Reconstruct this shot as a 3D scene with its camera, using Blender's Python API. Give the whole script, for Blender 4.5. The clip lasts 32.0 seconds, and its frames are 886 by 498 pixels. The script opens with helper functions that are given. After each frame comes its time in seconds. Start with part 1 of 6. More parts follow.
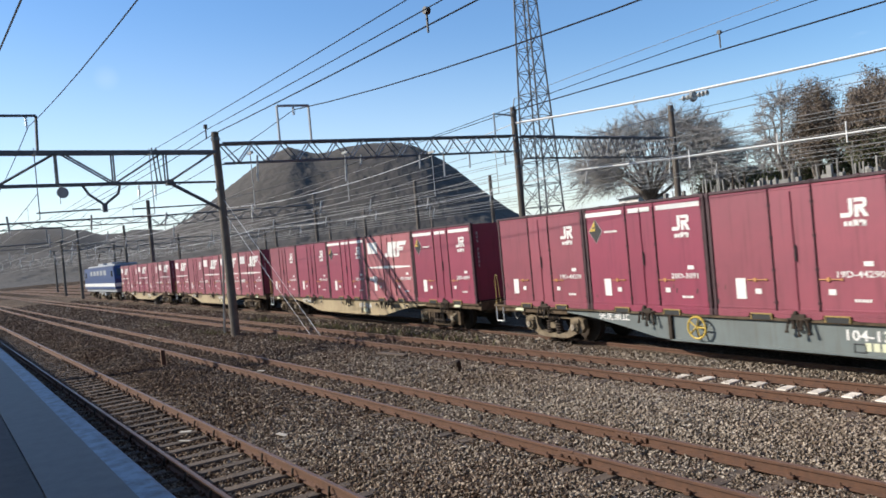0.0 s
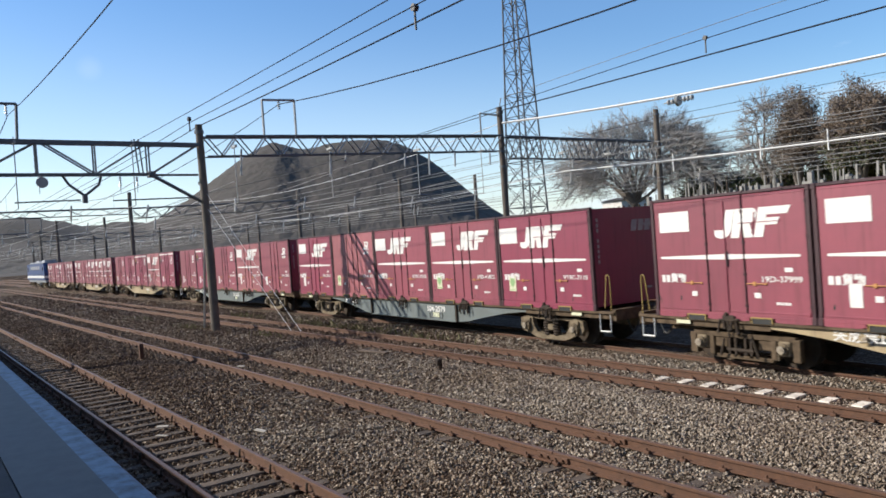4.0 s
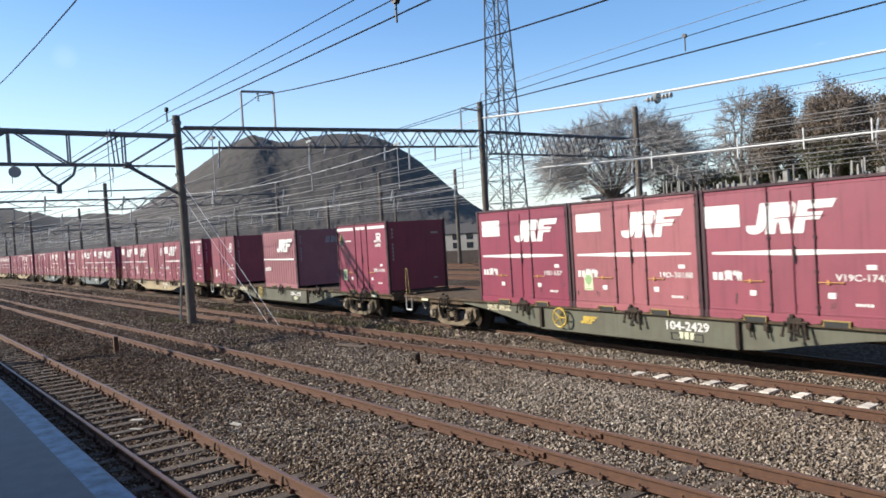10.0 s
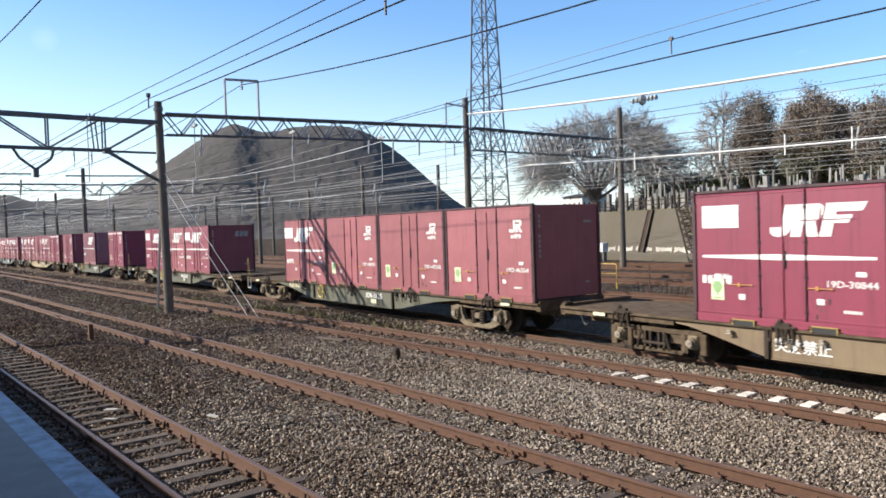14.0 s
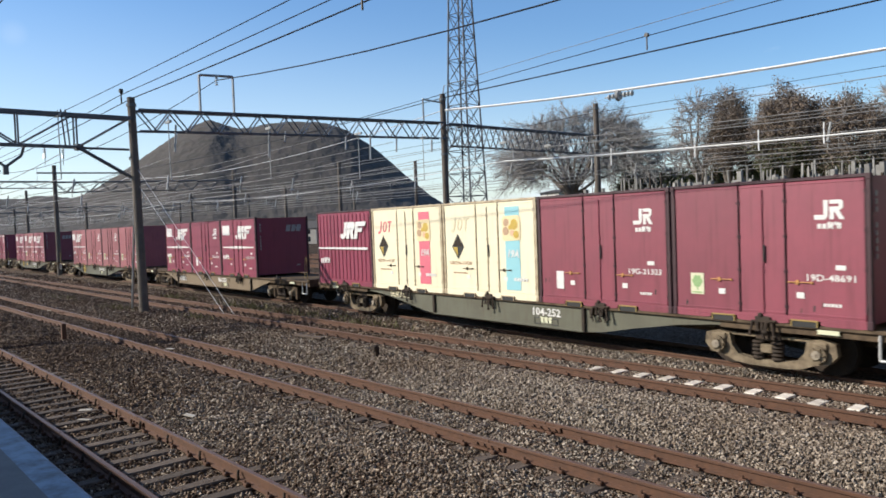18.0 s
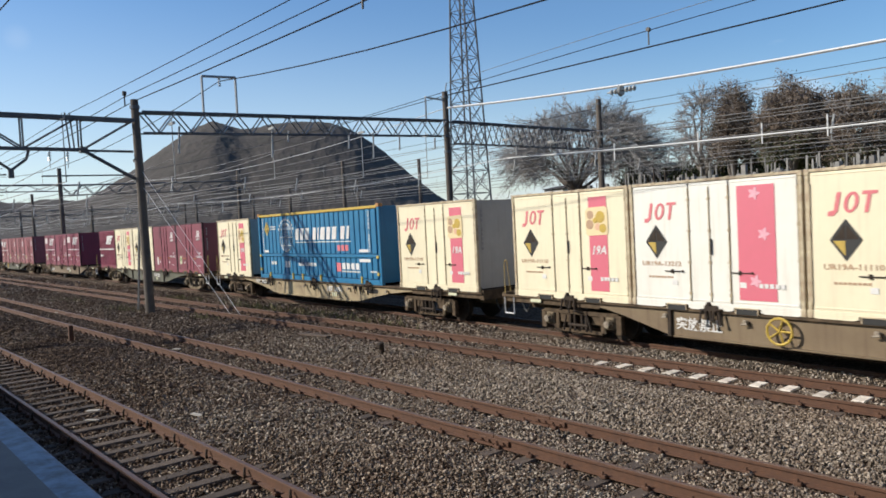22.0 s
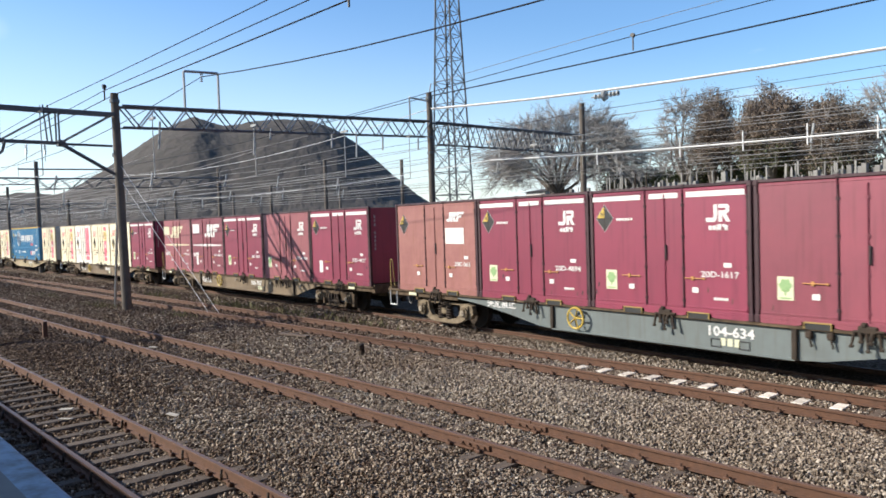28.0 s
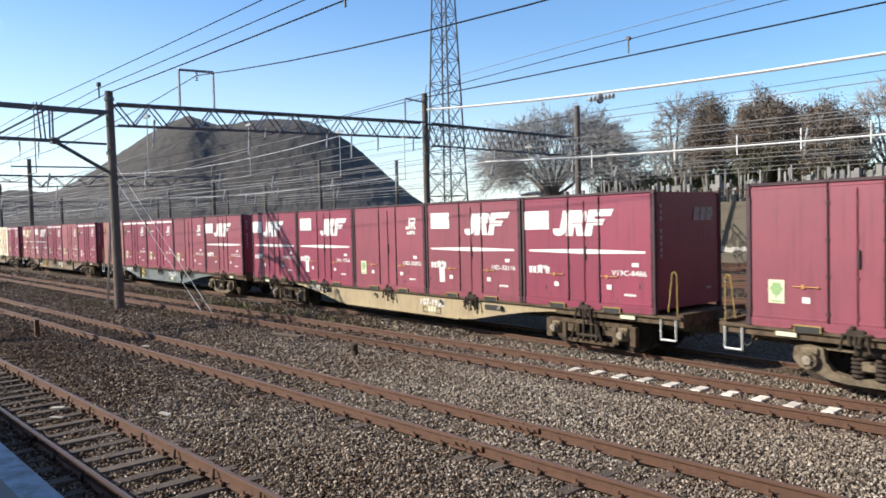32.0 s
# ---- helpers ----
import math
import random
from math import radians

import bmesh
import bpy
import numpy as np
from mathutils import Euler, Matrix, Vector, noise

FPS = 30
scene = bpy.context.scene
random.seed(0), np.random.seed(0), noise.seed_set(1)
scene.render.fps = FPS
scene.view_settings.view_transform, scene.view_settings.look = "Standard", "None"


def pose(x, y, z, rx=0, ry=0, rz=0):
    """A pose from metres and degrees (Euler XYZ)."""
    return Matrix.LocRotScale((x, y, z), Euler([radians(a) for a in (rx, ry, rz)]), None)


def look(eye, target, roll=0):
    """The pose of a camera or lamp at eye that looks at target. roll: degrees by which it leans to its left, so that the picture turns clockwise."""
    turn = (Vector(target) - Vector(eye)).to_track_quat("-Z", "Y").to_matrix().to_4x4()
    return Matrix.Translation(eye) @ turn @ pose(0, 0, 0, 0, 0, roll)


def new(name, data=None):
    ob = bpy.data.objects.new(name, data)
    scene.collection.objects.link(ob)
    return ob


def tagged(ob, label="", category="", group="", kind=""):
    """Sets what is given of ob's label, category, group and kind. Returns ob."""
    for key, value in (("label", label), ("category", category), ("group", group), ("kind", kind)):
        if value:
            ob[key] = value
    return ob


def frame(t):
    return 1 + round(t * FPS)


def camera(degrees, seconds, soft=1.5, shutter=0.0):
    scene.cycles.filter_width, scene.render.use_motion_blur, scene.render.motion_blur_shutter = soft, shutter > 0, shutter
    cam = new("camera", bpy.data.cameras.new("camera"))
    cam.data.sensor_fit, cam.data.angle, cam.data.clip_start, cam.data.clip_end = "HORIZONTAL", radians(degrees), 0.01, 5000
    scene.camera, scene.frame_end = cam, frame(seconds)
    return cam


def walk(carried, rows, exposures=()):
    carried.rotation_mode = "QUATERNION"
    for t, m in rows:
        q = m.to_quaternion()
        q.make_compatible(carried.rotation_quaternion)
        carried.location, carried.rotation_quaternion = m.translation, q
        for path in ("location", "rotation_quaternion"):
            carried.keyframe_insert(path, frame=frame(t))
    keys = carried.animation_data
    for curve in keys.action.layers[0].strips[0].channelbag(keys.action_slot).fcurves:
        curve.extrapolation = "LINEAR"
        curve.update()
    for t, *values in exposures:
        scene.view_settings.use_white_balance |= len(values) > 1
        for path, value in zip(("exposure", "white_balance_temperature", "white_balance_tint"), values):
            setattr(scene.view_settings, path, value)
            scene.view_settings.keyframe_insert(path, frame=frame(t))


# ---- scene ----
cam = camera(62.04, 32.0, soft=1.65, shutter=0.15)
# seconds, eye x y z, then the turn to the left, the tilt up and the lean, in degrees
PATH = [
    (0, 0.089, -0.047, 2.897, 55.116, -0.525, -5.177), (0.5, 0.085, -0.031, 2.900, 54.460, -0.605, -4.848),
    (1, 0.065, -0.031, 2.896, 53.880, -0.608, -4.421), (1.5, 0.062, -0.032, 2.891, 53.948, -0.659, -4.274),
    (2, 0.067, -0.032, 2.886, 54.070, -0.701, -3.933), (2.5, 0.071, -0.023, 2.872, 54.115, -0.649, -4.061),
    (3, 0.073, -0.020, 2.873, 54.140, -0.649, -3.991), (3.5, 0.066, -0.027, 2.878, 54.138, -0.672, -3.996),
    (5.5, 0.025, -0.011, 2.897, 52.023, -0.852, -3.766), (6, -0.001, 0.005, 2.887, 51.996, -0.854, -3.510),
    (6.5, 0.015, -0.002, 2.887, 52.053, -0.869, -3.473), (7, 0.041, -0.010, 2.889, 52.076, -0.877, -3.488),
    (7.5, 0.051, -0.010, 2.887, 52.207, -0.902, -3.299), (8, 0.056, -0.008, 2.876, 52.147, -0.917, -3.370),
    (8.5, 0.064, -0.012, 2.858, 52.159, -0.910, -3.554), (9, 0.000, 0.000, 2.861, 52.193, -1.006, -3.560),
    (9.5, 0.055, -0.006, 2.855, 52.262, -1.052, -3.413), (10, 0.050, -0.006, 2.867, 52.275, -1.211, -3.471),
    (10.5, 0.037, -0.006, 2.857, 52.283, -1.206, -3.388), (11, 0.040, -0.014, 2.855, 52.368, -1.230, -3.417),
    (11.5, 0.034, -0.019, 2.856, 52.427, -1.269, -3.429), (12, 0.017, -0.024, 2.867, 52.442, -1.304, -2.965),
    (12.5, 0.011, -0.028, 2.878, 52.094, -1.414, -2.720), (13, 0.004, -0.024, 2.887, 51.684, -1.507, -2.369),
    (13.5, -0.039, -0.014, 2.869, 51.210, -1.538, -2.158), (14, -0.044, -0.015, 2.875, 50.755, -1.648, -1.881),
    (14.5, -0.053, -0.001, 2.878, 50.357, -1.689, -1.614), (16.5, -0.073, -0.003, 2.874, 49.664, -1.994, -1.973),
    (17, -0.075, -0.005, 2.873, 49.484, -2.038, -2.130), (17.5, -0.076, 0.002, 2.879, 49.202, -2.065, -2.161),
    (18, -0.079, -0.005, 2.872, 49.035, -1.999, -2.163), (18.5, -0.079, 0.002, 2.864, 48.939, -1.978, -2.412),
    (19, -0.074, 0.001, 2.871, 48.974, -1.982, -2.484), (19.5, -0.049, 0.003, 2.862, 49.083, -2.071, -2.558),
    (20, -0.032, -0.011, 2.863, 49.086, -2.143, -2.879), (20.5, -0.026, -0.016, 2.860, 49.191, -2.136, -2.874),
    (21, -0.040, -0.006, 2.855, 49.182, -2.123, -2.967), (21.5, -0.040, -0.012, 2.858, 49.247, -2.153, -2.930),
    (22, -0.025, -0.003, 2.855, 49.441, -2.142, -2.934), (22.5, -0.048, 0.002, 2.846, 49.607, -2.182, -2.865),
    (23, -0.033, -0.016, 2.870, 49.586, -2.236, -2.772), (23.5, -0.025, -0.018, 2.874, 49.617, -2.249, -2.588),
    (24, -0.027, -0.007, 2.865, 49.423, -2.267, -2.588), (24.5, -0.066, 0.008, 2.862, 49.027, -2.185, -2.470),
    (25, -0.089, 0.014, 2.866, 48.665, -2.137, -2.475), (25.5, -0.093, 0.012, 2.874, 48.365, -2.101, -2.152),
    (27.5, -0.111, 0.021, 2.859, 47.910, -2.072, -1.895), (28, -0.107, 0.017, 2.867, 47.944, -2.132, -1.897),
    (28.5, -0.087, 0.005, 2.874, 47.968, -2.168, -1.745), (29, -0.099, 0.007, 2.868, 47.963, -2.138, -1.583),
    (29.5, -0.100, 0.004, 2.861, 47.942, -2.139, -1.365), (30, -0.128, 0.019, 2.855, 47.842, -2.133, -1.163),
    (30.5, -0.091, 0.005, 2.867, 47.741, -2.063, -1.123), (31, -0.103, 0.011, 2.866, 47.664, -2.017, -1.316),
    (31.5, -0.116, 0.018, 2.862, 47.574, -2.010, -1.315), (32, -0.109, 0.012, 2.861, 47.488, -2.048, -1.408),
]


def eye_pose(x, y, z, turn, tilt, lean):
    return pose(x, y, z, 0, 0, turn) @ pose(0, 0, 0, 90 + tilt, 0, 0) @ pose(0, 0, 0, 0, 0, lean)


BASE = 0.54
LIGHT = [(0, BASE), (6, BASE - 0.05), (9, BASE + 0.13), (11, BASE + 0.2), (13, BASE + 0.3), (14.5, BASE + 0.32), (17, BASE - 0.12), (20, BASE - 0.06), (21.3, BASE - 0.1), (22, BASE - 0.32), (23, BASE - 0.53), (24, BASE - 0.25), (25, BASE - 0.07), (28, BASE + 0.18), (32, BASE + 0.22)]
walk(cam, [(r[0], eye_pose(*r[1:])) for r in PATH], LIGHT)
# how far the train has gone since the start (seconds, metres)
RUN = [(0, -0.05), (1.5, -12.67), (3.5, -29.38), (5.5, -45.93), (7, -58.24), (9, -74.49), (11, -90.56), (13, -106.44), (14.5, -118.22), (16.5, -133.77), (18.5, -149.13), (20.5, -164.3), (22.5, -179.3), (24, -190.43), (25.5, -201.48), (27.5, -216.08), (29, -226.94), (30.5, -237.73), (32, -248.46)]

# ---- sky and sun ----
WISP = (-0.9527, 0.1932, 0.2340)
SUN_AZ, SUN_EL = math.atan2(-0.66, -0.75), radians(30)
world = bpy.data.worlds.new("world")
scene.world = world
world.use_nodes = True
wn, wl = world.node_tree.nodes, world.node_tree.links
sky = wn.new("ShaderNodeTexSky")
sky.sky_type, sky.sun_disc = "NISHITA", False
sky.sun_elevation, sky.sun_rotation = SUN_EL, SUN_AZ
sky.air_density, sky.dust_density, sky.ozone_density = 1.0, 0.5, 1.9
# thin white cloud, low down and in a few high wisps
tint = wn.new("ShaderNodeHueSaturation")
tint.inputs["Hue"].default_value, tint.inputs["Saturation"].default_value = 0.506, 1.45
wl.new(sky.outputs[0], tint.inputs["Color"])
wco, wmp, wno = wn.new("ShaderNodeTexCoord"), wn.new("ShaderNodeMapping"), wn.new("ShaderNodeTexNoise")
wmp.inputs["Scale"].default_value, wmp.inputs["Location"].default_value = (2.2, 2.2, 9.0), (0.4, 1.3, 0.2)
wno.inputs["Scale"].default_value, wno.inputs["Detail"].default_value = 1.6, 9
wl.new(wco.outputs["Generated"], wmp.inputs[0])
wl.new(wmp.outputs[0], wno.inputs["Vector"])
wse, wlo, wcl = wn.new("ShaderNodeSeparateXYZ"), wn.new("ShaderNodeMapRange"), wn.new("ShaderNodeMapRange")
wl.new(wco.outputs["Generated"], wse.inputs[0])
wlo.inputs[1].default_value, wlo.inputs[2].default_value, wlo.inputs[3].default_value, wlo.inputs[4].default_value = 0.02, 0.18, 0.2, -0.06
wl.new(wse.outputs["Z"], wlo.inputs[0])
wad = wn.new("ShaderNodeMath")
wl.new(wno.outputs[0], wad.inputs[0])
wl.new(wlo.outputs[0], wad.inputs[1])
wcl.inputs[1].default_value, wcl.inputs[2].default_value, wcl.inputs[4].default_value = 0.56, 0.8, 0.85
wl.new(wad.outputs[0], wcl.inputs[0])
# thin milky veil, thicker low in the west
vl = wn.new("ShaderNodeMath")
vl.operation = "MULTIPLY_ADD"
wl.new(wse.outputs["X"], vl.inputs[0])
vl.inputs[1].default_value = -0.24
wl.new(wse.outputs["Z"], vl.inputs[2])
vz = wn.new("ShaderNodeMath")
vz.operation = "MULTIPLY_ADD"
wl.new(wse.outputs["Z"], vz.inputs[0])
vz.inputs[1].default_value = -2.0
wl.new(vl.outputs[0], vz.inputs[2])
vm = wn.new("ShaderNodeMapRange")
vm.interpolation_type = "SMOOTHSTEP"
vm.inputs[1].default_value, vm.inputs[2].default_value, vm.inputs[4].default_value = -0.12, 0.25, 0.55
vm.inputs[3].default_value = 0.125
wl.new(vz.outputs[0], vm.inputs[0])
# one small faint wisp
wd, wr, wm = wn.new("ShaderNodeVectorMath"), wn.new("ShaderNodeMapRange"), wn.new("ShaderNodeMath")
wd.operation, wm.operation = "DOT_PRODUCT", "MULTIPLY"
wl.new(wco.outputs["Generated"], wd.inputs[0])
wd.inputs[1].default_value = WISP
wr.interpolation_type = "SMOOTHSTEP"
wr.inputs[1].default_value, wr.inputs[2].default_value, wr.inputs[4].default_value = 0.9997, 0.99998, 0.34
wl.new(wd.outputs["Value"], wr.inputs[0])
wl.new(wr.outputs[0], wm.inputs[0])
wl.new(wno.outputs[0], wm.inputs[1])
wsum, wall_ = wn.new("ShaderNodeMath"), wn.new("ShaderNodeMath")
wsum.operation, wall_.operation = "MAXIMUM", "ADD"
wall_.use_clamp = True
wl.new(wcl.outputs[0], wsum.inputs[0])
wl.new(vm.outputs[0], wsum.inputs[1])
wl.new(wsum.outputs[0], wall_.inputs[0])
wl.new(wm.outputs[0], wall_.inputs[1])
wmx = wn.new("ShaderNodeMixRGB")
wmx.inputs[2].default_value = (5.4, 6.15, 7.1, 1)
wl.new(wall_.outputs[0], wmx.inputs[0])
wl.new(tint.outputs[0], wmx.inputs[1])
wl.new(wmx.outputs[0], wn["Background"].inputs[0])
wn["Background"].inputs[1].default_value = 0.12
sun = new("sun", bpy.data.lights.new("sun", "SUN"))
sun.data.energy, sun.data.angle, sun.data.color = 5.0, radians(0.53), (1.0, 0.93, 0.82)
sun.matrix_world = look((0, 0, 0), (-math.sin(SUN_AZ) * math.cos(SUN_EL), -math.cos(SUN_AZ) * math.cos(SUN_EL), -math.sin(SUN_EL)))

# ---- materials ----


def mat(name, col, rough=0.6, metal=0.0, col2=None, scale=3.0, amount=0.5, bump=0.0, bump_scale=40.0, vary=0.0, streak=None, emit=0.0, spec=0.5, stretch=(1, 1, 1)):
    """A painted or raw surface: two-scale noise between col and col2, grain relief, streaks running down and a shift from piece to piece."""
    m = bpy.data.materials.new(name)
    m.use_nodes = True
    n, k = m.node_tree.nodes, m.node_tree.links
    b = n["Principled BSDF"]
    b.inputs["Roughness"].default_value, b.inputs["Metallic"].default_value = rough, metal
    b.inputs["Specular IOR Level"].default_value = spec
    tc = n.new("ShaderNodeTexCoord")
    mp = n.new("ShaderNodeMapping")
    mp.inputs["Scale"].default_value = stretch
    k.new(tc.outputs["Object"], mp.inputs[0])
    col2 = col2 or tuple(c * 0.7 for c in col)
    n1 = n.new("ShaderNodeTexNoise")
    n1.inputs["Scale"].default_value, n1.inputs["Detail"].default_value, n1.inputs["Roughness"].default_value = scale, 8, 0.65
    k.new(mp.outputs[0], n1.inputs["Vector"])
    r1 = n.new("ShaderNodeMapRange")
    r1.inputs[1].default_value, r1.inputs[2].default_value, r1.inputs[4].default_value = 0.38, 0.72, amount
    k.new(n1.outputs[0], r1.inputs[0])
    mx = n.new("ShaderNodeMixRGB")
    mx.inputs[1].default_value, mx.inputs[2].default_value = (*col, 1), (*col2, 1)
    k.new(r1.outputs[0], mx.inputs[0])
    out = mx.outputs[0]
    if streak:
        n2 = n.new("ShaderNodeTexNoise")
        m2 = n.new("ShaderNodeMapping")
        m2.inputs["Scale"].default_value = (14, 14, 0.8)
        k.new(tc.outputs["Object"], m2.inputs[0])
        k.new(m2.outputs[0], n2.inputs["Vector"])
        n2.inputs["Scale"].default_value, n2.inputs["Detail"].default_value = 1.0, 5
        r2 = n.new("ShaderNodeMapRange")
        r2.inputs[1].default_value, r2.inputs[2].default_value, r2.inputs[4].default_value = 0.52, 0.8, streak[3]
        k.new(n2.outputs[0], r2.inputs[0])
        m3 = n.new("ShaderNodeMixRGB")
        m3.inputs[2].default_value = (*streak[:3], 1)
        k.new(r2.outputs[0], m3.inputs[0])
        k.new(out, m3.inputs[1])
        out = m3.outputs[0]
    if vary:
        oi = n.new("ShaderNodeObjectInfo")
        r3 = n.new("ShaderNodeMapRange")
        r3.inputs[3].default_value, r3.inputs[4].default_value = 1 - vary, 1 + vary
        k.new(oi.outputs["Random"], r3.inputs[0])
        hs = n.new("ShaderNodeHueSaturation")
        k.new(r3.outputs[0], hs.inputs["Value"])
        k.new(out, hs.inputs["Color"])
        out = hs.outputs[0]
    k.new(out, b.inputs["Base Color"])
    if emit:
        b.inputs["Emission Color"].default_value, b.inputs["Emission Strength"].default_value = (*col, 1), emit
    if bump:
        n4 = n.new("ShaderNodeTexNoise")
        n4.inputs["Scale"].default_value, n4.inputs["Detail"].default_value = bump_scale, 6
        k.new(mp.outputs[0], n4.inputs["Vector"])
        bp = n.new("ShaderNodeBump")
        bp.inputs["Strength"].default_value, bp.inputs["Distance"].default_value = bump, 0.02
        k.new(n4.outputs[0], bp.inputs["Height"])
        k.new(bp.outputs[0], b.inputs["Normal"])
    return m


def gravel(name, a, b, c, size, islands=False):
    """Crushed stone: cells in several greys and browns, with relief and larger dusty patches."""
    m = bpy.data.materials.new(name)
    m.use_nodes = True
    n, k = m.node_tree.nodes, m.node_tree.links
    p = n["Principled BSDF"]
    p.inputs["Roughness"].default_value, p.inputs["Specular IOR Level"].default_value = 1.0, 0.02
    tc = n.new("ShaderNodeTexCoord")
    vo = n.new("ShaderNodeTexVoronoi")
    vo.inputs["Scale"].default_value = 1 / size
    k.new(tc.outputs["Object"], vo.inputs["Vector"])
    bw = n.new("ShaderNodeSeparateColor")
    k.new(vo.outputs["Color"], bw.inputs[0])
    src = bw.outputs[0]
    if islands:
        ge = n.new("ShaderNodeNewGeometry")
        src = ge.outputs["Random Per Island"]
    cr = n.new("ShaderNodeValToRGB")
    cr.color_ramp.elements[0].color, cr.color_ramp.elements[1].color = (*a, 1), (*c, 1)
    e = cr.color_ramp.elements.new(0.55)
    e.color = (*b, 1)
    k.new(src, cr.inputs[0])
    no = n.new("ShaderNodeTexNoise")
    no.inputs["Scale"].default_value, no.inputs["Detail"].default_value = 0.35, 6
    k.new(tc.outputs["Object"], no.inputs["Vector"])
    mr = n.new("ShaderNodeMapRange")
    mr.inputs[1].default_value, mr.inputs[2].default_value, mr.inputs[4].default_value = 0.35, 0.7, 0.55
    k.new(no.outputs[0], mr.inputs[0])
    mx = n.new("ShaderNodeMixRGB")
    mx.blend_type = "MULTIPLY"
    mx.inputs[2].default_value = (0.62, 0.5, 0.42, 1)
    k.new(mr.outputs[0], mx.inputs[0])
    k.new(cr.outputs[0], mx.inputs[1])
    k.new(mx.outputs[0], p.inputs["Base Color"])
    bp = n.new("ShaderNodeBump")
    bp.inputs["Strength"].default_value, bp.inputs["Distance"].default_value = 1.0, size * 1.6
    k.new(vo.outputs["Distance"], bp.inputs["Height"])
    bp.invert = True
    k.new(bp.outputs[0], p.inputs["Normal"])
    return m


RED = mat("container_red", (0.217, 0.05, 0.071), 0.45, 0, (0.166, 0.042, 0.06), 1.2, 0.8, 0.12, 6, 0.12, (0.0948, 0.0237, 0.0316, 0.5))
MAG = mat("container_magenta_red", (0.212, 0.035, 0.064), 0.42, 0, (0.168, 0.031, 0.058), 1.2, 0.6, 0.12, 6, 0.1, (0.079, 0.0158, 0.0316, 0.45))
FADE = mat("container_faded_red", (0.27, 0.083, 0.094), 0.5, 0, (0.206, 0.06, 0.074), 1.5, 0.8, 0.12, 6, 0.12, (0.1264, 0.0395, 0.0395, 0.55))
PALE_RED = mat("container_bleached_red", (0.275, 0.115, 0.128), 0.55, 0, (0.225, 0.082, 0.098), 1.5, 0.8, 0.12, 6, 0.05, (0.1896, 0.0711, 0.0711, 0.4))
RUSTY = mat("container_orange_faded", (0.27, 0.112, 0.096), 0.55, 0, (0.2, 0.07, 0.066), 2.0, 0.9, 0.12, 6, 0.05, (0.158, 0.0632, 0.0237, 0.5))
# dark red frame, darkened further to draw shadow lines at top edges and gaps
FRAME_RED_SHADE = mat("container_frame_red_shade", (0.042, 0.012, 0.018), 0.6, 0, (0.02, 0.009, 0.011), 3, 0.7)
CREAM = mat("container_cream", (0.72, 0.65, 0.465), 0.45, 0, (0.65, 0.585, 0.415), 1.3, 0.7, 0.1, 6, 0.04, (0.395, 0.3318, 0.237, 0.25))
CREAM_WHITE = mat("container_white", (0.7, 0.685, 0.62), 0.45, 0, (0.63, 0.605, 0.53), 1.3, 0.7, 0.1, 6, 0, (0.395, 0.3318, 0.237, 0.25))
CREAM_FRAME = mat("cream_frame_rusting", (0.5, 0.43, 0.29), 0.6, 0, (0.2, 0.115, 0.07), 6, 0.85, 0, 40, 0, (0.17, 0.09, 0.05, 0.6))
END_PAINT = mat("faint_grey_end_paint", (0.33, 0.32, 0.32), 0.6, 0, (0.2, 0.18, 0.18), 9, 0.7)
SCUFF = mat("bare_scuffed_paint", (0.15, 0.055, 0.06), 0.75, 0, (0.07, 0.032, 0.034), 14, 0.9)
PRINT_YELLOW = mat("pale_yellow_print", (0.68, 0.56, 0.32), 0.5, 0, (0.64, 0.5, 0.3), 9, 0.7)
PRINT_BROWN = mat("brown_print", (0.42, 0.27, 0.16), 0.5, 0, (0.3, 0.2, 0.14), 9, 0.8)
PRINT_PEACH = mat("peach_print", (0.62, 0.36, 0.24), 0.5, 0, (0.55, 0.4, 0.26), 9, 0.8)
ALU = mat("container_plain_grey", (0.42, 0.405, 0.375), 0.5, 0, (0.33, 0.315, 0.285), 2, 0.6, 0.1, 6, 0, (0.26, 0.22, 0.18, 0.4))
BLUE = mat("container_blue", (0.016, 0.155, 0.3), 0.42, 0, (0.015, 0.128, 0.26), 1.5, 0.6, 0.06, 6, 0, (0.012, 0.08, 0.17, 0.3))
WHITE = mat("white_paint", (0.632, 0.6241, 0.6004), 0.5, 0, (0.5214, 0.4977, 0.4582), 5, 0.6)
LOGO_CREAM = mat("cream_paint", (0.5925, 0.5372, 0.3634), 0.5, 0, (0.474, 0.395, 0.2844), 5, 0.6)
PINK = mat("pink_paint", (0.5688, 0.1264, 0.1738), 0.5, 0, (0.5056, 0.1264, 0.158), 5, 0.5)
LBLUE = mat("light_blue_paint", (0.237, 0.4898, 0.5372), 0.5, 0, (0.237, 0.4345, 0.474), 5, 0.5)
PINKRED = mat("red_letter_paint", (0.58, 0.14, 0.16), 0.5, 0, (0.5, 0.16, 0.16), 12, 0.6)
YELLOW = mat("yellow_paint", (0.4898, 0.3397, 0.0474), 0.55, 0, (0.316, 0.2133, 0.0553), 8, 0.8)
YELLOW_DIRTY = mat("dusty_yellow_paint", (0.316, 0.2212, 0.0553), 0.65, 0, (0.1738, 0.1185, 0.0474), 12, 0.9)
FLOWER = mat("white_flower_print", (0.64, 0.3, 0.36), 0.5, 0, (0.62, 0.42, 0.46), 12, 0.7)
ORANGE = mat("orange_paint", (0.4345, 0.2054, 0.0553), 0.55, 0, (0.2686, 0.1185, 0.0474), 8, 0.6)
BLACK = mat("black_paint", (0.0198, 0.0198, 0.0198), 0.5)
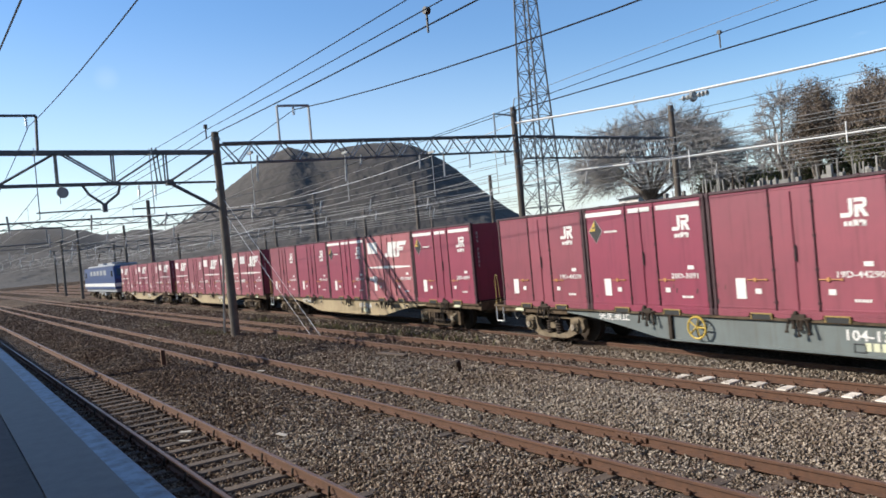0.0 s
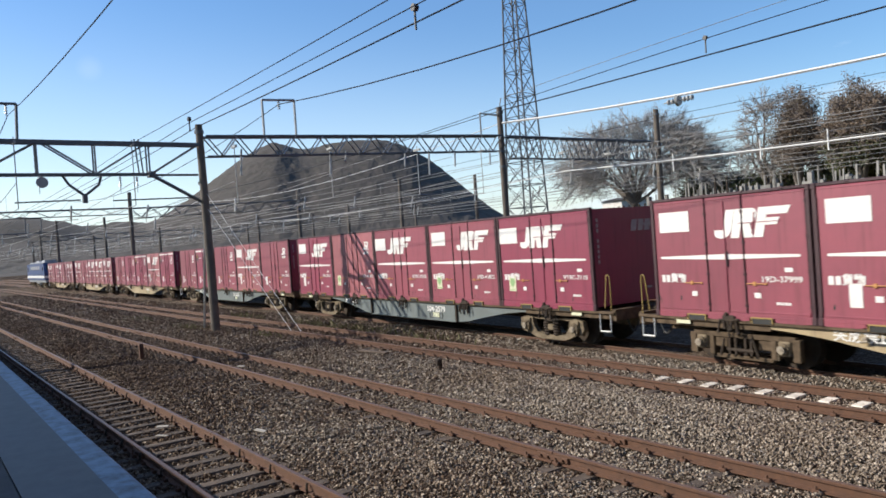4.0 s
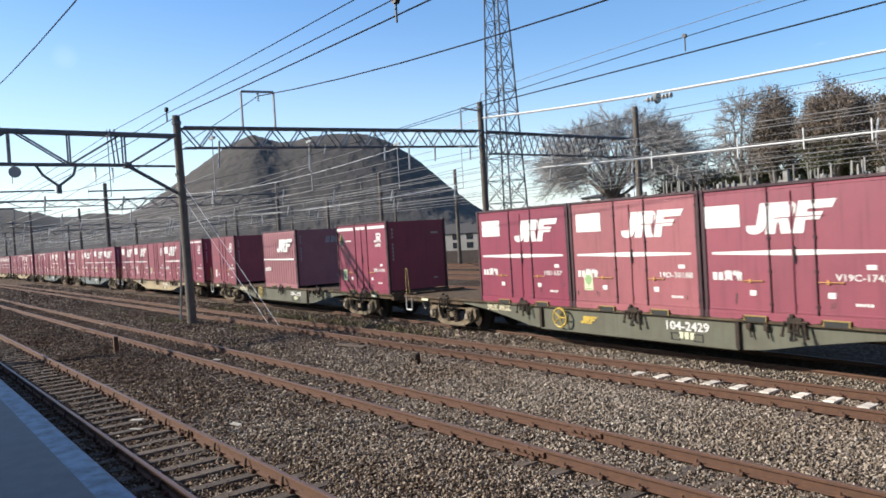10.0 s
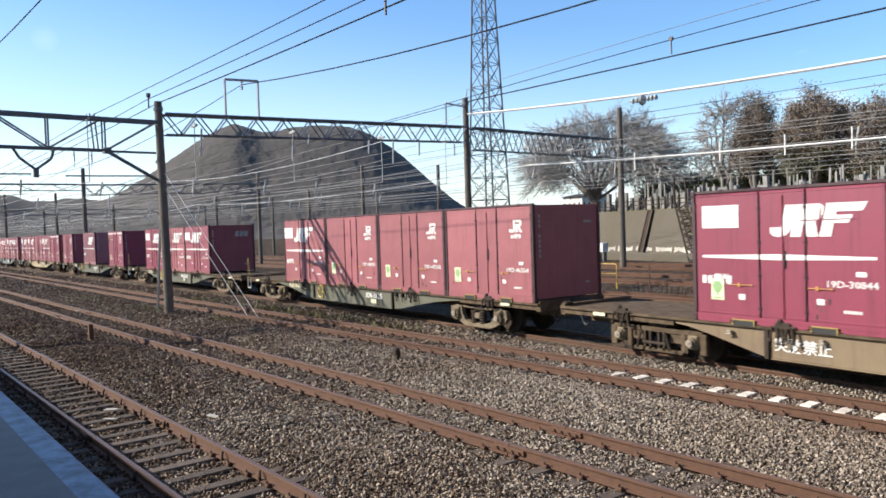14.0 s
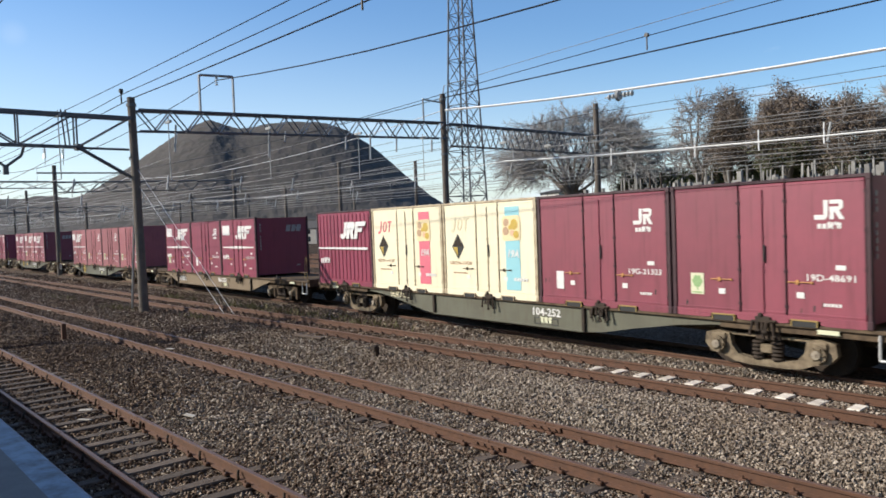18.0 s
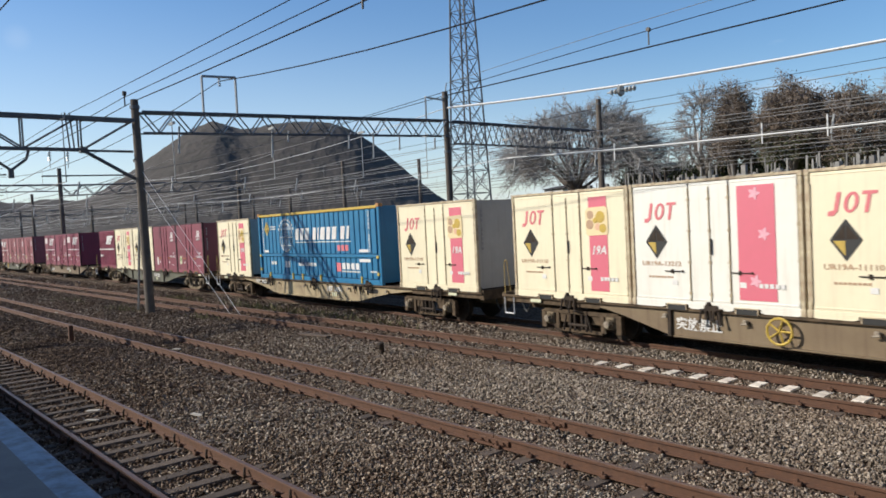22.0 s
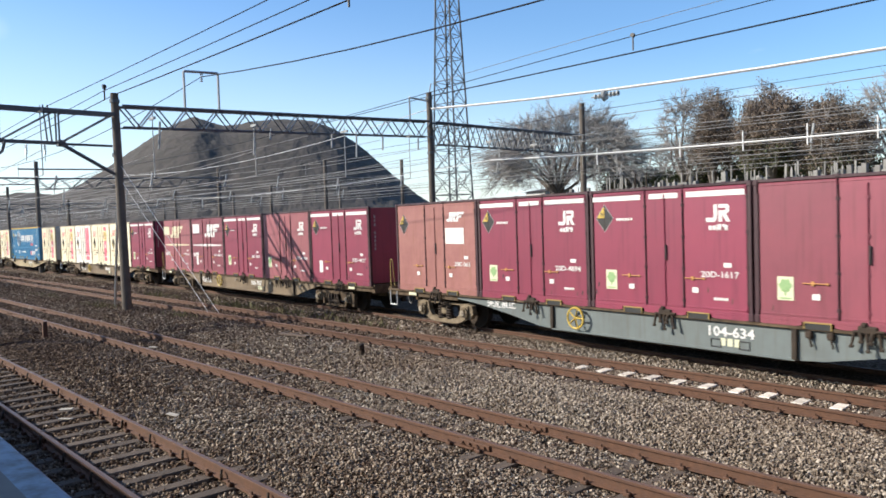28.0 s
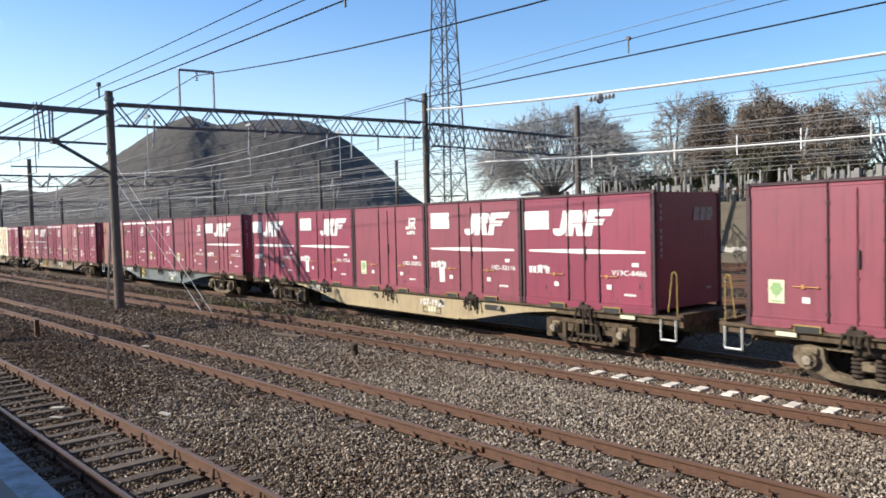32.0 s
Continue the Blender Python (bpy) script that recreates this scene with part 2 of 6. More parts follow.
GREEN = mat("green_print", (0.237, 0.3634, 0.158), 0.55, 0, (0.158, 0.2844, 0.1185), 30, 0.8)
PALE = mat("pale_card", (0.553, 0.553, 0.3792), 0.6, 0, (0.4898, 0.4898, 0.3555), 8, 0.5)
STEEL_DARK = mat("dark_dirty_steel", (0.034, 0.027, 0.022), 0.85, 0.1, (0.075, 0.052, 0.036), 6, 0.7, 0.3, 60, 0, None, 0.0, 0.2)
WAGON_DIRT_SHADE = mat("dusty_shaded_brown_steel", (0.118, 0.085, 0.056), 0.95, 0, (0.035, 0.026, 0.019), 4, 0.95, 0.35, 60, 0, None, 0.0, 0.12)
BOGIE = mat("dusty_beige_casting", (0.2, 0.158, 0.106), 0.9, 0, (0.06, 0.045, 0.032), 7, 0.9, 0.4, 50, 0.1, None, 0.0, 0.15)
CAP = mat("dusty_cap", (0.2686, 0.2291, 0.1738), 0.7, 0, (0.1264, 0.0948, 0.0672), 20, 0.9)
W_BLUE = mat("wagon_blue_grey", (0.12, 0.142, 0.14), 0.55, 0, (0.092, 0.103, 0.098), 1.6, 0.8, 0.1, 30, 0, (0.079, 0.0672, 0.0474, 0.5))
W_GREEN = mat("wagon_olive_green", (0.096, 0.096, 0.066), 0.6, 0, (0.07, 0.064, 0.043), 1.6, 0.85, 0.15, 30, 0, (0.07, 0.052, 0.033, 0.65))
W_OCHRE = mat("wagon_pale_ochre", (0.3318, 0.2607, 0.1501), 0.6, 0, (0.237, 0.1738, 0.1027), 1.6, 0.8, 0.1, 30, 0, (0.1106, 0.0711, 0.0395, 0.55))
W_BROWN = mat("wagon_dusty_brown", (0.172, 0.125, 0.072), 0.65, 0, (0.12, 0.08, 0.045), 1.1, 0.9, 0.1, 30, 0, (0.085, 0.05, 0.027, 0.6))
RUST = mat("rail_rust", (0.0988, 0.0458, 0.0245), 0.85, 0, (0.0553, 0.0284, 0.0182), 9, 0.8, 0.25, 60)
RAILTOP = mat("rail_worn_head", (0.125, 0.075, 0.052), 0.5, 0.15, (0.09, 0.052, 0.036), 4, 0.7, 0, 40, 0, None, 0, 0.5, (0.1, 4, 1))
TIE = mat("sleeper_dusty_concrete", (0.086, 0.062, 0.046), 0.95, 0, (0.045, 0.032, 0.024), 7, 0.9, 0.6, 50, 0.3)
TIE_WHITE = mat("sleeper_white_paint", (0.66, 0.61, 0.53), 0.85, 0, (0.3, 0.25, 0.2), 7, 0.8, 0.3, 50, 0.2)
STONE = gravel("ballast_stones", (0.155, 0.125, 0.098), (0.315, 0.266, 0.212), (0.5, 0.44, 0.365), 0.04, True)
STONE_RUSTY = gravel("rust_stained_ballast_stones", (0.07, 0.05, 0.038), (0.15, 0.112, 0.086), (0.27, 0.215, 0.172), 0.04, True)
BALLAST = gravel("ballast_bed", (0.075, 0.057, 0.043), (0.14, 0.11, 0.085), (0.26, 0.21, 0.168), 0.04)
EARTH = gravel("far_yard_ground", (0.0474, 0.0355, 0.0277), (0.0829, 0.0632, 0.0498), (0.1343, 0.1106, 0.0885), 0.12)
CONC_POLE = mat("weathered_concrete_pole", (0.1185, 0.0964, 0.0766), 0.85, 0, (0.0672, 0.0537, 0.0435), 2.5, 0.8, 0.25, 40, 0.1, (0.0553, 0.0435, 0.0355, 0.5))
GALV = mat("grey_galvanised_steel", (0.125, 0.135, 0.145), 0.6, 0.3, (0.082, 0.086, 0.088), 4, 0.7)
GALV_LIGHT = mat("light_galvanised_steel", (0.395, 0.395, 0.3871), 0.45, 0.5, (0.2844, 0.2844, 0.2765), 4, 0.6)
WIRE = mat("dark_wire", (0.0237, 0.0237, 0.0253), 0.5, 0.3)
WIRE_LIGHT = mat("bright_aluminium_wire", (0.711, 0.7031, 0.6794), 0.35, 0.0)
WIRE_MID = mat("grey_wire", (0.2528, 0.2449, 0.2291), 0.5, 0.2)
PORCELAIN = mat("insulator_porcelain", (0.3318, 0.3318, 0.316), 0.3)
WALL_CONC = mat("stained_retaining_concrete", (0.092, 0.078, 0.06), 0.9, 0, (0.075, 0.06, 0.032), 0.35, 0.9, 0.3, 12, 0, (0.079, 0.0672, 0.0474, 0.5))
WALL_PALE = mat("pale_worn_concrete", (0.395, 0.3634, 0.316), 0.9, 0, (0.237, 0.2133, 0.1738), 1.2, 0.9, 0.3, 12)
GRASS = mat("dry_grass_bank", (0.1343, 0.1185, 0.0474), 0.95, 0, (0.079, 0.079, 0.0316), 1.2, 0.9, 0.8, 9)
TOMB = mat("grave_stone", (0.1896, 0.1833, 0.1699), 0.7, 0, (0.1027, 0.1003, 0.0909), 3, 0.9, 0.15, 30, 0.45)
BARK = mat("grey_bark", (0.158, 0.1343, 0.1145), 0.95, 0, (0.0948, 0.079, 0.0672), 5, 0.8, 0.3, 40)
TWIG = mat("pale_winter_twigs", (0.32, 0.3, 0.282), 0.95, 0, (0.21, 0.192, 0.178), 2, 0.8)
LEAF_BROWN = mat("brown_autumn_leaves", (0.18, 0.135, 0.1), 0.9, 0, (0.105, 0.078, 0.058), 0.7, 0.9, 0, 40, 0.1)
LEAF_GREEN = mat("dark_evergreen_leaves", (0.06, 0.075, 0.025), 0.75, 0, (0.1, 0.1, 0.038), 0.8, 0.9)
WOODS = mat("wooded_hillside", (0.058, 0.049, 0.043), 1.0, 0, (0.034, 0.032, 0.026), 0.085, 1.0, 0.6, 0.17)
FAR_WOODS = mat("wooded_hillside", (0.058, 0.049, 0.043), 1.0, 0, (0.036, 0.034, 0.028), 0.045, 1.0, 0.5, 0.17)
WOODS.node_tree.nodes["Bump"].inputs["Distance"].default_value = 3
RAIL_BLUE = mat("blue_grey_gloss_paint", (0.085, 0.08, 0.076), 0.6, 0.0, (0.05, 0.048, 0.047), 4, 0.8, 0.1, 30)
# worn whitish nosing paint; the blue cast of skylight is put into its colour
RIM_SKYLIT = mat("blotchy_skylit_paint", (0.15, 0.22, 0.3), 0.55, 0.0, (0.045, 0.048, 0.055), 5, 1.0, 0.15, 20)
PLATFORM = mat("platform_asphalt", (0.075, 0.075, 0.077), 0.9, 0, (0.05, 0.05, 0.05), 5, 0.8, 0.3, 80)
ROOF_STEEL = mat("platform_roof_steel", (0.0948, 0.0948, 0.0988), 0.6, 0.2)
LOCO_BLUE = mat("locomotive_blue", (0.0198, 0.0474, 0.1422), 0.4, 0, (0.0174, 0.0395, 0.1185), 2, 0.5)
LOCO_GREY = mat("locomotive_grey", (0.2765, 0.2844, 0.3002), 0.5)
GLASS = mat("dark_window_glass", (0.0158, 0.0198, 0.0237), 0.08, 0, None, 3, 0.2, 0, 40, 0, None, 0, 0.8)
HOUSE_WHITE = mat("white_house_wall", (0.5846, 0.5767, 0.553), 0.8, 0, (0.4898, 0.474, 0.4503), 1, 0.6, 0, 40, 0, (0.316, 0.3002, 0.2765, 0.3))
HOUSE_GREY = mat("grey_house_wall", (0.1896, 0.1817, 0.1699), 0.8, 0, (0.1343, 0.1264, 0.1185), 1, 0.7)
ROOF_DARK = mat("dark_roof_tiles", (0.0395, 0.0363, 0.0348), 0.95, 0, (0.0592, 0.0521, 0.0474), 2, 0.7)

# ---- mesh tools ----


class Mesh:
    """Gathers boxes, tubes and plates into one mesh."""

    def __init__(self):
        self.v, self.f, self.m = [], [], []

    def add(self, verts, faces, slot=0):
        o = len(self.v)
        self.v += [tuple(p) for p in verts]
        self.f += [tuple(i + o for i in f) for f in faces]
        self.m += [slot] * len(faces)
        return self

    def box(self, cx, cy, cz, sx, sy, sz, slot=0, bevel=0.0, m=None):
        a, b, c = sx / 2, sy / 2, sz / 2
        if bevel:
            e = min(bevel, a * 0.9, b * 0.9, c * 0.9)
            vs, fs = [], []
            bm = bmesh.new()
            bmesh.ops.create_cube(bm, size=1, matrix=Matrix.Diagonal((sx, sy, sz, 1)))
            bmesh.ops.bevel(bm, geom=bm.edges[:], offset=e, segments=1, profile=0.5, affect="EDGES")
            bm.verts.index_update()
            vs = [v.co.copy() for v in bm.verts]
            fs = [[v.index for v in f.verts] for f in bm.faces]
            bm.free()
            vs = [Vector((v.x + cx, v.y + cy, v.z + cz)) for v in vs]
        else:
            vs = [Vector((cx + x * a, cy + y * b, cz + z * c)) for x in (-1, 1) for y in (-1, 1) for z in (-1, 1)]
            fs = [(0, 1, 3, 2), (4, 6, 7, 5), (0, 4, 5, 1), (2, 3, 7, 6), (0, 2, 6, 4), (1, 5, 7, 3)]
        if m:
            vs = [m @ v for v in vs]
        return self.add(vs, fs, slot)

    def tube(self, p, q, r, n=6, slot=0, r2=None, caps=True):
        p, q = Vector(p), Vector(q)
        d = (q - p).normalized() if (q - p).length > 1e-9 else Vector((0, 0, 1))
        a = d.cross(Vector((0, 0, 1)) if abs(d.z) < 0.9 else Vector((1, 0, 0))).normalized()
        b = d.cross(a)
        r2 = r if r2 is None else r2
        ring = lambda c, s: [c + (a * math.cos(6.2832 * i / n) + b * math.sin(6.2832 * i / n)) * s for i in range(n)]
        fs = [(i, (i + 1) % n, n + (i + 1) % n, n + i) for i in range(n)]
        if caps:
            fs += [tuple(range(n - 1, -1, -1)), tuple(range(n, 2 * n))]
        return self.add(ring(p, r) + ring(q, r2), fs, slot)

    def line(self, pts, r, n=5, slot=0):
        for p, q in zip(pts, pts[1:]):
            self.tube(p, q, r, n, slot)
        return self

    def plate(self, pts, y, t=0.006, slot=0):
        """A flat outline in x and z, standing at y, t thick towards the viewer's side (-y)."""
        n = len(pts)
        vs = [(x, y, z) for x, z in pts] + [(x, y - t, z) for x, z in pts]
        fs = [tuple(range(n, 2 * n)), tuple(range(n - 1, -1, -1))] + [(i, (i + 1) % n, n + (i + 1) % n, n + i) for i in range(n)]
        return self.add(vs, fs, slot)

    def prism(self, pts, y0, y1, slot=0):
        return self.plate(pts, y1, y1 - y0, slot)

    def data(self, name, *mats, smooth=False):
        me = bpy.data.meshes.new(name)
        me.from_pydata(self.v, [], self.f)
        for x in mats:
            me.materials.append(x)
        if len(mats) > 1:
            me.polygons.foreach_set("material_index", self.m)
        bm = bmesh.new()
        bm.from_mesh(me)
        bmesh.ops.recalc_face_normals(bm, faces=bm.faces[:])
        bm.to_mesh(me)
        bm.free()
        if smooth:
            me.polygons.foreach_set("use_smooth", [True] * len(me.polygons))
        me.update()
        return me


def part(name, data, parent, label="", at=None):
    ob = new(name, data)
    ob.parent = parent
    if at is not None:
        ob.matrix_local = at
    if name == "small_writing":
        return tagged(ob, label, kind="stuff")
    return tagged(ob, label) if label else ob


def thing(name, label, category, m=None, data=None, group="", kind=""):
    ob = tagged(new(name, data), label, category, group, kind)
    if m is not None:
        ob.matrix_world = m
    return ob


TEXTS = {}


def letters(text, size, material, slant=0.0, wide=1.0, bold=0.02, leading=1.0):
    """Raised lettering as a mesh, standing in x and z and facing -y."""
    key = (text, size, material.name, slant, wide)
    if key not in TEXTS:
        cu = bpy.data.curves.new("letters", "FONT")
        cu.body, cu.size, cu.extrude, cu.align_x, cu.align_y, cu.shear, cu.resolution_u = text, size, 0.003, "CENTER", "CENTER", slant, 2
        ob = bpy.data.objects.new("letters", cu)
        cu.offset, cu.space_line = bold * size, leading
        me = bpy.data.meshes.new_from_object(ob)
        me.transform(Matrix.Diagonal((wide, 1, 1, 1)))
        bpy.data.objects.remove(ob)
        me.transform(Matrix.Rotation(radians(90), 4, "X"))
        me.materials.clear()
        me.materials.append(material)
        TEXTS[key] = me
    return TEXTS[key]


def cached_mesh(key, make, store={}):
    if key not in store:
        store[key] = make()
    return store[key]

# ---- ground and tracks ----
BED = -0.16
# each near track: where it lies ten metres before the viewer, and its slant
TRACKS = [(3.31, 0.007), (7.25, 0.009), (11.62, 0.0)]


def off_track(x, y):
    """The distance from the middle of the nearest of the three near tracks, and which one it is."""
    return min((abs(y - c - k * (x + 10)), i) for i, (c, k) in enumerate(TRACKS))


def heading(s):
    s = min(12.0, max(-85.0, s))
    return -0.0936 - 0.0021083 * s - 1.2725e-5 * s * s


# the curving track under the train: place and heading at each half metre along it
LINE = {}
for step, stop in ((0.5, 360), (-0.5, -1100)):
    px, py = -20.0, 14.85
    LINE[-40] = (px, py, heading(-20.0))
    k = -40
    while abs(k * 0.5 + 20) < abs(stop + 20):
        mid = heading(k * 0.5 + step / 2)
        px, py = px + math.cos(mid) * step, py + math.sin(mid) * step
        k += 1 if step > 0 else -1
        LINE[k] = (px, py, heading(k * 0.5))


def on_line(s):
    """The place (x, y) of the point s metres along the train's track."""
    a = math.floor(s * 2)
    u = s * 2 - a
    p, q = LINE[a], LINE[a + 1]
    return p[0] + (q[0] - p[0]) * u, p[1] + (q[1] - p[1]) * u


def ride(s, z, base=7.0):
    """The pose of a rigid body centred s metres along the track, borne at its two bogies."""
    (xa, ya), (xb, yb) = on_line(s - base), on_line(s + base)
    return pose((xa + xb) / 2, (ya + yb) / 2, z, 0, 0, math.degrees(math.atan2(yb - ya, xb - xa)))


def grid_sheet(name, x0, x1, y0, y1, nx, ny, height, material):
    xs, ys = np.linspace(x0, x1, nx), np.linspace(y0, y1, ny)
    v = [(x, y, height(x, y)) for y in ys for x in xs]
    f = [(j * nx + i, j * nx + i + 1, (j + 1) * nx + i + 1, (j + 1) * nx + i) for j in range(ny - 1) for i in range(nx - 1)]
    me = bpy.data.meshes.new(name)
    me.from_pydata(v, [], f)
    me.materials.append(material)
    return me


ground = thing("ground", "brown stony railway yard ground reaching the hills", "ground", kind="structure",
               data=Mesh().box(-900, 900, BED - 0.6, 7000, 7000, 1.0).data("ground", EARTH))


def bed_height(x, y):
    """Ballast: low between and beside the rails, heaped between the tracks."""
    h = BED + 0.02 * noise.noise((x * 0.9, y * 0.9, 0)) + 0.018 * noise.noise((x * 3, y * 3, 5))
    d, i = off_track(x, y)
    if d < 0.52:
        return h - (0.032 if i == 0 else 0.006)
    if d < 0.85:
        return h - 0.02
    return h - 0.02 + 0.085 * min(1.0, (d - 0.85) / 0.8)


ballast_bed = thing("ballast_bed", "bed of crushed grey-brown stone between the tracks", "ballast", kind="structure",
                    data=grid_sheet("ballast_bed", -140, 30, 0.9, 17.4, 420, 110, bed_height, BALLAST))

RAIL_OUT = [(-0.064, -0.145), (0.064, -0.145), (0.064, -0.13), (0.012, -0.115), (0.012, -0.045), (0.033, -0.034), (0.033, -0.006), (0.027, 0.0), (-0.027, 0.0), (-0.033, -0.006), (-0.033, -0.034), (-0.012, -0.045), (-0.012, -0.115), (-0.064, -0.13)]


def rail_mesh(length):
    n = len(RAIL_OUT)
    v = [(0, y, z) for y, z in RAIL_OUT] + [(length, y, z) for y, z in RAIL_OUT]
    g = Mesh()
    for i in range(n):
        g.add([v[i], v[(i + 1) % n], v[n + (i + 1) % n], v[n + i]], [(0, 1, 2, 3)], 1 if i == 7 else 0)
    g.add(v[:n], [tuple(range(n))]).add(v[n:], [tuple(range(n))])
    return g.data("rail", RUST, RAILTOP)


RAIL_25 = rail_mesh(24.985)
TIE_ME = Mesh().box(0, 0, -0.075, 0.21, 2.05, 0.15, bevel=0.02).data("sleeper", TIE)
TIE_WHITE_ME = Mesh().box(0, 0, -0.075, 0.21, 2.05, 0.15, 0, 0.02).box(0, 0.24, -0.024, 0.19, 0.36, 0.09, 1, 0.01).box(0, -0.76, -0.036, 0.15, 0.1, 0.07, 1, 0.01).data("sleeper", TIE, TIE_WHITE)
CLIP_ME = Mesh().box(0.0, 0.085, 0.025, 0.09, 0.06, 0.05, bevel=0.01).box(0.0, -0.085, 0.025, 0.09, 0.06, 0.05, bevel=0.01).tube((0, 0.1, 0.0), (0, 0.1, 0.085), 0.014).tube((0, -0.1, 0.0), (0, -0.1, 0.085), 0.014).data("rail_fastening", RUST)
JOINT_ME = Mesh().box(0, 0.03, -0.075, 0.56, 0.03, 0.075, bevel=0.008).box(0, -0.03, -0.075, 0.56, 0.03, 0.075, bevel=0.008)
for bx_ in (-0.2, -0.07, 0.07, 0.2):
    JOINT_ME.tube((bx_, -0.075, -0.075), (bx_, 0.075, -0.075), 0.017)
JOINT_ME = JOINT_ME.data("fishplate", RUST)


ANCHOR_ME = Mesh().line([(0.05 * math.sin(a * 0.5), -0.045 - 0.03 * math.sin(a * 0.5), -0.03 - 0.019 * a) for a in range(7)], 0.017, 5).data("rail_anchor", STEEL_DARK)


def track(y, x0, x1, label, tie_gap=0.62, parts=True, shift=0.0, slant=0.0):
    t = thing("railway_track", label, "railway track", pose(-10, y, 0, 0, 0, math.degrees(slant)) @ pose(10, 0, 0), kind="structure")
    for s in (-0.5665, 0.5665):
        x = x0
        while x < x1:
            part("rail", RAIL_25, t, at=pose(x, s, 0))
            if -60 < x < 20:
                part("fishplate", JOINT_ME, t, at=pose(x - 0.007, s, 0))
            x += 25.0
    far = Mesh()
    n = int((x1 - x0) / tie_gap)
    for i in range(n):
        x = x0 + shift + i * tie_gap
        if parts and -46 < x < 8:
            white = y == TRACKS[2][0] and -9.3 < x < -4.2
            part("sleeper", TIE_WHITE_ME if white else TIE_ME, t, "white-painted sleeper" if white else "", at=pose(x + random.uniform(-0.02, 0.02), random.uniform(-0.03, 0.03), -0.15 + random.uniform(-0.006, 0.004), 0, 0, random.uniform(-1, 1)))
            if x > -30:
                for s in (-0.5665, 0.5665):
                    part("rail_fastening", CLIP_ME, t, at=pose(x, s, -0.148))
                    if y == TRACKS[0][0] and i % 2 and x > -24:
                        part("rail_anchor", ANCHOR_ME, t, at=pose(x + 0.27, s, 0))
        else:
            far.box(x, 0, -0.225, 0.21, 2.05, 0.15)
    part("sleepers_far", far.data("sleepers_far", TIE), t)
    t.children[-1]["kind"] = "stuff"
    return t


track(TRACKS[0][0], -212, 38, "rusty railway track on dusty concrete sleepers beside the platform", 0.56, slant=TRACKS[0][1])
track(TRACKS[1][0], -207, 43, "rusty railway track on sleepers sunk in ballast", 0.56, shift=0.2, slant=TRACKS[1][1])
track(TRACKS[2][0], -222, 28, "brown railway track with a run of white-painted sleepers", 0.54, shift=0.02)
main_track = thing("railway_track", "curving railway track carrying the freight train", "railway track", kind="structure")
for side in (-0.5665, 0.5665):
    for q0 in range(-320, 60, 10):
        g = Mesh()
        n_ = len(RAIL_OUT)
        rings = []
        for q in range(q0, q0 + 11, 2):
            (xa, ya), hd = on_line(q), heading(q)
            rings.append([(xa - math.sin(hd) * (side + o), ya + math.cos(hd) * (side + o), z) for o, z in RAIL_OUT])
        for ra, rb in zip(rings, rings[1:]):
            for i in range(n_):
                g.add([ra[i], ra[(i + 1) % n_], rb[(i + 1) % n_], rb[i]], [(0, 1, 2, 3)], 1 if i == 7 else 0)
        part("rail", g.data("rail", RUST, RAILTOP), main_track)
for i in range(150):
    s_ = -72 + i * 0.56
    xa, ya = on_line(s_)
    part("sleeper", TIE_ME, main_track, at=pose(xa, ya, -0.15, 0, 0, math.degrees(heading(s_))))
far = Mesh()
for i in range(320):
    s_ = -72.5 - i * 0.62
    xa, ya = on_line(s_)
    far.box(xa, ya, -0.225, 0.21, 2.05, 0.15)
tagged(part("sleepers_far", far.data("sleepers_far", TIE), main_track), kind="stuff")
for ty in (20.3, 24.3, 30.2, 34.0, 39.0, 42.5):
    track(ty, -260, 40, "rusty yard track beyond the train", 0.62, False)

# yard ground beyond the train
thing("yard_bed", "brown stony bed of the yard tracks", "ballast", kind="structure",
      data=grid_sheet("yard_bed", -300, 40, 17.4, 48, 300, 60, lambda x, y: -0.155 + 0.03 * noise.noise((x * 0.8, y * 0.8, 3)), EARTH))

# loose ballast stones, thick near the platform and thinner away from it
rng = np.random.default_rng(11)
CUBE_V = np.array([(x, y, z) for x in (-1, 1) for y in (-1, 1) for z in (-1, 1)], float)
CUBE_F = np.array([(0, 1, 3, 2), (4, 6, 7, 5), (0, 4, 5, 1), (2, 3, 7, 6), (0, 2, 6, 4), (1, 5, 7, 3)])
SHAPES = np.array([CUBE_V * rng.uniform(0.6, 1.1, 3) * rng.uniform(0.55, 1.0, (8, 1)) for _ in range(24)])
HEIGHTS = np.array([[bed_height(x, y) for x in np.linspace(-140, 30, 681)] for y in np.linspace(0.9, 17.4, 166)])


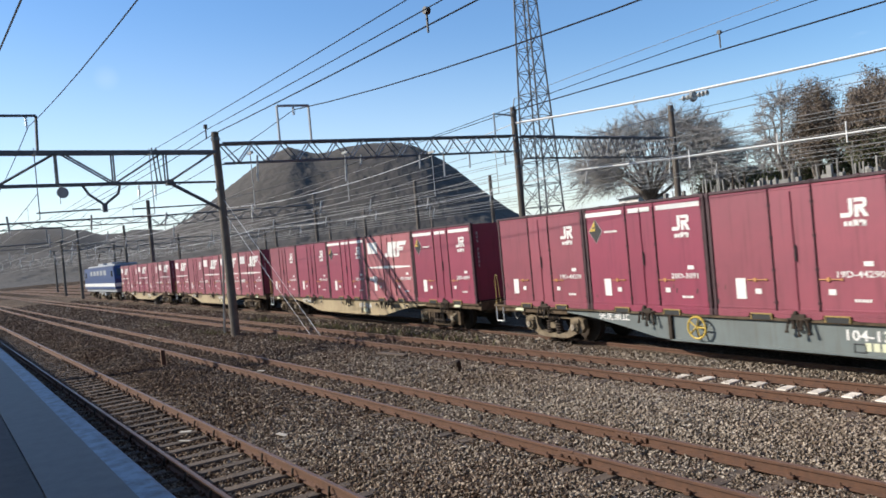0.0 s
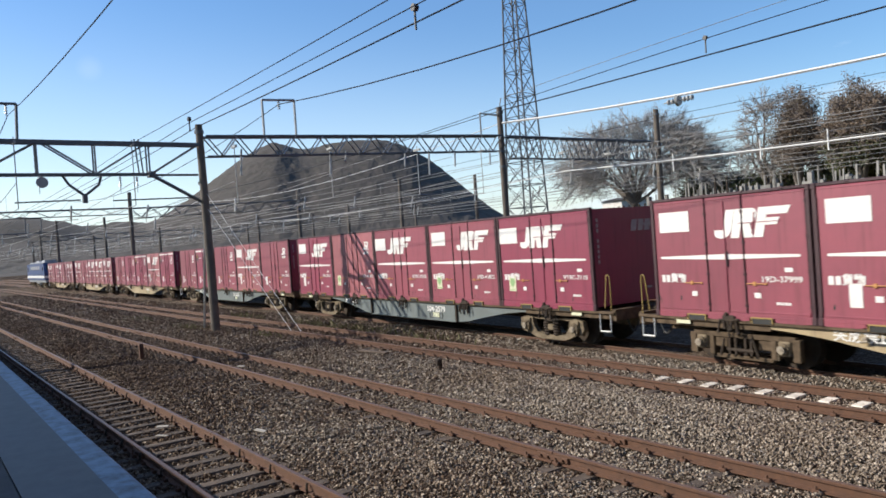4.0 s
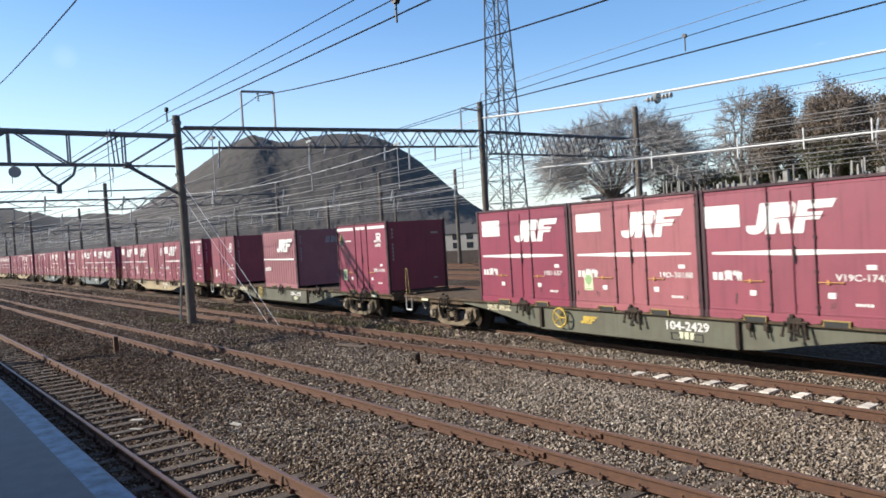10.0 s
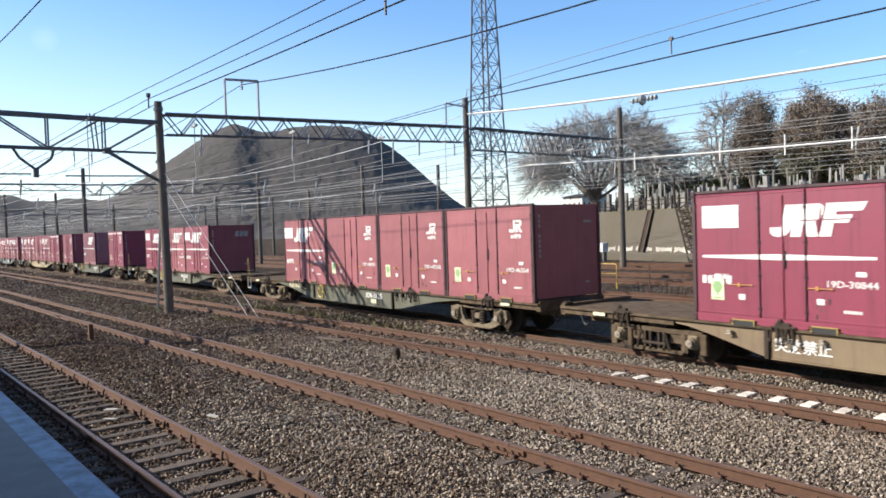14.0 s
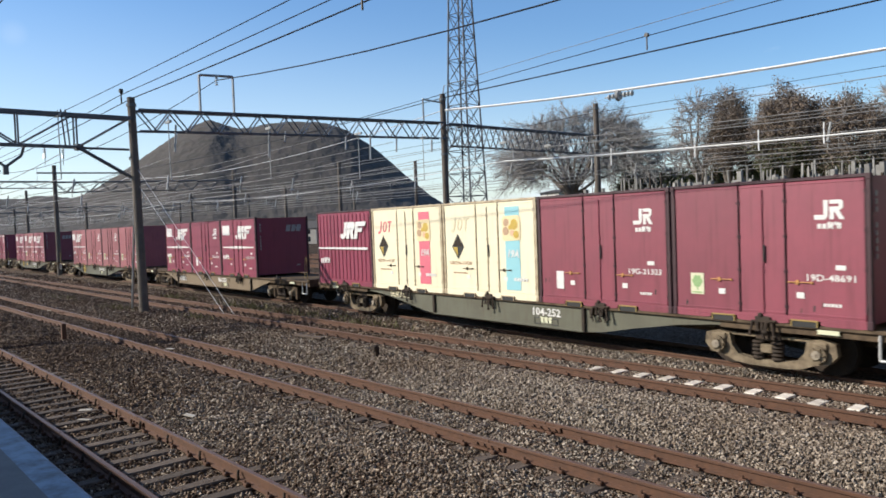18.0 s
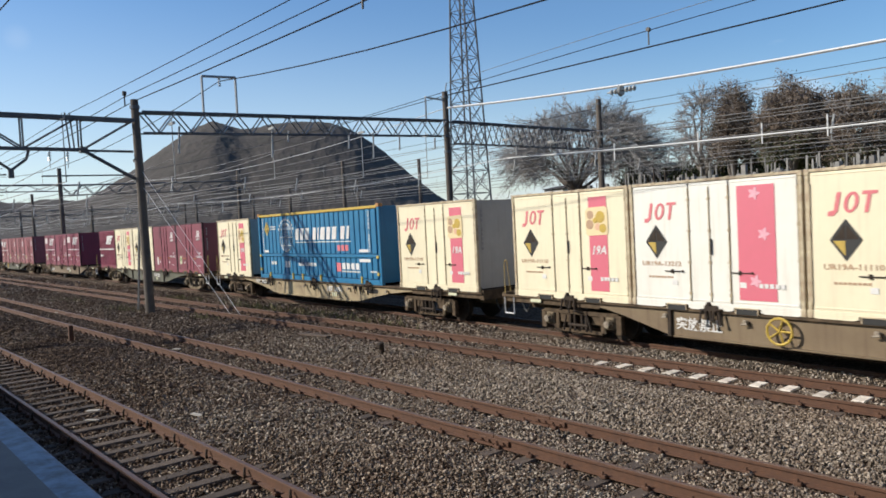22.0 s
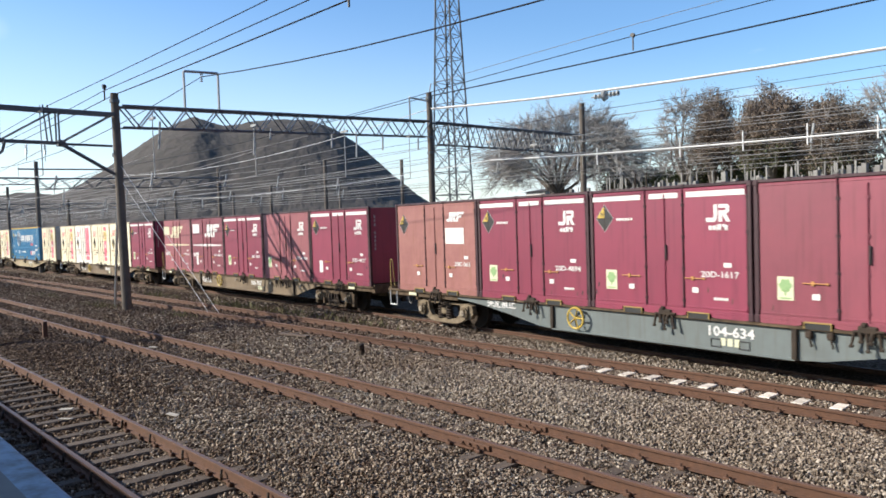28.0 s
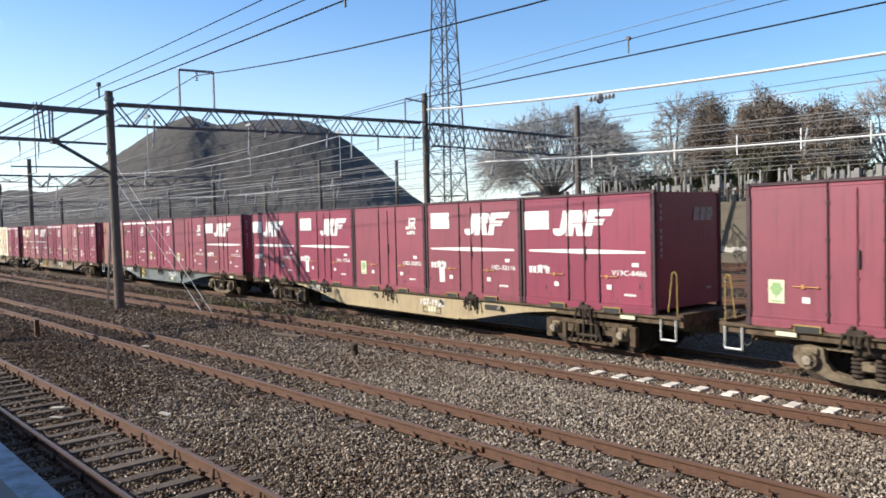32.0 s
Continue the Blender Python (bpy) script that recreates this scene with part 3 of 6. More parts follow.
def stones(name, boxes, label, rusty_label):
    """Loose stones in rectangles of the plan, clean and rust-stained ones mixed: more rust beside the rails and farther down the line."""
    clean, rusty = [], []
    for x0, x1, y0, y1, count, r0, r1 in boxes:
        x, y = rng.uniform(x0, x1, count), rng.uniform(y0, y1, count)
        far = np.array([np.abs(y - c - k * (x + 10)) for c, k in TRACKS])
        keep = (np.min(abs(far - 0.5665), 0) > 0.085) & (x < 0.4 - 0.25 * y)
        x, y, far = x[keep], y[keep], far[:, keep]
        n = len(x)
        h = HEIGHTS[np.clip(np.rint((y - 0.9) * 10).astype(int), 0, 165), np.clip(np.rint((x + 140) * 4).astype(int), 0, 680)]
        h = h - np.where((far[2] < 0.55) & (x > -9.5) & (x < -3.3), 0.012, 0)
        r = rng.uniform(r0, r1, n)
        p = SHAPES[rng.integers(0, 24, n)] * r[:, None, None]
        turns = [Matrix.Rotation(a, 3, Vector(v).normalized()) for a, v in zip(rng.uniform(0, 6.28, 64), rng.normal(size=(64, 3)))]
        p = np.einsum("nij,nvj->nvi", np.array([[list(q) for q in m] for m in turns])[rng.integers(0, 64, n)], p)
        p = p + np.stack([x, y, h + r * rng.uniform(0.1, 0.5, n)], 1)[:, None, :]
        stain = np.clip((-9.5 - x) / 15, 0.04, 0.8) + np.where(np.min(far, 0) < 0.95, 0.28, 0) + np.where(y < 6.7, 0.32, 0)
        pick = rng.uniform(0, 1, n) < stain
        clean.append(p[~pick])
        rusty.append(p[pick])
    for sets, material, words in ((clean, STONE, label), (rusty, STONE_RUSTY, rusty_label)):
        p = np.concatenate(sets)
        f = (CUBE_F[None] + 8 * np.arange(len(p))[:, None, None]).reshape(-1, 4)
        me = bpy.data.meshes.new(name)
        me.from_pydata(p.reshape(-1, 3).tolist(), [], f.tolist())
        me.materials.append(material)
        thing(name, words, "gravel", data=me, kind="stuff")


stones("ballast_stones", [(-12, 0, 3.9, 10.9, 72000, 0.015, 0.031), (-25, -12, 3.9, 10.9, 46000, 0.018, 0.035), (-48, -25, 3.9, 10.9, 22000, 0.027, 0.046), (-95, -48, 1.72, 14.0, 11000, 0.05, 0.085), (-14, -1, 10.9, 13.3, 14000, 0.019, 0.036), (-48, -14, 10.9, 14.2, 19000, 0.026, 0.046),
                          (-20, -1, 1.72, 3.9, 22000, 0.017, 0.033), (-48, -20, 1.72, 3.9, 10000, 0.026, 0.044)], "loose crushed ballast stones in mixed greys", "loose rust-stained brown ballast stones near the rails")

# ---- platform with its painted edge ----
platform = thing("platform", "dark asphalt railway platform", "platform", kind="structure")
part("platform_deck", Mesh().box(-60, -4.25, 0.15, 200, 9.92, 1.2, bevel=0.006).data("platform_deck", PLATFORM), platform)
coping = thing("platform_edge", "dark worn platform edge with a blotchy pale nosing tinted skylight blue", "platform edge", kind="structure")
out = [(0.72, 0.45), (1.66, 0.45), (1.69, 0.62), (1.69, 0.7), (1.68, 0.735), (1.65, 0.755), (1.6, 0.762), (1.47, 0.763), (1.4, 0.762), (0.72, 0.756)]
xs_ = [-40 + i * 0.5 for i in range(93)]
k_ = len(out)
cop = Mesh()
for a_, b_ in zip(xs_, xs_[1:]):
    for j in range(k_):
        (ya, za), (yb, zb) = out[j], out[(j + 1) % k_]
        cop.add([(a_, ya, za), (a_, yb, zb), (b_, yb, zb), (b_, ya, za)], [(0, 1, 2, 3)], 1 if 2 <= j <= 7 else 0)
part("coping_stone", cop.data("coping_stone", RAIL_BLUE, RIM_SKYLIT), coping)
# unseen dark mass on columns, added to keep eastern skylight off the container ends
blocker = thing("station_building", "plain dark mass added out of view to block eastern skylight", "building", kind="structure")
part("upper_storeys", Mesh().box(21, 16, 14.2, 24, 66, 16.5).data("upper_storeys", ROOF_STEEL), blocker)
for y_ in (-8.5, 0.4, 5.3, 17.8, 27.5, 36.5, 46):
    part("column", cached_mesh("stcol", lambda: Mesh().box(0, 0, 2.8, 0.9, 0.5, 6.4, bevel=0.03).data("column", ROOF_STEEL)), blocker, at=pose(9.8, y_, 0))
roof = thing("platform_roof", "dark steel platform roof over the viewer", "roof", kind="structure")
part("roof_sheet", Mesh().box(-24, -6.2, 4.5, 60, 6.0, 0.1).data("roof_sheet", ROOF_STEEL), roof)
for x in (-44, -32, -20, -8, 4):
    part("roof_post", Mesh().box(x, -6.2, 2.6, 0.25, 0.25, 3.8, bevel=0.02).data("roof_post", ROOF_STEEL), roof)

# ---- the freight train ----
SLOT = 3.70
CL, CW, CH, DECK = 3.66, 2.43, 2.48, 0.93
FACE = -CW / 2
MOVERS = []


def rect(x, z, w, h):
    return [(x - w / 2, z - h / 2), (x + w / 2, z - h / 2), (x + w / 2, z + h / 2), (x - w / 2, z + h / 2)]


def cached(key, make, store={}):
    if key not in store:
        store[key] = make()
    return store[key]


def shell(body, frame):
    """The welded box of a container without its near side: roof, ends, far side, floor."""
    g = Mesh()
    g.box(0, 0.02, CH / 2 + 0.02, CL - 0.06, CW - 0.1, CH - 0.12)
    return g.data("body", body)


def post_mesh(frame):
    return Mesh().box(0, 0, CH / 2, 0.07, 0.09, CH, bevel=0.008).box(0, -0.005, 0.07, 0.1, 0.1, 0.14, bevel=0.01).box(0, -0.005, CH - 0.05, 0.09, 0.1, 0.1, bevel=0.01).data("corner_post", frame)


def top_rail_mesh(frame):
    """A thin top edge with lifting lugs and a bent lip."""
    g = Mesh().box(0, 0, 0, CL - 0.1, 0.07, 0.055, bevel=0.008)
    for x in (-1.2, -0.42, 0.45, 1.3):
        g.box(x, -0.005, 0.015, 0.09, 0.075, 0.05, bevel=0.01)
    return g.data("top_rail", frame)


def skirt_mesh(body):
    """The bottom edge: a low rail with slanted feet between the fork openings."""
    g = Mesh().box(0, 0, 0.03, CL - 0.1, 0.07, 0.07, bevel=0.008)
    for x0, x1 in ((-CL / 2 + 0.06, -1.02), (-0.48, 0.48), (1.02, CL / 2 - 0.06)):
        g.prism([(x0, 0.0), (x0, -0.055), (x0 + 0.09, -0.075), (x1 - 0.09, -0.075), (x1, -0.055), (x1, 0.0)], -0.035, 0.035)
    return g.data("bottom_rail", body)


def hinge(frame):
    g = Mesh()
    for z in (0.32, 0.95, 1.58, 2.2):
        g.box(0, 0.004, z, 0.035, 0.03, 0.06, bevel=0.006).tube((0.02, 0.0, z - 0.04), (0.02, 0.0, z + 0.04), 0.01, 5)
    return g.box(0, 0.01, CH / 2, 0.016, 0.014, 2.0).data("hinge", frame)


def panel_mesh(w, material):
    """A door leaf pressed with two shallow flat fields inside a raised border."""
    h = CH - 0.2
    g = Mesh().box(0, 0, 0, w, 0.03, h, bevel=0.012)
    for z, k in ((-h / 2 + 0.05, 0.03), (h / 2 - 0.04, 0.022)):
        g.box(0, -0.016, z, w - 0.05, 0.012, k, bevel=0.004)
    return g.data("side_panel", material)


def end_writing():
    """A column of small characters and a caption on the end wall."""
    g = Mesh()
    x = CL / 2 - 0.006
    for i in range(9):
        if i != 3:
            z = 2.16 - 0.125 * i
            g.box(x, FACE + 0.22, z, 0.008, 0.055, 0.085)
    for i in range(4):
        g.box(x, 0.62 + 0.075 * i, 2.0, 0.008, 0.055, 0.07)
    g.box(x, 0.7, 0.42, 0.008, 0.16, 0.05)
    return g.data("small_writing", END_PAINT)


def hinge_bar(material):
    g = Mesh().tube((0, 0, 0.16), (0, 0, CH - 0.16), 0.014, 6)
    for z in (0.3, 0.9, 1.5, 2.1):
        g.box(0, 0.005, z, 0.06, 0.03, 0.05)
    return g.data("lock_bar", material)


def latch(material):
    return Mesh().tube((-0.22, 0, 0), (0.22, 0, 0), 0.01, 5).box(-0.05, 0.01, 0, 0.05, 0.03, 0.075).box(0.19, 0.01, 0, 0.03, 0.03, 0.04).data("latch_handle", material)


def pocket(material):
    return Mesh().box(0, 0, 0.075, 0.46, 0.025, 0.022).box(-0.22, 0, 0.02, 0.02, 0.025, 0.1).box(0.22, 0, 0.02, 0.02, 0.025, 0.1).box(0, 0.006, 0.014, 0.42, 0.008, 0.1, 1).data("fork_pocket", material, BLACK)


def mark_hook(s, material):
    """The railway's mark as two plain block shapes."""
    g = Mesh().plate([(-0.5 * s, -0.33 * s), (-0.12 * s, -0.33 * s), (-0.02 * s, -0.2 * s), (-0.02 * s, 0.36 * s), (-0.17 * s, 0.36 * s), (-0.17 * s, -0.16 * s), (-0.5 * s, -0.16 * s)], 0)
    g.plate([(0.04 * s, 0.36 * s), (0.04 * s, 0.22 * s), (0.36 * s, 0.22 * s), (0.36 * s, 0.12 * s), (0.04 * s, 0.12 * s), (0.04 * s, -0.33 * s), (0.19 * s, -0.33 * s), (0.19 * s, -0.02 * s), (0.37 * s, -0.33 * s), (0.55 * s, -0.33 * s), (0.37 * s, -0.02 * s), (0.5 * s, 0.06 * s), (0.5 * s, 0.3 * s), (0.42 * s, 0.36 * s)], 0)
    return g.data("mark", material)


def mark_wide(s, material, high=0.345):
    """The older slanted mark: a rounded hook and two leaning blocks, s wide."""
    h = high * s
    shapes = ([(0.0, -0.2), (0.01, -0.36), (0.05, -0.46), (0.11, -0.5), (0.17, -0.48), (0.22, -0.4), (0.245, -0.25), (0.245, 0.5), (0.125, 0.5), (0.125, -0.16), (0.11, -0.22), (0.095, -0.2)],
              [(0.252, -0.5), (0.252, 0.5), (0.5, 0.5), (0.55, 0.42), (0.565, 0.24), (0.545, 0.06), (0.495, -0.04), (0.565, -0.5), (0.445, -0.5), (0.39, -0.12), (0.372, -0.12), (0.372, -0.5)],
              [(0.575, -0.5), (0.575, 0.5), (0.985, 0.5), (0.955, 0.24), (0.695, 0.24), (0.695, 0.14), (0.87, 0.14), (0.845, -0.1), (0.695, -0.1), (0.695, -0.5)])
    g = Mesh()
    for pts in shapes:
        g.plate([((x - 0.49) * s + 0.24 * z * h, z * h) for x, z in pts], 0)
    return g.data("mark", material)


def bars(w, h, n, material):
    """Writing too small to read."""
    g = Mesh()
    step = w / n
    for i in range(n):
        g.plate(rect(-w / 2 + step * (i + 0.5), 0, step * 0.72, h), 0)
    return g.data("small_writing", material)


def diamond(lower, upper):
    g = Mesh().plate([(-0.232, 0), (0, -0.29), (0.232, 0), (0, 0.29)], 0, 0.004, 3)
    g.plate([(-0.215, 0), (0, -0.27), (0.215, 0), (0, 0.27)], -0.004, 0.003, 0)
    g.plate([(-0.2, 0.008), (-0.006, 0.008), (-0.006, 0.25)], -0.007, 0.004, 1)
    for pts in ([(-0.215, -0.005), (0.215, -0.005), (0.215, 0.003), (-0.215, 0.003)], [(-0.004, -0.27), (0.004, -0.27), (0.004, 0.27), (-0.004, 0.27)]):
        g.plate(pts, -0.0075, 0.004, 2)
    for x0, x1, z0, z1 in ((-0.085, -0.07, 0.04, 0.12), (-0.045, -0.03, 0.04, 0.12), (-0.085, -0.03, 0.072, 0.086)):
        g.plate([(x0, z0), (x1, z0), (x1, z1), (x0, z1)], -0.012, 0.003, 0)
    return g.data("hazard_diamond", lower, upper, STEEL_DARK, END_PAINT)


def tree_card():
    g = Mesh().plate(rect(0, 0, 0.28, 0.4), 0, 0.006, 0)
    g.plate([((0.105 + 0.014 * math.cos(a * 1.9)) * math.cos(a * 0.3142), 0.05 + (0.11 + 0.014 * math.cos(a * 1.9)) * math.sin(a * 0.3142)) for a in range(20)], -0.007, 0.004, 1)
    g.plate([(-0.012, -0.12), (0.012, -0.12), (0.02, -0.03), (-0.02, -0.03)], -0.007, 0.004, 1)
    g.plate(rect(0, -0.165, 0.2, 0.025), -0.007, 0.004, 1)
    return g.data("label_card", PALE, GREEN)


def container(kind, number="", body=RED, card=None, blue=False, flower=False, exposed=False):
    """A twelve-foot rail container, standing at z = 0; its near side faces -y."""
    words = {"mark": "dark red steel rail freight container with a white block mark", "stripe": "magenta-red rail freight container with a white top stripe and hazard diamond", "wide": "dark red rail container with white panel, slanted mark and line", "ribbed": "faded red ribbed rail container with a white slanted mark", "cream": "cream rail freight container with a coloured band and hazard diamond", "pale": "orange-faded rail container with a white panel and diamond"}
    t = thing("freight_container", words[kind], "container", group="containers on the train")
    frame = CREAM_FRAME if kind == "cream" else FRAME_RED_SHADE
    end = ALU if kind == "cream" else body
    K = (kind, body.name, frame.name)
    part("body", cached(("shell", end.name), lambda: shell(end, frame)), t)
    for x in (-1, 1):
        for y in (-1, 1):
            part("corner_post", cached(("post", frame.name), lambda: post_mesh(frame)), t, at=pose(x * (CL / 2 - 0.038), y * (CW / 2 - 0.045), 0))
    part("top_rail", cached(("rail", frame.name), lambda: top_rail_mesh(frame)), t, at=pose(0, FACE + 0.04, CH - 0.03))
    part("bottom_rail", cached(("skirt", body.name), lambda: skirt_mesh(body)), t, at=pose(0, FACE + 0.04, 0.075))
    for x in (-1, 1):
        part("hinge", cached(("hinges", frame.name), lambda: hinge(frame)), t, at=pose(x * (CL / 2 - 0.085), FACE + 0.0, 0, 0, 0, 90 - 90 * x))
    if exposed:
        part("small_writing", cached("endwriting", end_writing), t, "faint column of characters on the end wall")
    y = FACE + 0.022
    z = CH / 2 + 0.032
    if kind == "ribbed":
        part("side_panel", cached(K + ("w",), lambda: panel_mesh(CL - 0.17, body)), t, at=pose(0, y, z))
        for i in range(14):
            part("rib", cached(K + ("rib",), lambda: Mesh().box(0, 0, 0, 0.137, 0.03, CH - 0.3, bevel=0.012).data("rib", body)), t, at=pose((i - 6.5) * (CL - 0.17) / 14, y - 0.022, z))
        y -= 0.03
    else:
        for a, b in ((0.025, 0.385), (0.392, 0.62), (0.627, 0.975)):
            w = (b - a) * CL
            part("side_door", cached(K + (a,), lambda: panel_mesh(w, body)), t, at=pose((a + b - 1) / 2 * CL, y, z))
    s = y - 0.017
    if kind != "ribbed":
        for q in (0.388, 0.51, 0.622):
            tone = body if q == 0.51 and kind != "cream" else frame
            part("lock_bar", cached(("bar", tone.name), lambda: hinge_bar(tone)), t, at=pose((q - 0.5) * CL, s - 0.008, 0))
        part("lock_handle", cached("lockhandle", lambda: Mesh().box(0, 0, 0, 0.035, 0.03, 0.3, bevel=0.008).data("lock_handle", BLACK)), t, at=pose(0.07, s - 0.02, 1.2))
        for q in (0.29, 0.69):
            part("latch_handle", cached(("latch", kind == "cream"), lambda: latch(STEEL_DARK if kind == "cream" else ORANGE)), t, "orange latch handle" if kind != "cream" else "", at=pose((q - 0.5) * CL, s - 0.02, 0.72))
            part("small_card", cached("smallcard", lambda: Mesh().plate(rect(0, 0, 0.13, 0.1), 0).data("small_card", WHITE)), t, at=pose((q - 0.5) * CL, s - 0.001, 0.5))
    for q in (-0.75, 0.75):
        part("fork_pocket", cached(("pocket", kind == "cream"), lambda: pocket(CREAM_FRAME if kind == "cream" else YELLOW_DIRTY)), t, at=pose(q, FACE - 0.005, 0.0))
    white = LOGO_CREAM if body is FADE and number.endswith("76") else WHITE
    if kind in ("mark", "stripe"):
        part("mark", cached(("hook", white.name), lambda: mark_hook(0.46, white)), t, "white block mark", at=pose(1.18, s, 1.92))
        part("small_writing", cached("w1", lambda: bars(0.16, 0.08, 2, WHITE)), t, at=pose(1.07, s, 1.66))
        part("caption", letters("貨物", 0.12, WHITE, 0.0, 1.0, 0.03), t, "small white characters", at=pose(1.265, s - 0.004, 1.66))
    if kind == "stripe":
        for x0, w in ((-1.13, 1.22), (0.02, 0.66), (1.12, 1.18)):
            part("top_stripe", cached(("st", w), lambda: Mesh().plate(rect(0, 0, w, 0.1), 0).data("top_stripe", WHITE)), t, "white top stripe", at=pose(x0, s, 2.29))
        part("hazard_diamond", cached("dia1", lambda: diamond(BLACK, YELLOW)), t, "black and yellow hazard diamond", at=pose(-1.43, s, 1.89))
        part("small_writing", cached("w2", lambda: bars(0.42, 0.05, 6, WHITE)), t, at=pose(-0.92, s, 1.86))
    if kind in ("wide", "pale"):
        big = kind == "wide"
        old = number.startswith("V19")
        part("mark", cached(("old", white.name), lambda: mark_wide(1.62, white)) if old else cached(("wide", white.name, big), lambda: mark_wide(1.6 if big else 0.72, white)), t, "slanted white mark", at=pose(-0.02 if old else 0.62 if big else 0.95, s, 1.85 if old else 1.87 if big else 2.05))
        part("white_panel", cached(("wp", white.name), lambda: Mesh().plate(rect(0, 0, 0.78, 0.42), 0).data("white_panel", white)), t, at=pose(-1.36 if old else -1.2 if big else 0.9, s, 1.93 if old else 1.98 if big else 1.55))
        if big:
            part("mark_seam", cached(("seam", body.name), lambda: Mesh().plate([(-0.3, -0.008), (0.62, 0.004), (0.62, 0.016), (-0.3, 0.008)], 0).plate([(-0.01, -0.2), (0.012, -0.2), (0.075, 0.2), (0.055, 0.2)], 0).data("mark_seam", body)), t, "thin seams across the slanted mark", at=pose(0.02 if old else 0.66, s - 0.007, 1.85 if old else 1.87))
            part("white_line", cached(("wl", white.name), lambda: Mesh().plate([(-1.6, -0.025), (0, -0.055), (1.6, -0.025), (1.6, 0.02), (0, 0.05), (-1.6, 0.02)], 0).data("white_line", white)), t, at=pose(0, s, 1.24))
            part("small_writing", cached("w3", lambda: bars(0.25, 0.15, 2, WHITE)), t, at=pose(-1.5, s, 0.8))
            part("caption", letters("貨物", 0.2, WHITE, 0.0, 1.0, 0.03), t, "small white characters", at=pose(-1.17, s - 0.004, 0.8))
        else:
            part("hazard_diamond", cached("dia1", lambda: diamond(BLACK, YELLOW)), t, at=pose(-1.43, s, 1.89))
    if kind == "ribbed":
        part("mark", cached("wide_r", lambda: mark_wide(1.6, WHITE)), t, "slanted white mark", at=pose(0.75, s - 0.022, 1.82))
        part("white_line", cached("wl_r", lambda: Mesh().plate([(-1.65, -0.03), (1.65, -0.05), (1.65, 0.03), (-1.65, 0.02)], 0).data("white_line", WHITE)), t, at=pose(0, s - 0.022, 1.24))
        part("small_writing", cached("w3", lambda: bars(0.25, 0.15, 2, WHITE)), t, at=pose(-1.4, s - 0.022, 0.8))
        part("caption", letters("貨物", 0.2, WHITE, 0.0, 1.0, 0.03), t, "small white characters", at=pose(-1.07, s - 0.026, 0.8))
    if kind == "cream":
        c = LBLUE if blue else PINK
        part("colour_band", cached(("band", c.name), lambda: Mesh().plate(rect(0, 0.52, 0.52, 2.06), 0).data("colour_band", c)) if not flower else cached("band_whole", lambda: Mesh().plate(rect(0, 0.52, 0.72, 2.06), 0).data("colour_band", c)), t, "coloured band", at=pose(0.98, s, 0.74))
        for fx, fz in ((-0.08, -0.3), (0.1, 0.05), (-0.06, 0.35)) if flower else ():
            part("flower", cached("flower", lambda: flower_print()), t, at=pose(1.02 + fx, s - 0.008, 1.3 + fz * 2.4))
        if not flower:
            part("fruit_print", cached("fruit", lambda: fruit_print()), t, "printed round fruit", at=pose(0.95, s - 0.008, 1.76) @ Matrix.Diagonal((0.88, 1, 0.88, 1)))
        if not flower:
            part("band_number", letters("19A", 0.26, WHITE, 0.25), t, "number on the band", at=pose(0.98, s - 0.012, 1.12))
        part("mark", cached(("mark3", blue), lambda: mark_three(0.34, LOGO_CREAM if blue else PINKRED)), t, "three slanted red shapes", at=pose(-1.08, s, 1.9))
        part("hazard_diamond", cached("dia2", lambda: diamond2()), t, "black and orange hazard diamond", at=pose(-1.18, s, 1.3))
        part("number", letters(number, 0.13, PRINT_BROWN, 0.0, 1.25), t, "brown stencilled number", at=pose(-1.08, s - 0.002, 0.86))
        part("small_writing", cached("w5", lambda: bars(0.6, 0.04, 8, PRINT_BROWN)), t, at=pose(-1.1, s, 0.6))
        part("small_writing", cached("w6", lambda: bars(0.5, 0.08, 5, WHITE)), t, at=pose(1.25, s - 0.01, 0.5))
    elif number:
        x_, z_ = (1.2, 0.8) if kind != "ribbed" else (1.05, 0.55)
        part("number", letters(number, 0.155, WHITE, 0.0, 1.2, 0.012), t, "white stencilled number", at=pose(x_, s - 0.004, z_))
        part("small_card", cached("smallcard2", lambda: Mesh().plate(rect(0, 0, 0.16, 0.08), 0).data("small_card", WHITE)), t, at=pose(1.36, s, 0.98))
    if kind in ("mark", "stripe", "wide"):
        rn = random.Random(number + kind)
        part("small_writing", cached("w8", lambda: bars(0.3, 0.05, 5, WHITE)), t, at=pose(1.22, s, 0.36))
        for _ in range(4):
            k_ = rn.choice((-1.6, -1.05, 0.62, 0.95, 1.55)) + rn.uniform(-0.12, 0.12)
            part("scuff", cached(("scuff", _), lambda: Mesh().plate([(-0.02, -0.05), (0.012, -0.04), (0.022, 0.05), (-0.008, 0.06)], 0, 0.002).data("scuff", SCUFF if _ % 2 else BLACK)), t, at=pose(k_, s + 0.001, rn.uniform(0.22, 0.62)))
    if kind in ("wide", "ribbed"):
        part("end_mark", cached("endmark", lambda: end_mark()), t, "pale mark on the end wall")
    if card == "tree":
        part("label_card", cached("treecard", tree_card), t, "pale card with a green tree", at=pose(-1.28, s, 0.62))
    elif card == "plain":
        part("label_card", cached("plaincard", lambda: Mesh().plate(rect(0, 0, 0.22, 0.4), 0).data("label_card", WHITE)), t, "white card", at=pose(-1.15, s, 0.55))
    return t


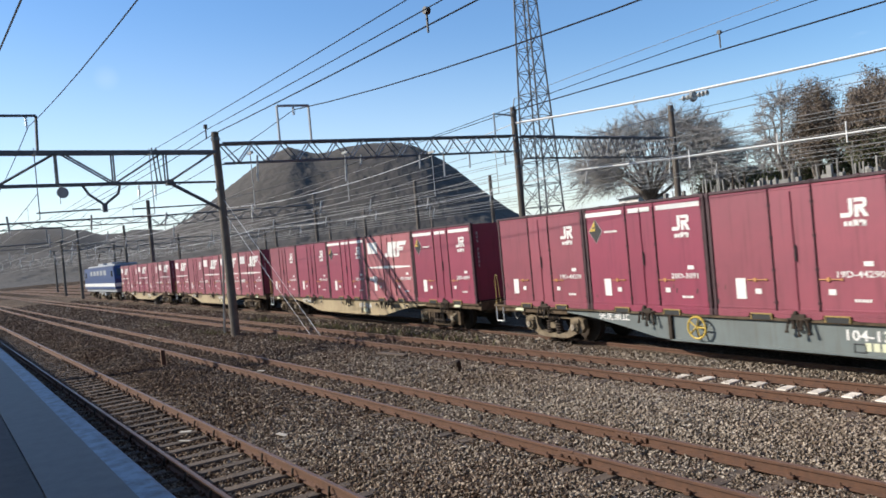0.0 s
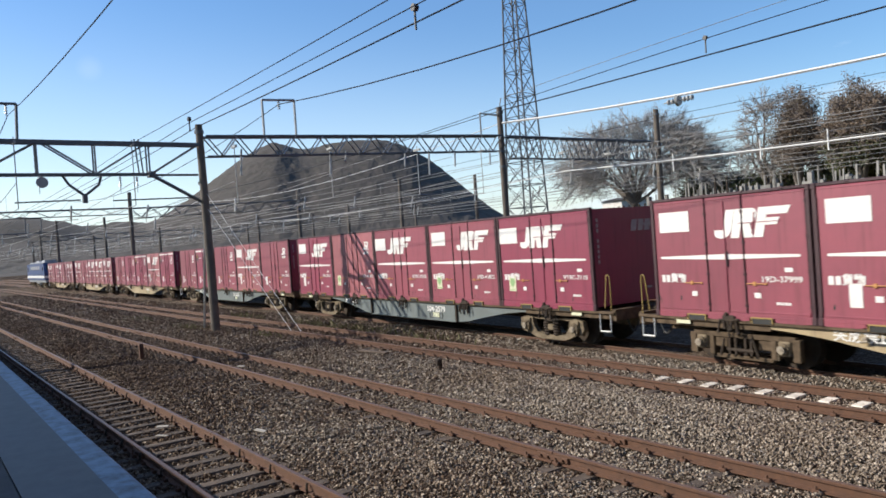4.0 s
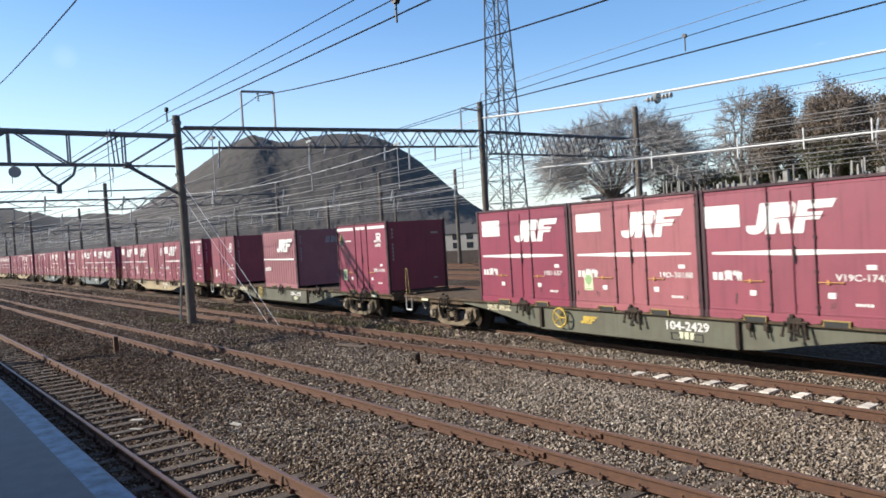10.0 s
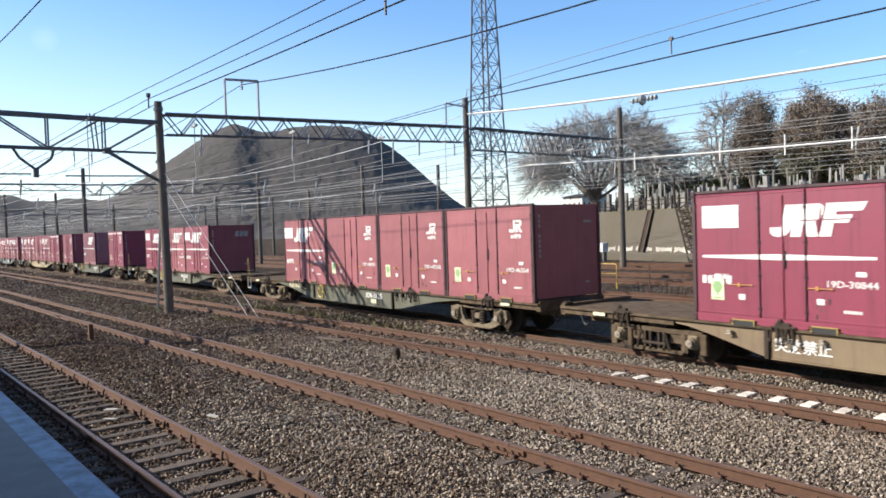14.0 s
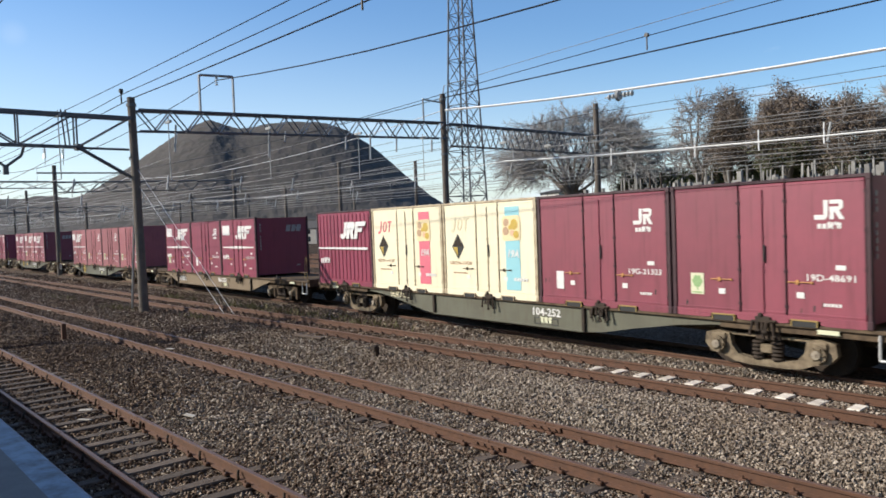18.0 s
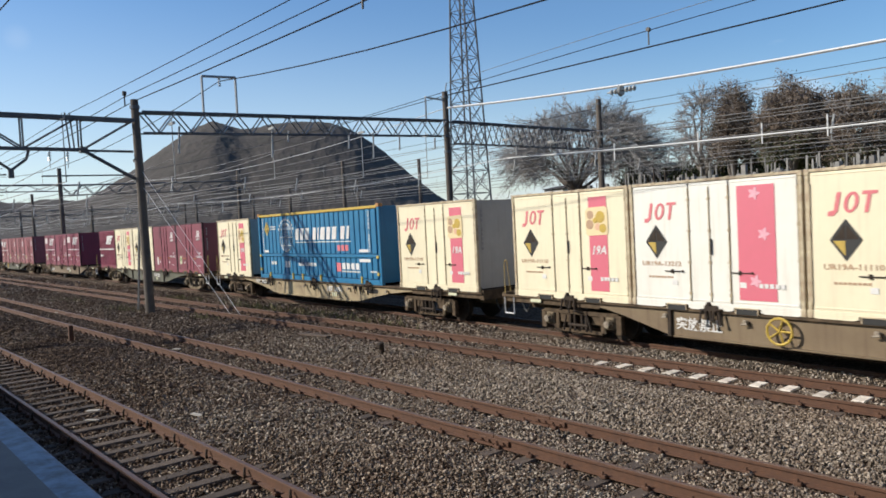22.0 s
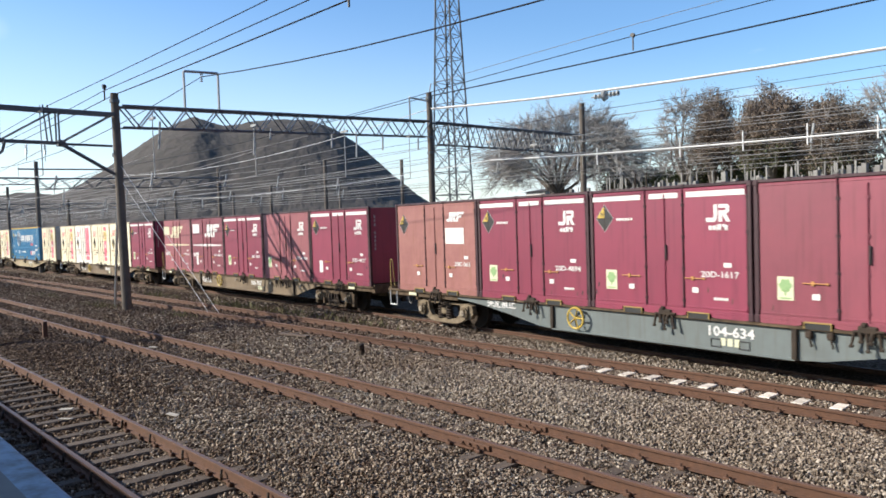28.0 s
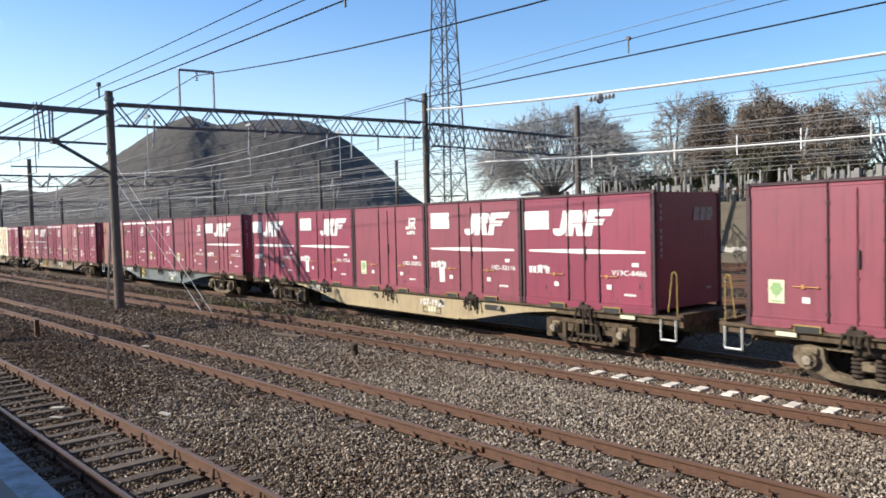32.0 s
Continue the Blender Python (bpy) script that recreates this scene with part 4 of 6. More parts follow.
def end_mark():
    g = Mesh()
    for a, w in ((0.15, 0.2), (0.4, 0.18), (0.63, 0.2)):
        g.add([(CL / 2 - 0.012, a, 1.85), (CL / 2 - 0.012, a + w, 1.85), (CL / 2 - 0.012, a + w + 0.06, 2.13), (CL / 2 - 0.012, a + 0.06, 2.13)], [(0, 1, 2, 3)])
    return g.data("end_mark", END_PAINT)


def flower_print():
    return Mesh().plate([((0.09 + 0.035 * math.cos(5 * a)) * math.cos(a), (0.09 + 0.035 * math.cos(5 * a)) * math.sin(a)) for a in [i * 0.31416 for i in range(20)]], 0, 0.004).data("flower", FLOWER)


def fruit_print():
    g = Mesh().plate([(-0.36, -0.3), (-0.3, -0.36), (0.32, -0.34), (0.37, -0.28), (0.36, 0.3), (0.28, 0.36), (-0.3, 0.34), (-0.37, 0.26)], 0, 0.005, 1)
    for i, (x, z, r) in enumerate(((-0.2, 0.16, 0.11), (0.13, 0.1, 0.15), (-0.22, -0.08, 0.12), (0.04, -0.14, 0.09), (0.2, -0.18, 0.11), (-0.03, 0.02, 0.07))):
        g.plate([(x + r * math.cos(a * 0.3927), z + r * math.sin(a * 0.3927)) for a in range(16)], -0.005, 0.003 + 0.001 * i, (2, 0, 2, 3, 0, 0)[i])
    return g.data("fruit_print", YELLOW, PRINT_YELLOW, PRINT_BROWN, PRINT_PEACH)


def mark_three(s, material):
    k = lambda pts: [((x + 0.2 * z) * s, z * s) for x, z in pts]
    g = Mesh().plate(k([(-1.0, -0.62), (-0.72, -0.62), (-0.55, -0.4), (-0.55, 0.5), (-0.75, 0.5), (-0.75, -0.35), (-1.0, -0.4)]), 0)
    ring = [(0.34 * math.cos(a * 0.5236), 0.5 * math.sin(a * 0.5236)) for a in range(12)]
    inner = [(0.16 * math.cos(a * 0.5236), 0.36 * math.sin(a * 0.5236)) for a in range(12)]
    for i in range(12):
        j = (i + 1) % 12
        g.plate(k([ring[i], ring[j], inner[j], inner[i]]), 0)
    g.plate(k([(0.42, 0.5), (0.42, 0.34), (0.66, 0.34), (0.66, -0.5), (0.84, -0.5), (0.84, 0.34), (1.08, 0.34), (1.08, 0.5)]), 0)
    return g.data("mark", material)


def diamond2():
    g = Mesh().plate([(-0.26, 0), (0, -0.34), (0.26, 0), (0, 0.34)], 0, 0.006, 0)
    g.plate([(-0.2, -0.012), (-0.012, -0.012), (-0.012, -0.25)], -0.007, 0.004, 1)
    g.plate([(0.012, 0.012), (0.2, 0.012), (0.012, 0.25)], -0.007, 0.004, 2)
    g.plate([(-0.012, 0.012), (-0.2, 0.012), (-0.012, 0.25)], -0.007, 0.004, 2)
    return g.data("hazard_diamond", BLACK, YELLOW, STEEL_DARK)


def long_container():
    """The blue thirty-one-foot swap body with vertical ribs and a yellow top edge."""
    t = thing("long_freight_container", "blue ribbed long freight container with a white globe print", "container")
    L, W, Hh = 9.2, 2.41, 2.55
    y = -W / 2
    part("body", Mesh().box(0, 0.03, Hh / 2 + 0.02, L - 0.08, W - 0.12, Hh - 0.1).data("body", BLUE), t)
    for x in (-1, 1):
        for s in (-1, 1):
            part("corner_post", cached("bpost", lambda: Mesh().box(0, 0, Hh / 2, 0.14, 0.12, Hh, bevel=0.012).data("corner_post", BLUE)), t, at=pose(x * (L / 2 - 0.07), s * (W / 2 - 0.06), 0))
    part("top_rail", Mesh().box(0, y + 0.05, Hh - 0.045, L - 0.3, 0.1, 0.09, bevel=0.01).data("top_rail", YELLOW), t, "yellow top edge")
    part("middle_rail", Mesh().box(0, y + 0.04, 0.93, L - 0.3, 0.09, 0.1, bevel=0.01).data("middle_rail", BLUE), t)
    part("bottom_rail", Mesh().box(0, y + 0.05, 0.08, L - 0.3, 0.1, 0.16, bevel=0.01).data("bottom_rail", BLUE), t)
    rib_u = Mesh().box(0, 0, 0, 0.285, 0.05, 1.44, bevel=0.014).data("upper_rib", BLUE)
    rib_l = Mesh().box(0, 0, 0, 0.285, 0.05, 0.68, bevel=0.014).data("lower_rib", BLUE)
    n = 26
    for i in range(n):
        x = -L / 2 + 0.25 + (L - 0.5) * (i + 0.5) / n
        part("upper_rib", rib_u, t, at=pose(x, y + 0.055, 1.72))
        part("lower_rib", rib_l, t, at=pose(x, y + 0.055, 0.53))
    f = y + 0.026
    globe = Mesh()
    for r in (0.62, 0.4, 0.18):
        globe.line([(r * math.cos(a * 0.2618), 0, 0.62 * math.sin(a * 0.2618)) for a in range(25)], 0.022, 4)
    for h in (-0.36, 0, 0.36):
        w = math.sqrt(0.62 ** 2 - h * h)
        globe.tube((-w, 0, h), (w, 0, h), 0.02, 4)
    globe.tube((0, 0, -0.62), (0, 0, 0.62), 0.02, 4)
    for i in range(10):
        a = 0.5 + i * 0.24
        globe.box(0.78 * math.cos(a), 0, 0.78 * math.sin(a), 0.1, 0.012, 0.1)
    part("globe_print", globe.data("globe_print", WHITE), t, "white globe of rings", at=pose(-2.1, f, 1.62) @ Matrix.Diagonal((0.88, 1, 0.88, 1)))
    x = 0.0
    for w in (0.29, 0.31, 0.34, 0.0, 0.28, 0.13, 0.36, 0.3, 0.34, 0.0, 0.31, 0.2):
        if w:
            part("white_block", Mesh().plate([(-0.06, -0.22), (w - 0.1, -0.22), (w - 0.01, 0.22), (0.03, 0.22)], 0).data("white_block", WHITE), t, at=pose(x * 1.05 - 1.27, f, 1.72))
        x += w + 0.07 if w else 0.16
    part("underline", Mesh().plate(rect(0, 0, 4.1, 0.03), 0).data("underline", WHITE), t, at=pose(0.7, f, 1.42))
    for x in (-1, 1):
        part("corner_casting", cached("bcast", lambda: Mesh().box(0, 0, 0, 0.17, 0.17, 0.11, bevel=0.012).data("corner_casting", ORANGE)), t, "orange corner casting", at=pose(x * (L / 2 - 0.08), y + 0.07, Hh + 0.0))
    part("red_square", Mesh().plate(rect(0, 0, 0.3, 0.3), 0).data("red_square", PINKRED), t, at=pose(1.88, f, 0.54))
    part("red_blocks", bars(0.8, 0.2, 3, PINKRED), t, at=pose(2.2, f, 1.2))
    part("hazard_diamond", Mesh().plate([(-0.24, 0), (0, -0.28), (0.24, 0), (0, 0.28)], 0).plate([(0.01, 0.04), (0.12, 0.04), (0.02, 0.2)], -0.007, 0.004, 1).plate([(0.01, -0.02), (0.14, -0.02), (0.01, -0.2)], -0.007, 0.004, 1).plate(rect(-0.09, 0.03, 0.07, 0.07), -0.007, 0.004, 1).data("hazard_diamond", YELLOW, BLACK), t, "yellow hazard diamond", at=pose(-3.82, f, 1.98))
    for x, z, w, h, k in ((-3.25, 2.05, 0.5, 0.06, 5), (-3.25, 1.96, 0.5, 0.06, 5), (-3.95, 1.08, 0.55, 0.09, 1), (3.55, 1.1, 0.8, 0.1, 1), (-3.3, 0.62, 0.5, 0.12, 5), (-2.1, 0.58, 0.5, 0.24, 2), (-0.45, 0.6, 1.4, 0.12, 14), (2.66, 0.58, 1.2, 0.21, 4), (2.66, 0.4, 1.2, 0.05, 14), (3.6, 0.78, 0.95, 0.1, 1), (4.1, 0.42, 0.4, 0.06, 4)):
        part("small_writing", bars(w, h, k, WHITE), t, at=pose(x, f, z))
    for x in (-4.32, 4.28):
        part("side_number", letters("\n".join("UV48A-38091"), 0.135, WHITE, 0.0, 1.25, 0.03, 0.93), t, "column of white characters", at=pose(-4.2 if x < 0 else 3.92, f - 0.002, 1.72))
        for z in (0.35, 0.9):
            part("yellow_fitting", cached("yf", lambda: Mesh().box(0, 0, 0, 0.14, 0.06, 0.1, bevel=0.01).data("yellow_fitting", YELLOW)), t, at=pose(x * 1.035, y + 0.0, z))
    for x in (-3.6, -1.6, -0.8, 0.6, 3.4):
        part("yellow_fitting", cached("yf2", lambda: Mesh().box(0, 0, 0, 0.1, 0.05, 0.22, bevel=0.01).data("yellow_fitting", YELLOW)), t, at=pose(x, y - 0.01, 0.14))
    return t


def belly(material):
    """The deep side girder of a container wagon, shallow over the bogies."""
    girder = [(-6.3, 0.88), (-6.3, 0.8), (-5.9, 0.77), (-5.2, 0.7), (-4.2, 0.54), (-3.3, 0.37), (-2.8, 0.33), (2.8, 0.33), (3.3, 0.37), (4.2, 0.54), (5.2, 0.7), (5.9, 0.77), (6.3, 0.8), (6.3, 0.88)]
    if material is W_BROWN:
        girder = [(-6.4, 0.88), (-6.4, 0.8), (-6.1, 0.77), (-5.6, 0.66), (-4.4, 0.35), (4.4, 0.35), (5.6, 0.66), (6.1, 0.77), (6.4, 0.8), (6.4, 0.88)]
    g = Mesh()
    for s in (-1, 1):
        g.prism(girder, s * 1.12 - 0.02, s * 1.12 + 0.02)
    g.box(0, -1.15, 0.36 if material is W_BROWN else 0.345, 8.6 if material is W_BROWN else 5.6, 0.1, 0.03)
    return g.data("side_girder", material)


def bogie_meshes():
    fr = Mesh()
    half = [(0.3, 0.22), (0.55, 0.27), (0.68, 0.42), (0.72, 0.64), (0.95, 0.68), (1.2, 0.62), (1.23, 0.42), (1.1, 0.27), (0.86, 0.23), (0.62, 0.13), (0.36, 0.1)]
    fr.prism([(-x, z) for x, z in half[:3]][::-1] + half[:3] + half[3:] + [(-x, z) for x, z in half[3:]][::-1], -0.07, 0.07)
    fr.box(0, 0.03, 0.63, 1.5, 0.07, 0.06, bevel=0.01).box(0, -0.03, 0.42, 0.24, 0.12, 0.16, bevel=0.02)
    box_ = Mesh().tube((0, -0.14, 0), (0, 0.02, 0), 0.15, 12).tube((0, -0.17, 0), (0, -0.13, 0), 0.09, 10).box(0, -0.03, 0.14, 0.3, 0.14, 0.12, bevel=0.02)
    for a in range(6):
        box_.tube((0.11 * math.cos(a * 1.047), -0.165, 0.11 * math.sin(a * 1.047)), (0.11 * math.cos(a * 1.047), -0.13, 0.11 * math.sin(a * 1.047)), 0.018, 5)
    spring = Mesh()
    rows = [(0.12 if k % 2 else 0.085, 0.26 + k * 0.035) for k in range(11)]
    spring.add([(r * math.cos(a * 0.6283), r * math.sin(a * 0.6283), z) for r, z in rows for a in range(10)], [(k * 10 + a, k * 10 + (a + 1) % 10, k * 10 + 10 + (a + 1) % 10, k * 10 + 10 + a) for k in range(10) for a in range(10)])
    wheel = Mesh().tube((0, -0.065, 0), (0, 0.065, 0), 0.43, 24).tube((0, 0.04, 0), (0, 0.07, 0), 0.455, 24).tube((0, -0.09, 0), (0, 0, 0), 0.12, 12)
    axle = Mesh().tube((0, -0.75, 0), (0, 0.75, 0), 0.075, 10)
    bolster = Mesh().box(0, 0, 0.66, 0.5, 2.0, 0.22, bevel=0.03).box(0.62, 0, 0.5, 0.08, 1.5, 0.1).box(-0.62, 0, 0.5, 0.08, 1.5, 0.1)
    return (fr.data("side_frame", BOGIE), box_.data("axle_box", BOGIE), spring.data("spring", STEEL_DARK), wheel.data("wheel", STEEL_DARK), axle.data("axle", STEEL_DARK), bolster.data("bolster", STEEL_DARK))


def boxy_frame():
    """A plate frame with a square pedestal round each axle box and a low tie bar."""
    g = Mesh().box(0, 0, 0.6, 2.3, 0.12, 0.1, bevel=0.012)
    for s in (-1, 1):
        for x0, x1 in ((0.64, 0.76), (1.08, 1.24)):
            g.box(s * (x0 + x1) / 2, 0, 0.4, x1 - x0, 0.14, 0.42, bevel=0.015)
        g.box(s * 0.5, 0.02, 0.47, 0.3, 0.1, 0.24, bevel=0.02)
    g.box(0, 0.02, 0.17, 1.3, 0.09, 0.08, bevel=0.012)
    return g.data("side_frame", WAGON_DIRT_SHADE)


def boxy_gear():
    """Swing links, brake levers and a small cylinder between the pedestals."""
    g = Mesh()
    for x in (-0.24, -0.1, 0.12, 0.25):
        g.box(x, -0.05, 0.4, 0.06, 0.07, 0.34, bevel=0.012)
    g.tube((-0.3, -0.06, 0.33), (0.3, -0.06, 0.33), 0.035, 8).tube((0.3, -0.09, 0.56), (0.42, -0.09, 0.22), 0.025, 6).tube((-0.34, -0.09, 0.54), (-0.44, -0.09, 0.2), 0.025, 6)
    return g.data("brake_gear", STEEL_DARK)


def small_axle_box():
    g = Mesh().box(0, 0, 0, 0.26, 0.16, 0.28, bevel=0.03).tube((0, -0.12, 0), (0, -0.04, 0), 0.11, 12)
    for a in range(4):
        g.tube((0.075 * math.cos(a * 1.571 + 0.785), -0.14, 0.075 * math.sin(a * 1.571 + 0.785)), (0.075 * math.cos(a * 1.571 + 0.785), -0.11, 0.075 * math.sin(a * 1.571 + 0.785)), 0.018, 5)
    return g.tube((-0.1, -0.1, -0.1), (-0.1, -0.1, -0.22), 0.02, 5).data("axle_box", BOGIE)


def wagon(material, number, label, front_long=True, notice=True):
    """A flat container wagon, its load centred at x = 0, rail head at z = 0; one end has a longer deck with hand rails."""
    d = -0.23 if front_long else 0.23
    e = -0.26 if front_long else 0.38
    brake_wheel = front_long and material is not W_OCHRE
    t = thing("container_wagon", label, "freight wagon", group="wagons of the freight train")
    part("side_girder", cached(("belly", material.name), lambda: belly(material)), t, at=pose(e, 0, 0))
    for y in (-1.14, 1.14):
        # brown is dirt plus painted shade along the deck edge and over the bogies
        part("top_flange", cached("flange", lambda: Mesh().box(0, 0, 0.9, 19.1, 0.13, 0.06, bevel=0.008).data("top_flange", WAGON_DIRT_SHADE)), t, at=pose(d, y, 0))
        for x in (-7.9 + d, 7.9 + d):
            part("end_sill", cached("esill", lambda: Mesh().box(0, 0, 0.82, 3.2, 0.05, 0.14, bevel=0.006).data("end_sill", WAGON_DIRT_SHADE)), t, at=pose(x, y * 0.985, 0))
    part("deck", cached("deck", lambda: Mesh().box(0, 0, 0.885, 19.1, 2.2, 0.05).box(0, 0, 0.7, 19.0, 0.5, 0.4).box(9.5, 0, 0.85, 0.14, 2.3, 0.26).box(-9.5, 0, 0.85, 0.14, 2.3, 0.26).data("deck", WAGON_DIRT_SHADE)), t, at=pose(d, 0, 0))
    fr, ab, sp, wh, ax, bo = cached("bogie", bogie_meshes)
    for bx in (-7.0, 7.0):
        b = part("bogie", bo, t, "dusty brown cast steel bogie", at=pose(bx + e, 0, 0))
        boxy = material in (W_BROWN, W_OCHRE)
        for s in (-1, 1):
            turn = 0 if s < 0 else 180
            part("side_frame", cached("boxyframe", boxy_frame) if boxy else fr, b, at=pose(0, s * 0.98, 0, 0, 0, turn))
            if boxy:
                part("brake_gear", cached("boxygear", boxy_gear), b, at=pose(0, s * 1.02, 0, 0, 0, turn))
            else:
                for x in (-0.18, 0.18):
                    part("spring", sp, b, at=pose(x, s * 0.99, -0.05))
            for x in (-0.93, 0.93):
                part("axle_box", cached("boxyaxle", small_axle_box) if boxy else ab, b, at=pose(x, s * 1.0, 0.43, 0, 0, turn))
        for x in (-0.93, 0.93):
            part("axle", ax, b, at=pose(x, 0, 0.43))
            for s in (-1, 1):
                part("wheel", wh, b, at=pose(x, s * 0.56, 0.43, 0, 0, 0 if s < 0 else 180))
    clamp = cached("clamp", lambda: clamp_mesh())
    for k in range(-2, 3):
        part("container_clamp", clamp, t, at=pose(k * SLOT + 0.02, -1.2, 0.9))
        for q in (-0.5, 0.5):
            if k < 2 or q < 0:
                part("deck_cone", cached("cone", lambda: Mesh().box(0, 0, 0.0, 0.16, 0.22, 0.07, bevel=0.02).data("deck_cone", STEEL_DARK)), t, at=pose((k + q) * SLOT, -1.0, 0.99))
    for x, s in ((-9.45 + d, 1), (9.45 + d, -1)):
        long_end = (s > 0) == front_long
        if not long_end:
            part("cut_lever", cached("cutl", lambda: Mesh().line([(0, 0, 0.1), (0, 0, -0.05), (0.16, 0, -0.1)], 0.018, 5).data("cut_lever", STEEL_DARK)), t, at=pose(x, -1.1, 0.95, 0, 0, 0 if s > 0 else 180))
        else:
            part("step", cached("step", lambda: Mesh().line([(0, 0, 0), (0, 0, -0.4), (0.34, 0, -0.4), (0.34, 0, 0)], 0.021, 4).data("step", WHITE)), t, "white stirrup step", at=pose(x + (0 if s > 0 else -0.36), -1.19, 0.86))
            part("hand_rail", cached("hrail", lambda: Mesh().line([(0, 0, 0), (0, 0, 0.76), (0.04, 0, 0.84), (0.1, 0, 0.82), (0.2, 0, 0.05)], 0.013, 5).data("hand_rail", YELLOW_DIRTY)), t, "dusty yellow hand rail", at=pose(x, -1.16, 0.96, 0, 0, 0 if s > 0 else 180))
        part("coupler", cached("coup", lambda: Mesh().box(0.2, 0, 0, 0.55, 0.2, 0.24, bevel=0.04).box(0.5, 0.0, 0, 0.2, 0.32, 0.3, bevel=0.05).data("coupler", STEEL_DARK)), t, at=pose(x - s * 0.1, 0, 0.86, 0, 0, 180 if s > 0 else 0))
        part("brake_hose", cached("hose", lambda: Mesh().line([(0.08 * i, 0, -0.42 * math.sin(i * 0.52)) for i in range(7)], 0.024, 5).data("brake_hose", BLACK)), t, at=pose(x - 0.24, -0.45, 0.82))
        part("data_plate", cached("dplate", lambda: Mesh().plate(rect(0, 0, 0.36, 0.13), 0).data("data_plate", PALE)), t, "pale data plate", at=pose(x + s * 1.15, -1.19, 0.86))
    part("number", letters(number, 0.25, WHITE, 0.0, 1.15), t, "white wagon number", at=pose(e + (1.6 if material is not W_BROWN else 1.25), -1.146, 0.68))
    part("small_writing", cached("w7", lambda: bars(0.42, 0.14, 3, PALE)), t, at=pose(e + 1.6, -1.142, 0.5))
    for x in (1.32, 1.88):
        part("socket_frame", cached("sockf", lambda: Mesh().line([(-0.1, 0, -0.07), (0.1, 0, -0.07), (0.1, 0, 0.07), (-0.1, 0, 0.07), (-0.1, 0, -0.07)], 0.012, 4).data("socket_frame", BLACK)), t, at=pose(e + x, -1.145, 0.47))
    if notice:
        part("notice", letters("突放禁止", 0.26, LOGO_CREAM if material is W_GREEN else WHITE, 0.0, 1.0, 0.015), t, "white warning characters", at=pose(e + (-4.55 if material is not W_BROWN else -3.75), -1.15, 0.79 if material is not W_BROWN else 0.6))
    if material is W_OCHRE:
        for x in (-4.1, 4.1):
            part("slot", cached("slot", lambda: Mesh().plate([(0.28 * math.copysign(1, math.cos(a)) + 0.07 * math.cos(a), 0.07 * math.sin(a)) for a in [0.2618 + i * 0.5236 for i in range(12)]], 0).data("slot", BLACK)), t, "dark oval slot in the girder", at=pose(e + x, -1.141, 0.72))
    else:
        for x in (-4.4, 4.4) if material is W_BROWN else (-2.8, 2.8):
            part("stiffener", cached("stiff", lambda: Mesh().box(0, 0, 0, 0.09, 0.06, 0.56, bevel=0.008).data("stiffener", STEEL_DARK)), t, "dark upright stiffener", at=pose(e + x, -1.17, 0.62))
    for x in (3.05, 3.4):
        part("release_lever", cached("lever", lambda: Mesh().box(0, 0, 0, 0.12, 0.08, 0.13, bevel=0.025).tube((0, -0.02, 0), (0.05, -0.02, -0.2), 0.018).data("release_lever", STEEL_DARK)), t, at=pose(e + x, -1.18, 0.8))
    if brake_wheel:
        part("brake_wheel", cached("bwheel", brake_wheel_mesh), t, "yellow hand brake wheel", at=pose(e + (-2.0 if material is not W_BROWN else -2.05), -1.28, 0.66))
    if material in (W_BROWN, W_OCHRE):
        for x in (-4.75, -3.0, -0.75, 2.4, 4.75):
            part("tie_hook", cached("tiehook", lambda: Mesh().box(0, 0, 0, 0.09, 0.07, 0.07, bevel=0.015).tube((-0.07, -0.03, -0.05), (0.05, -0.03, -0.03), 0.018, 5).data("tie_hook", CAP)), t, "pale dusty hook", at=pose(x, -1.2, 0.76))
    for x in (-7.93, -6.07, 6.07, 7.93):
        part("axle_cap", cached("axcap", lambda: Mesh().tube((0, -0.022, 0), (0, 0, 0), 0.075, 12).tube((0, -0.034, 0), (0, -0.02, 0), 0.03, 8).data("axle_cap", CAP)), t, "pale dusty axle cap", at=pose(e + x, -1.172, 0.43))
    if number == "104-2429":
        part("girder_mark", mark_wide(0.52, YELLOW), t, "slanted yellow mark", at=pose(e - 1.15, -1.146, 0.64))
    return t


def clamp_mesh():
    """A container lock: a low housing with levers and hooks of uneven length hanging over the girder."""
    g = Mesh().box(0, 0, 0.06, 0.3, 0.1, 0.13, bevel=0.025).box(-0.05, -0.02, 0.14, 0.09, 0.08, 0.08, bevel=0.02).tube((-0.22, -0.03, 0.03), (0.24, -0.03, 0.05), 0.022, 6)
    for x, l, lean, r in ((-0.19, 0.2, -0.04, 0.026), (-0.1, 0.12, 0.02, 0.032), (-0.01, 0.26, 0.03, 0.024), (0.08, 0.14, -0.02, 0.034), (0.17, 0.22, 0.05, 0.026)):
        g.tube((x, -0.045, 0.02), (x + lean, -0.07, -l), r, 6, 0, r * 0.75)
        g.box(x + lean, -0.065, -l, r * 2.6, 0.05, 0.05, bevel=0.012)
    return g.data("container_clamp", STEEL_DARK)


def brake_wheel_mesh():
    g = Mesh().line([(0.23 * math.cos(a * 0.3927), 0, 0.23 * math.sin(a * 0.3927)) for a in range(17)], 0.024, 5)
    for a in range(5):
        g.tube((0, 0, 0), (0.22 * math.cos(a * 1.2566), 0, 0.22 * math.sin(a * 1.2566)), 0.02, 4)
    return g.tube((0, 0, 0), (0, 0.14, 0), 0.03, 6).data("brake_wheel", YELLOW)


def M(n="19D-44279", b=RED, c="plain"):
    return ("mark", n, b, c)


def S_(n="20D-3091", b=MAG, c="plain"):
    return ("stripe", n, b, c)


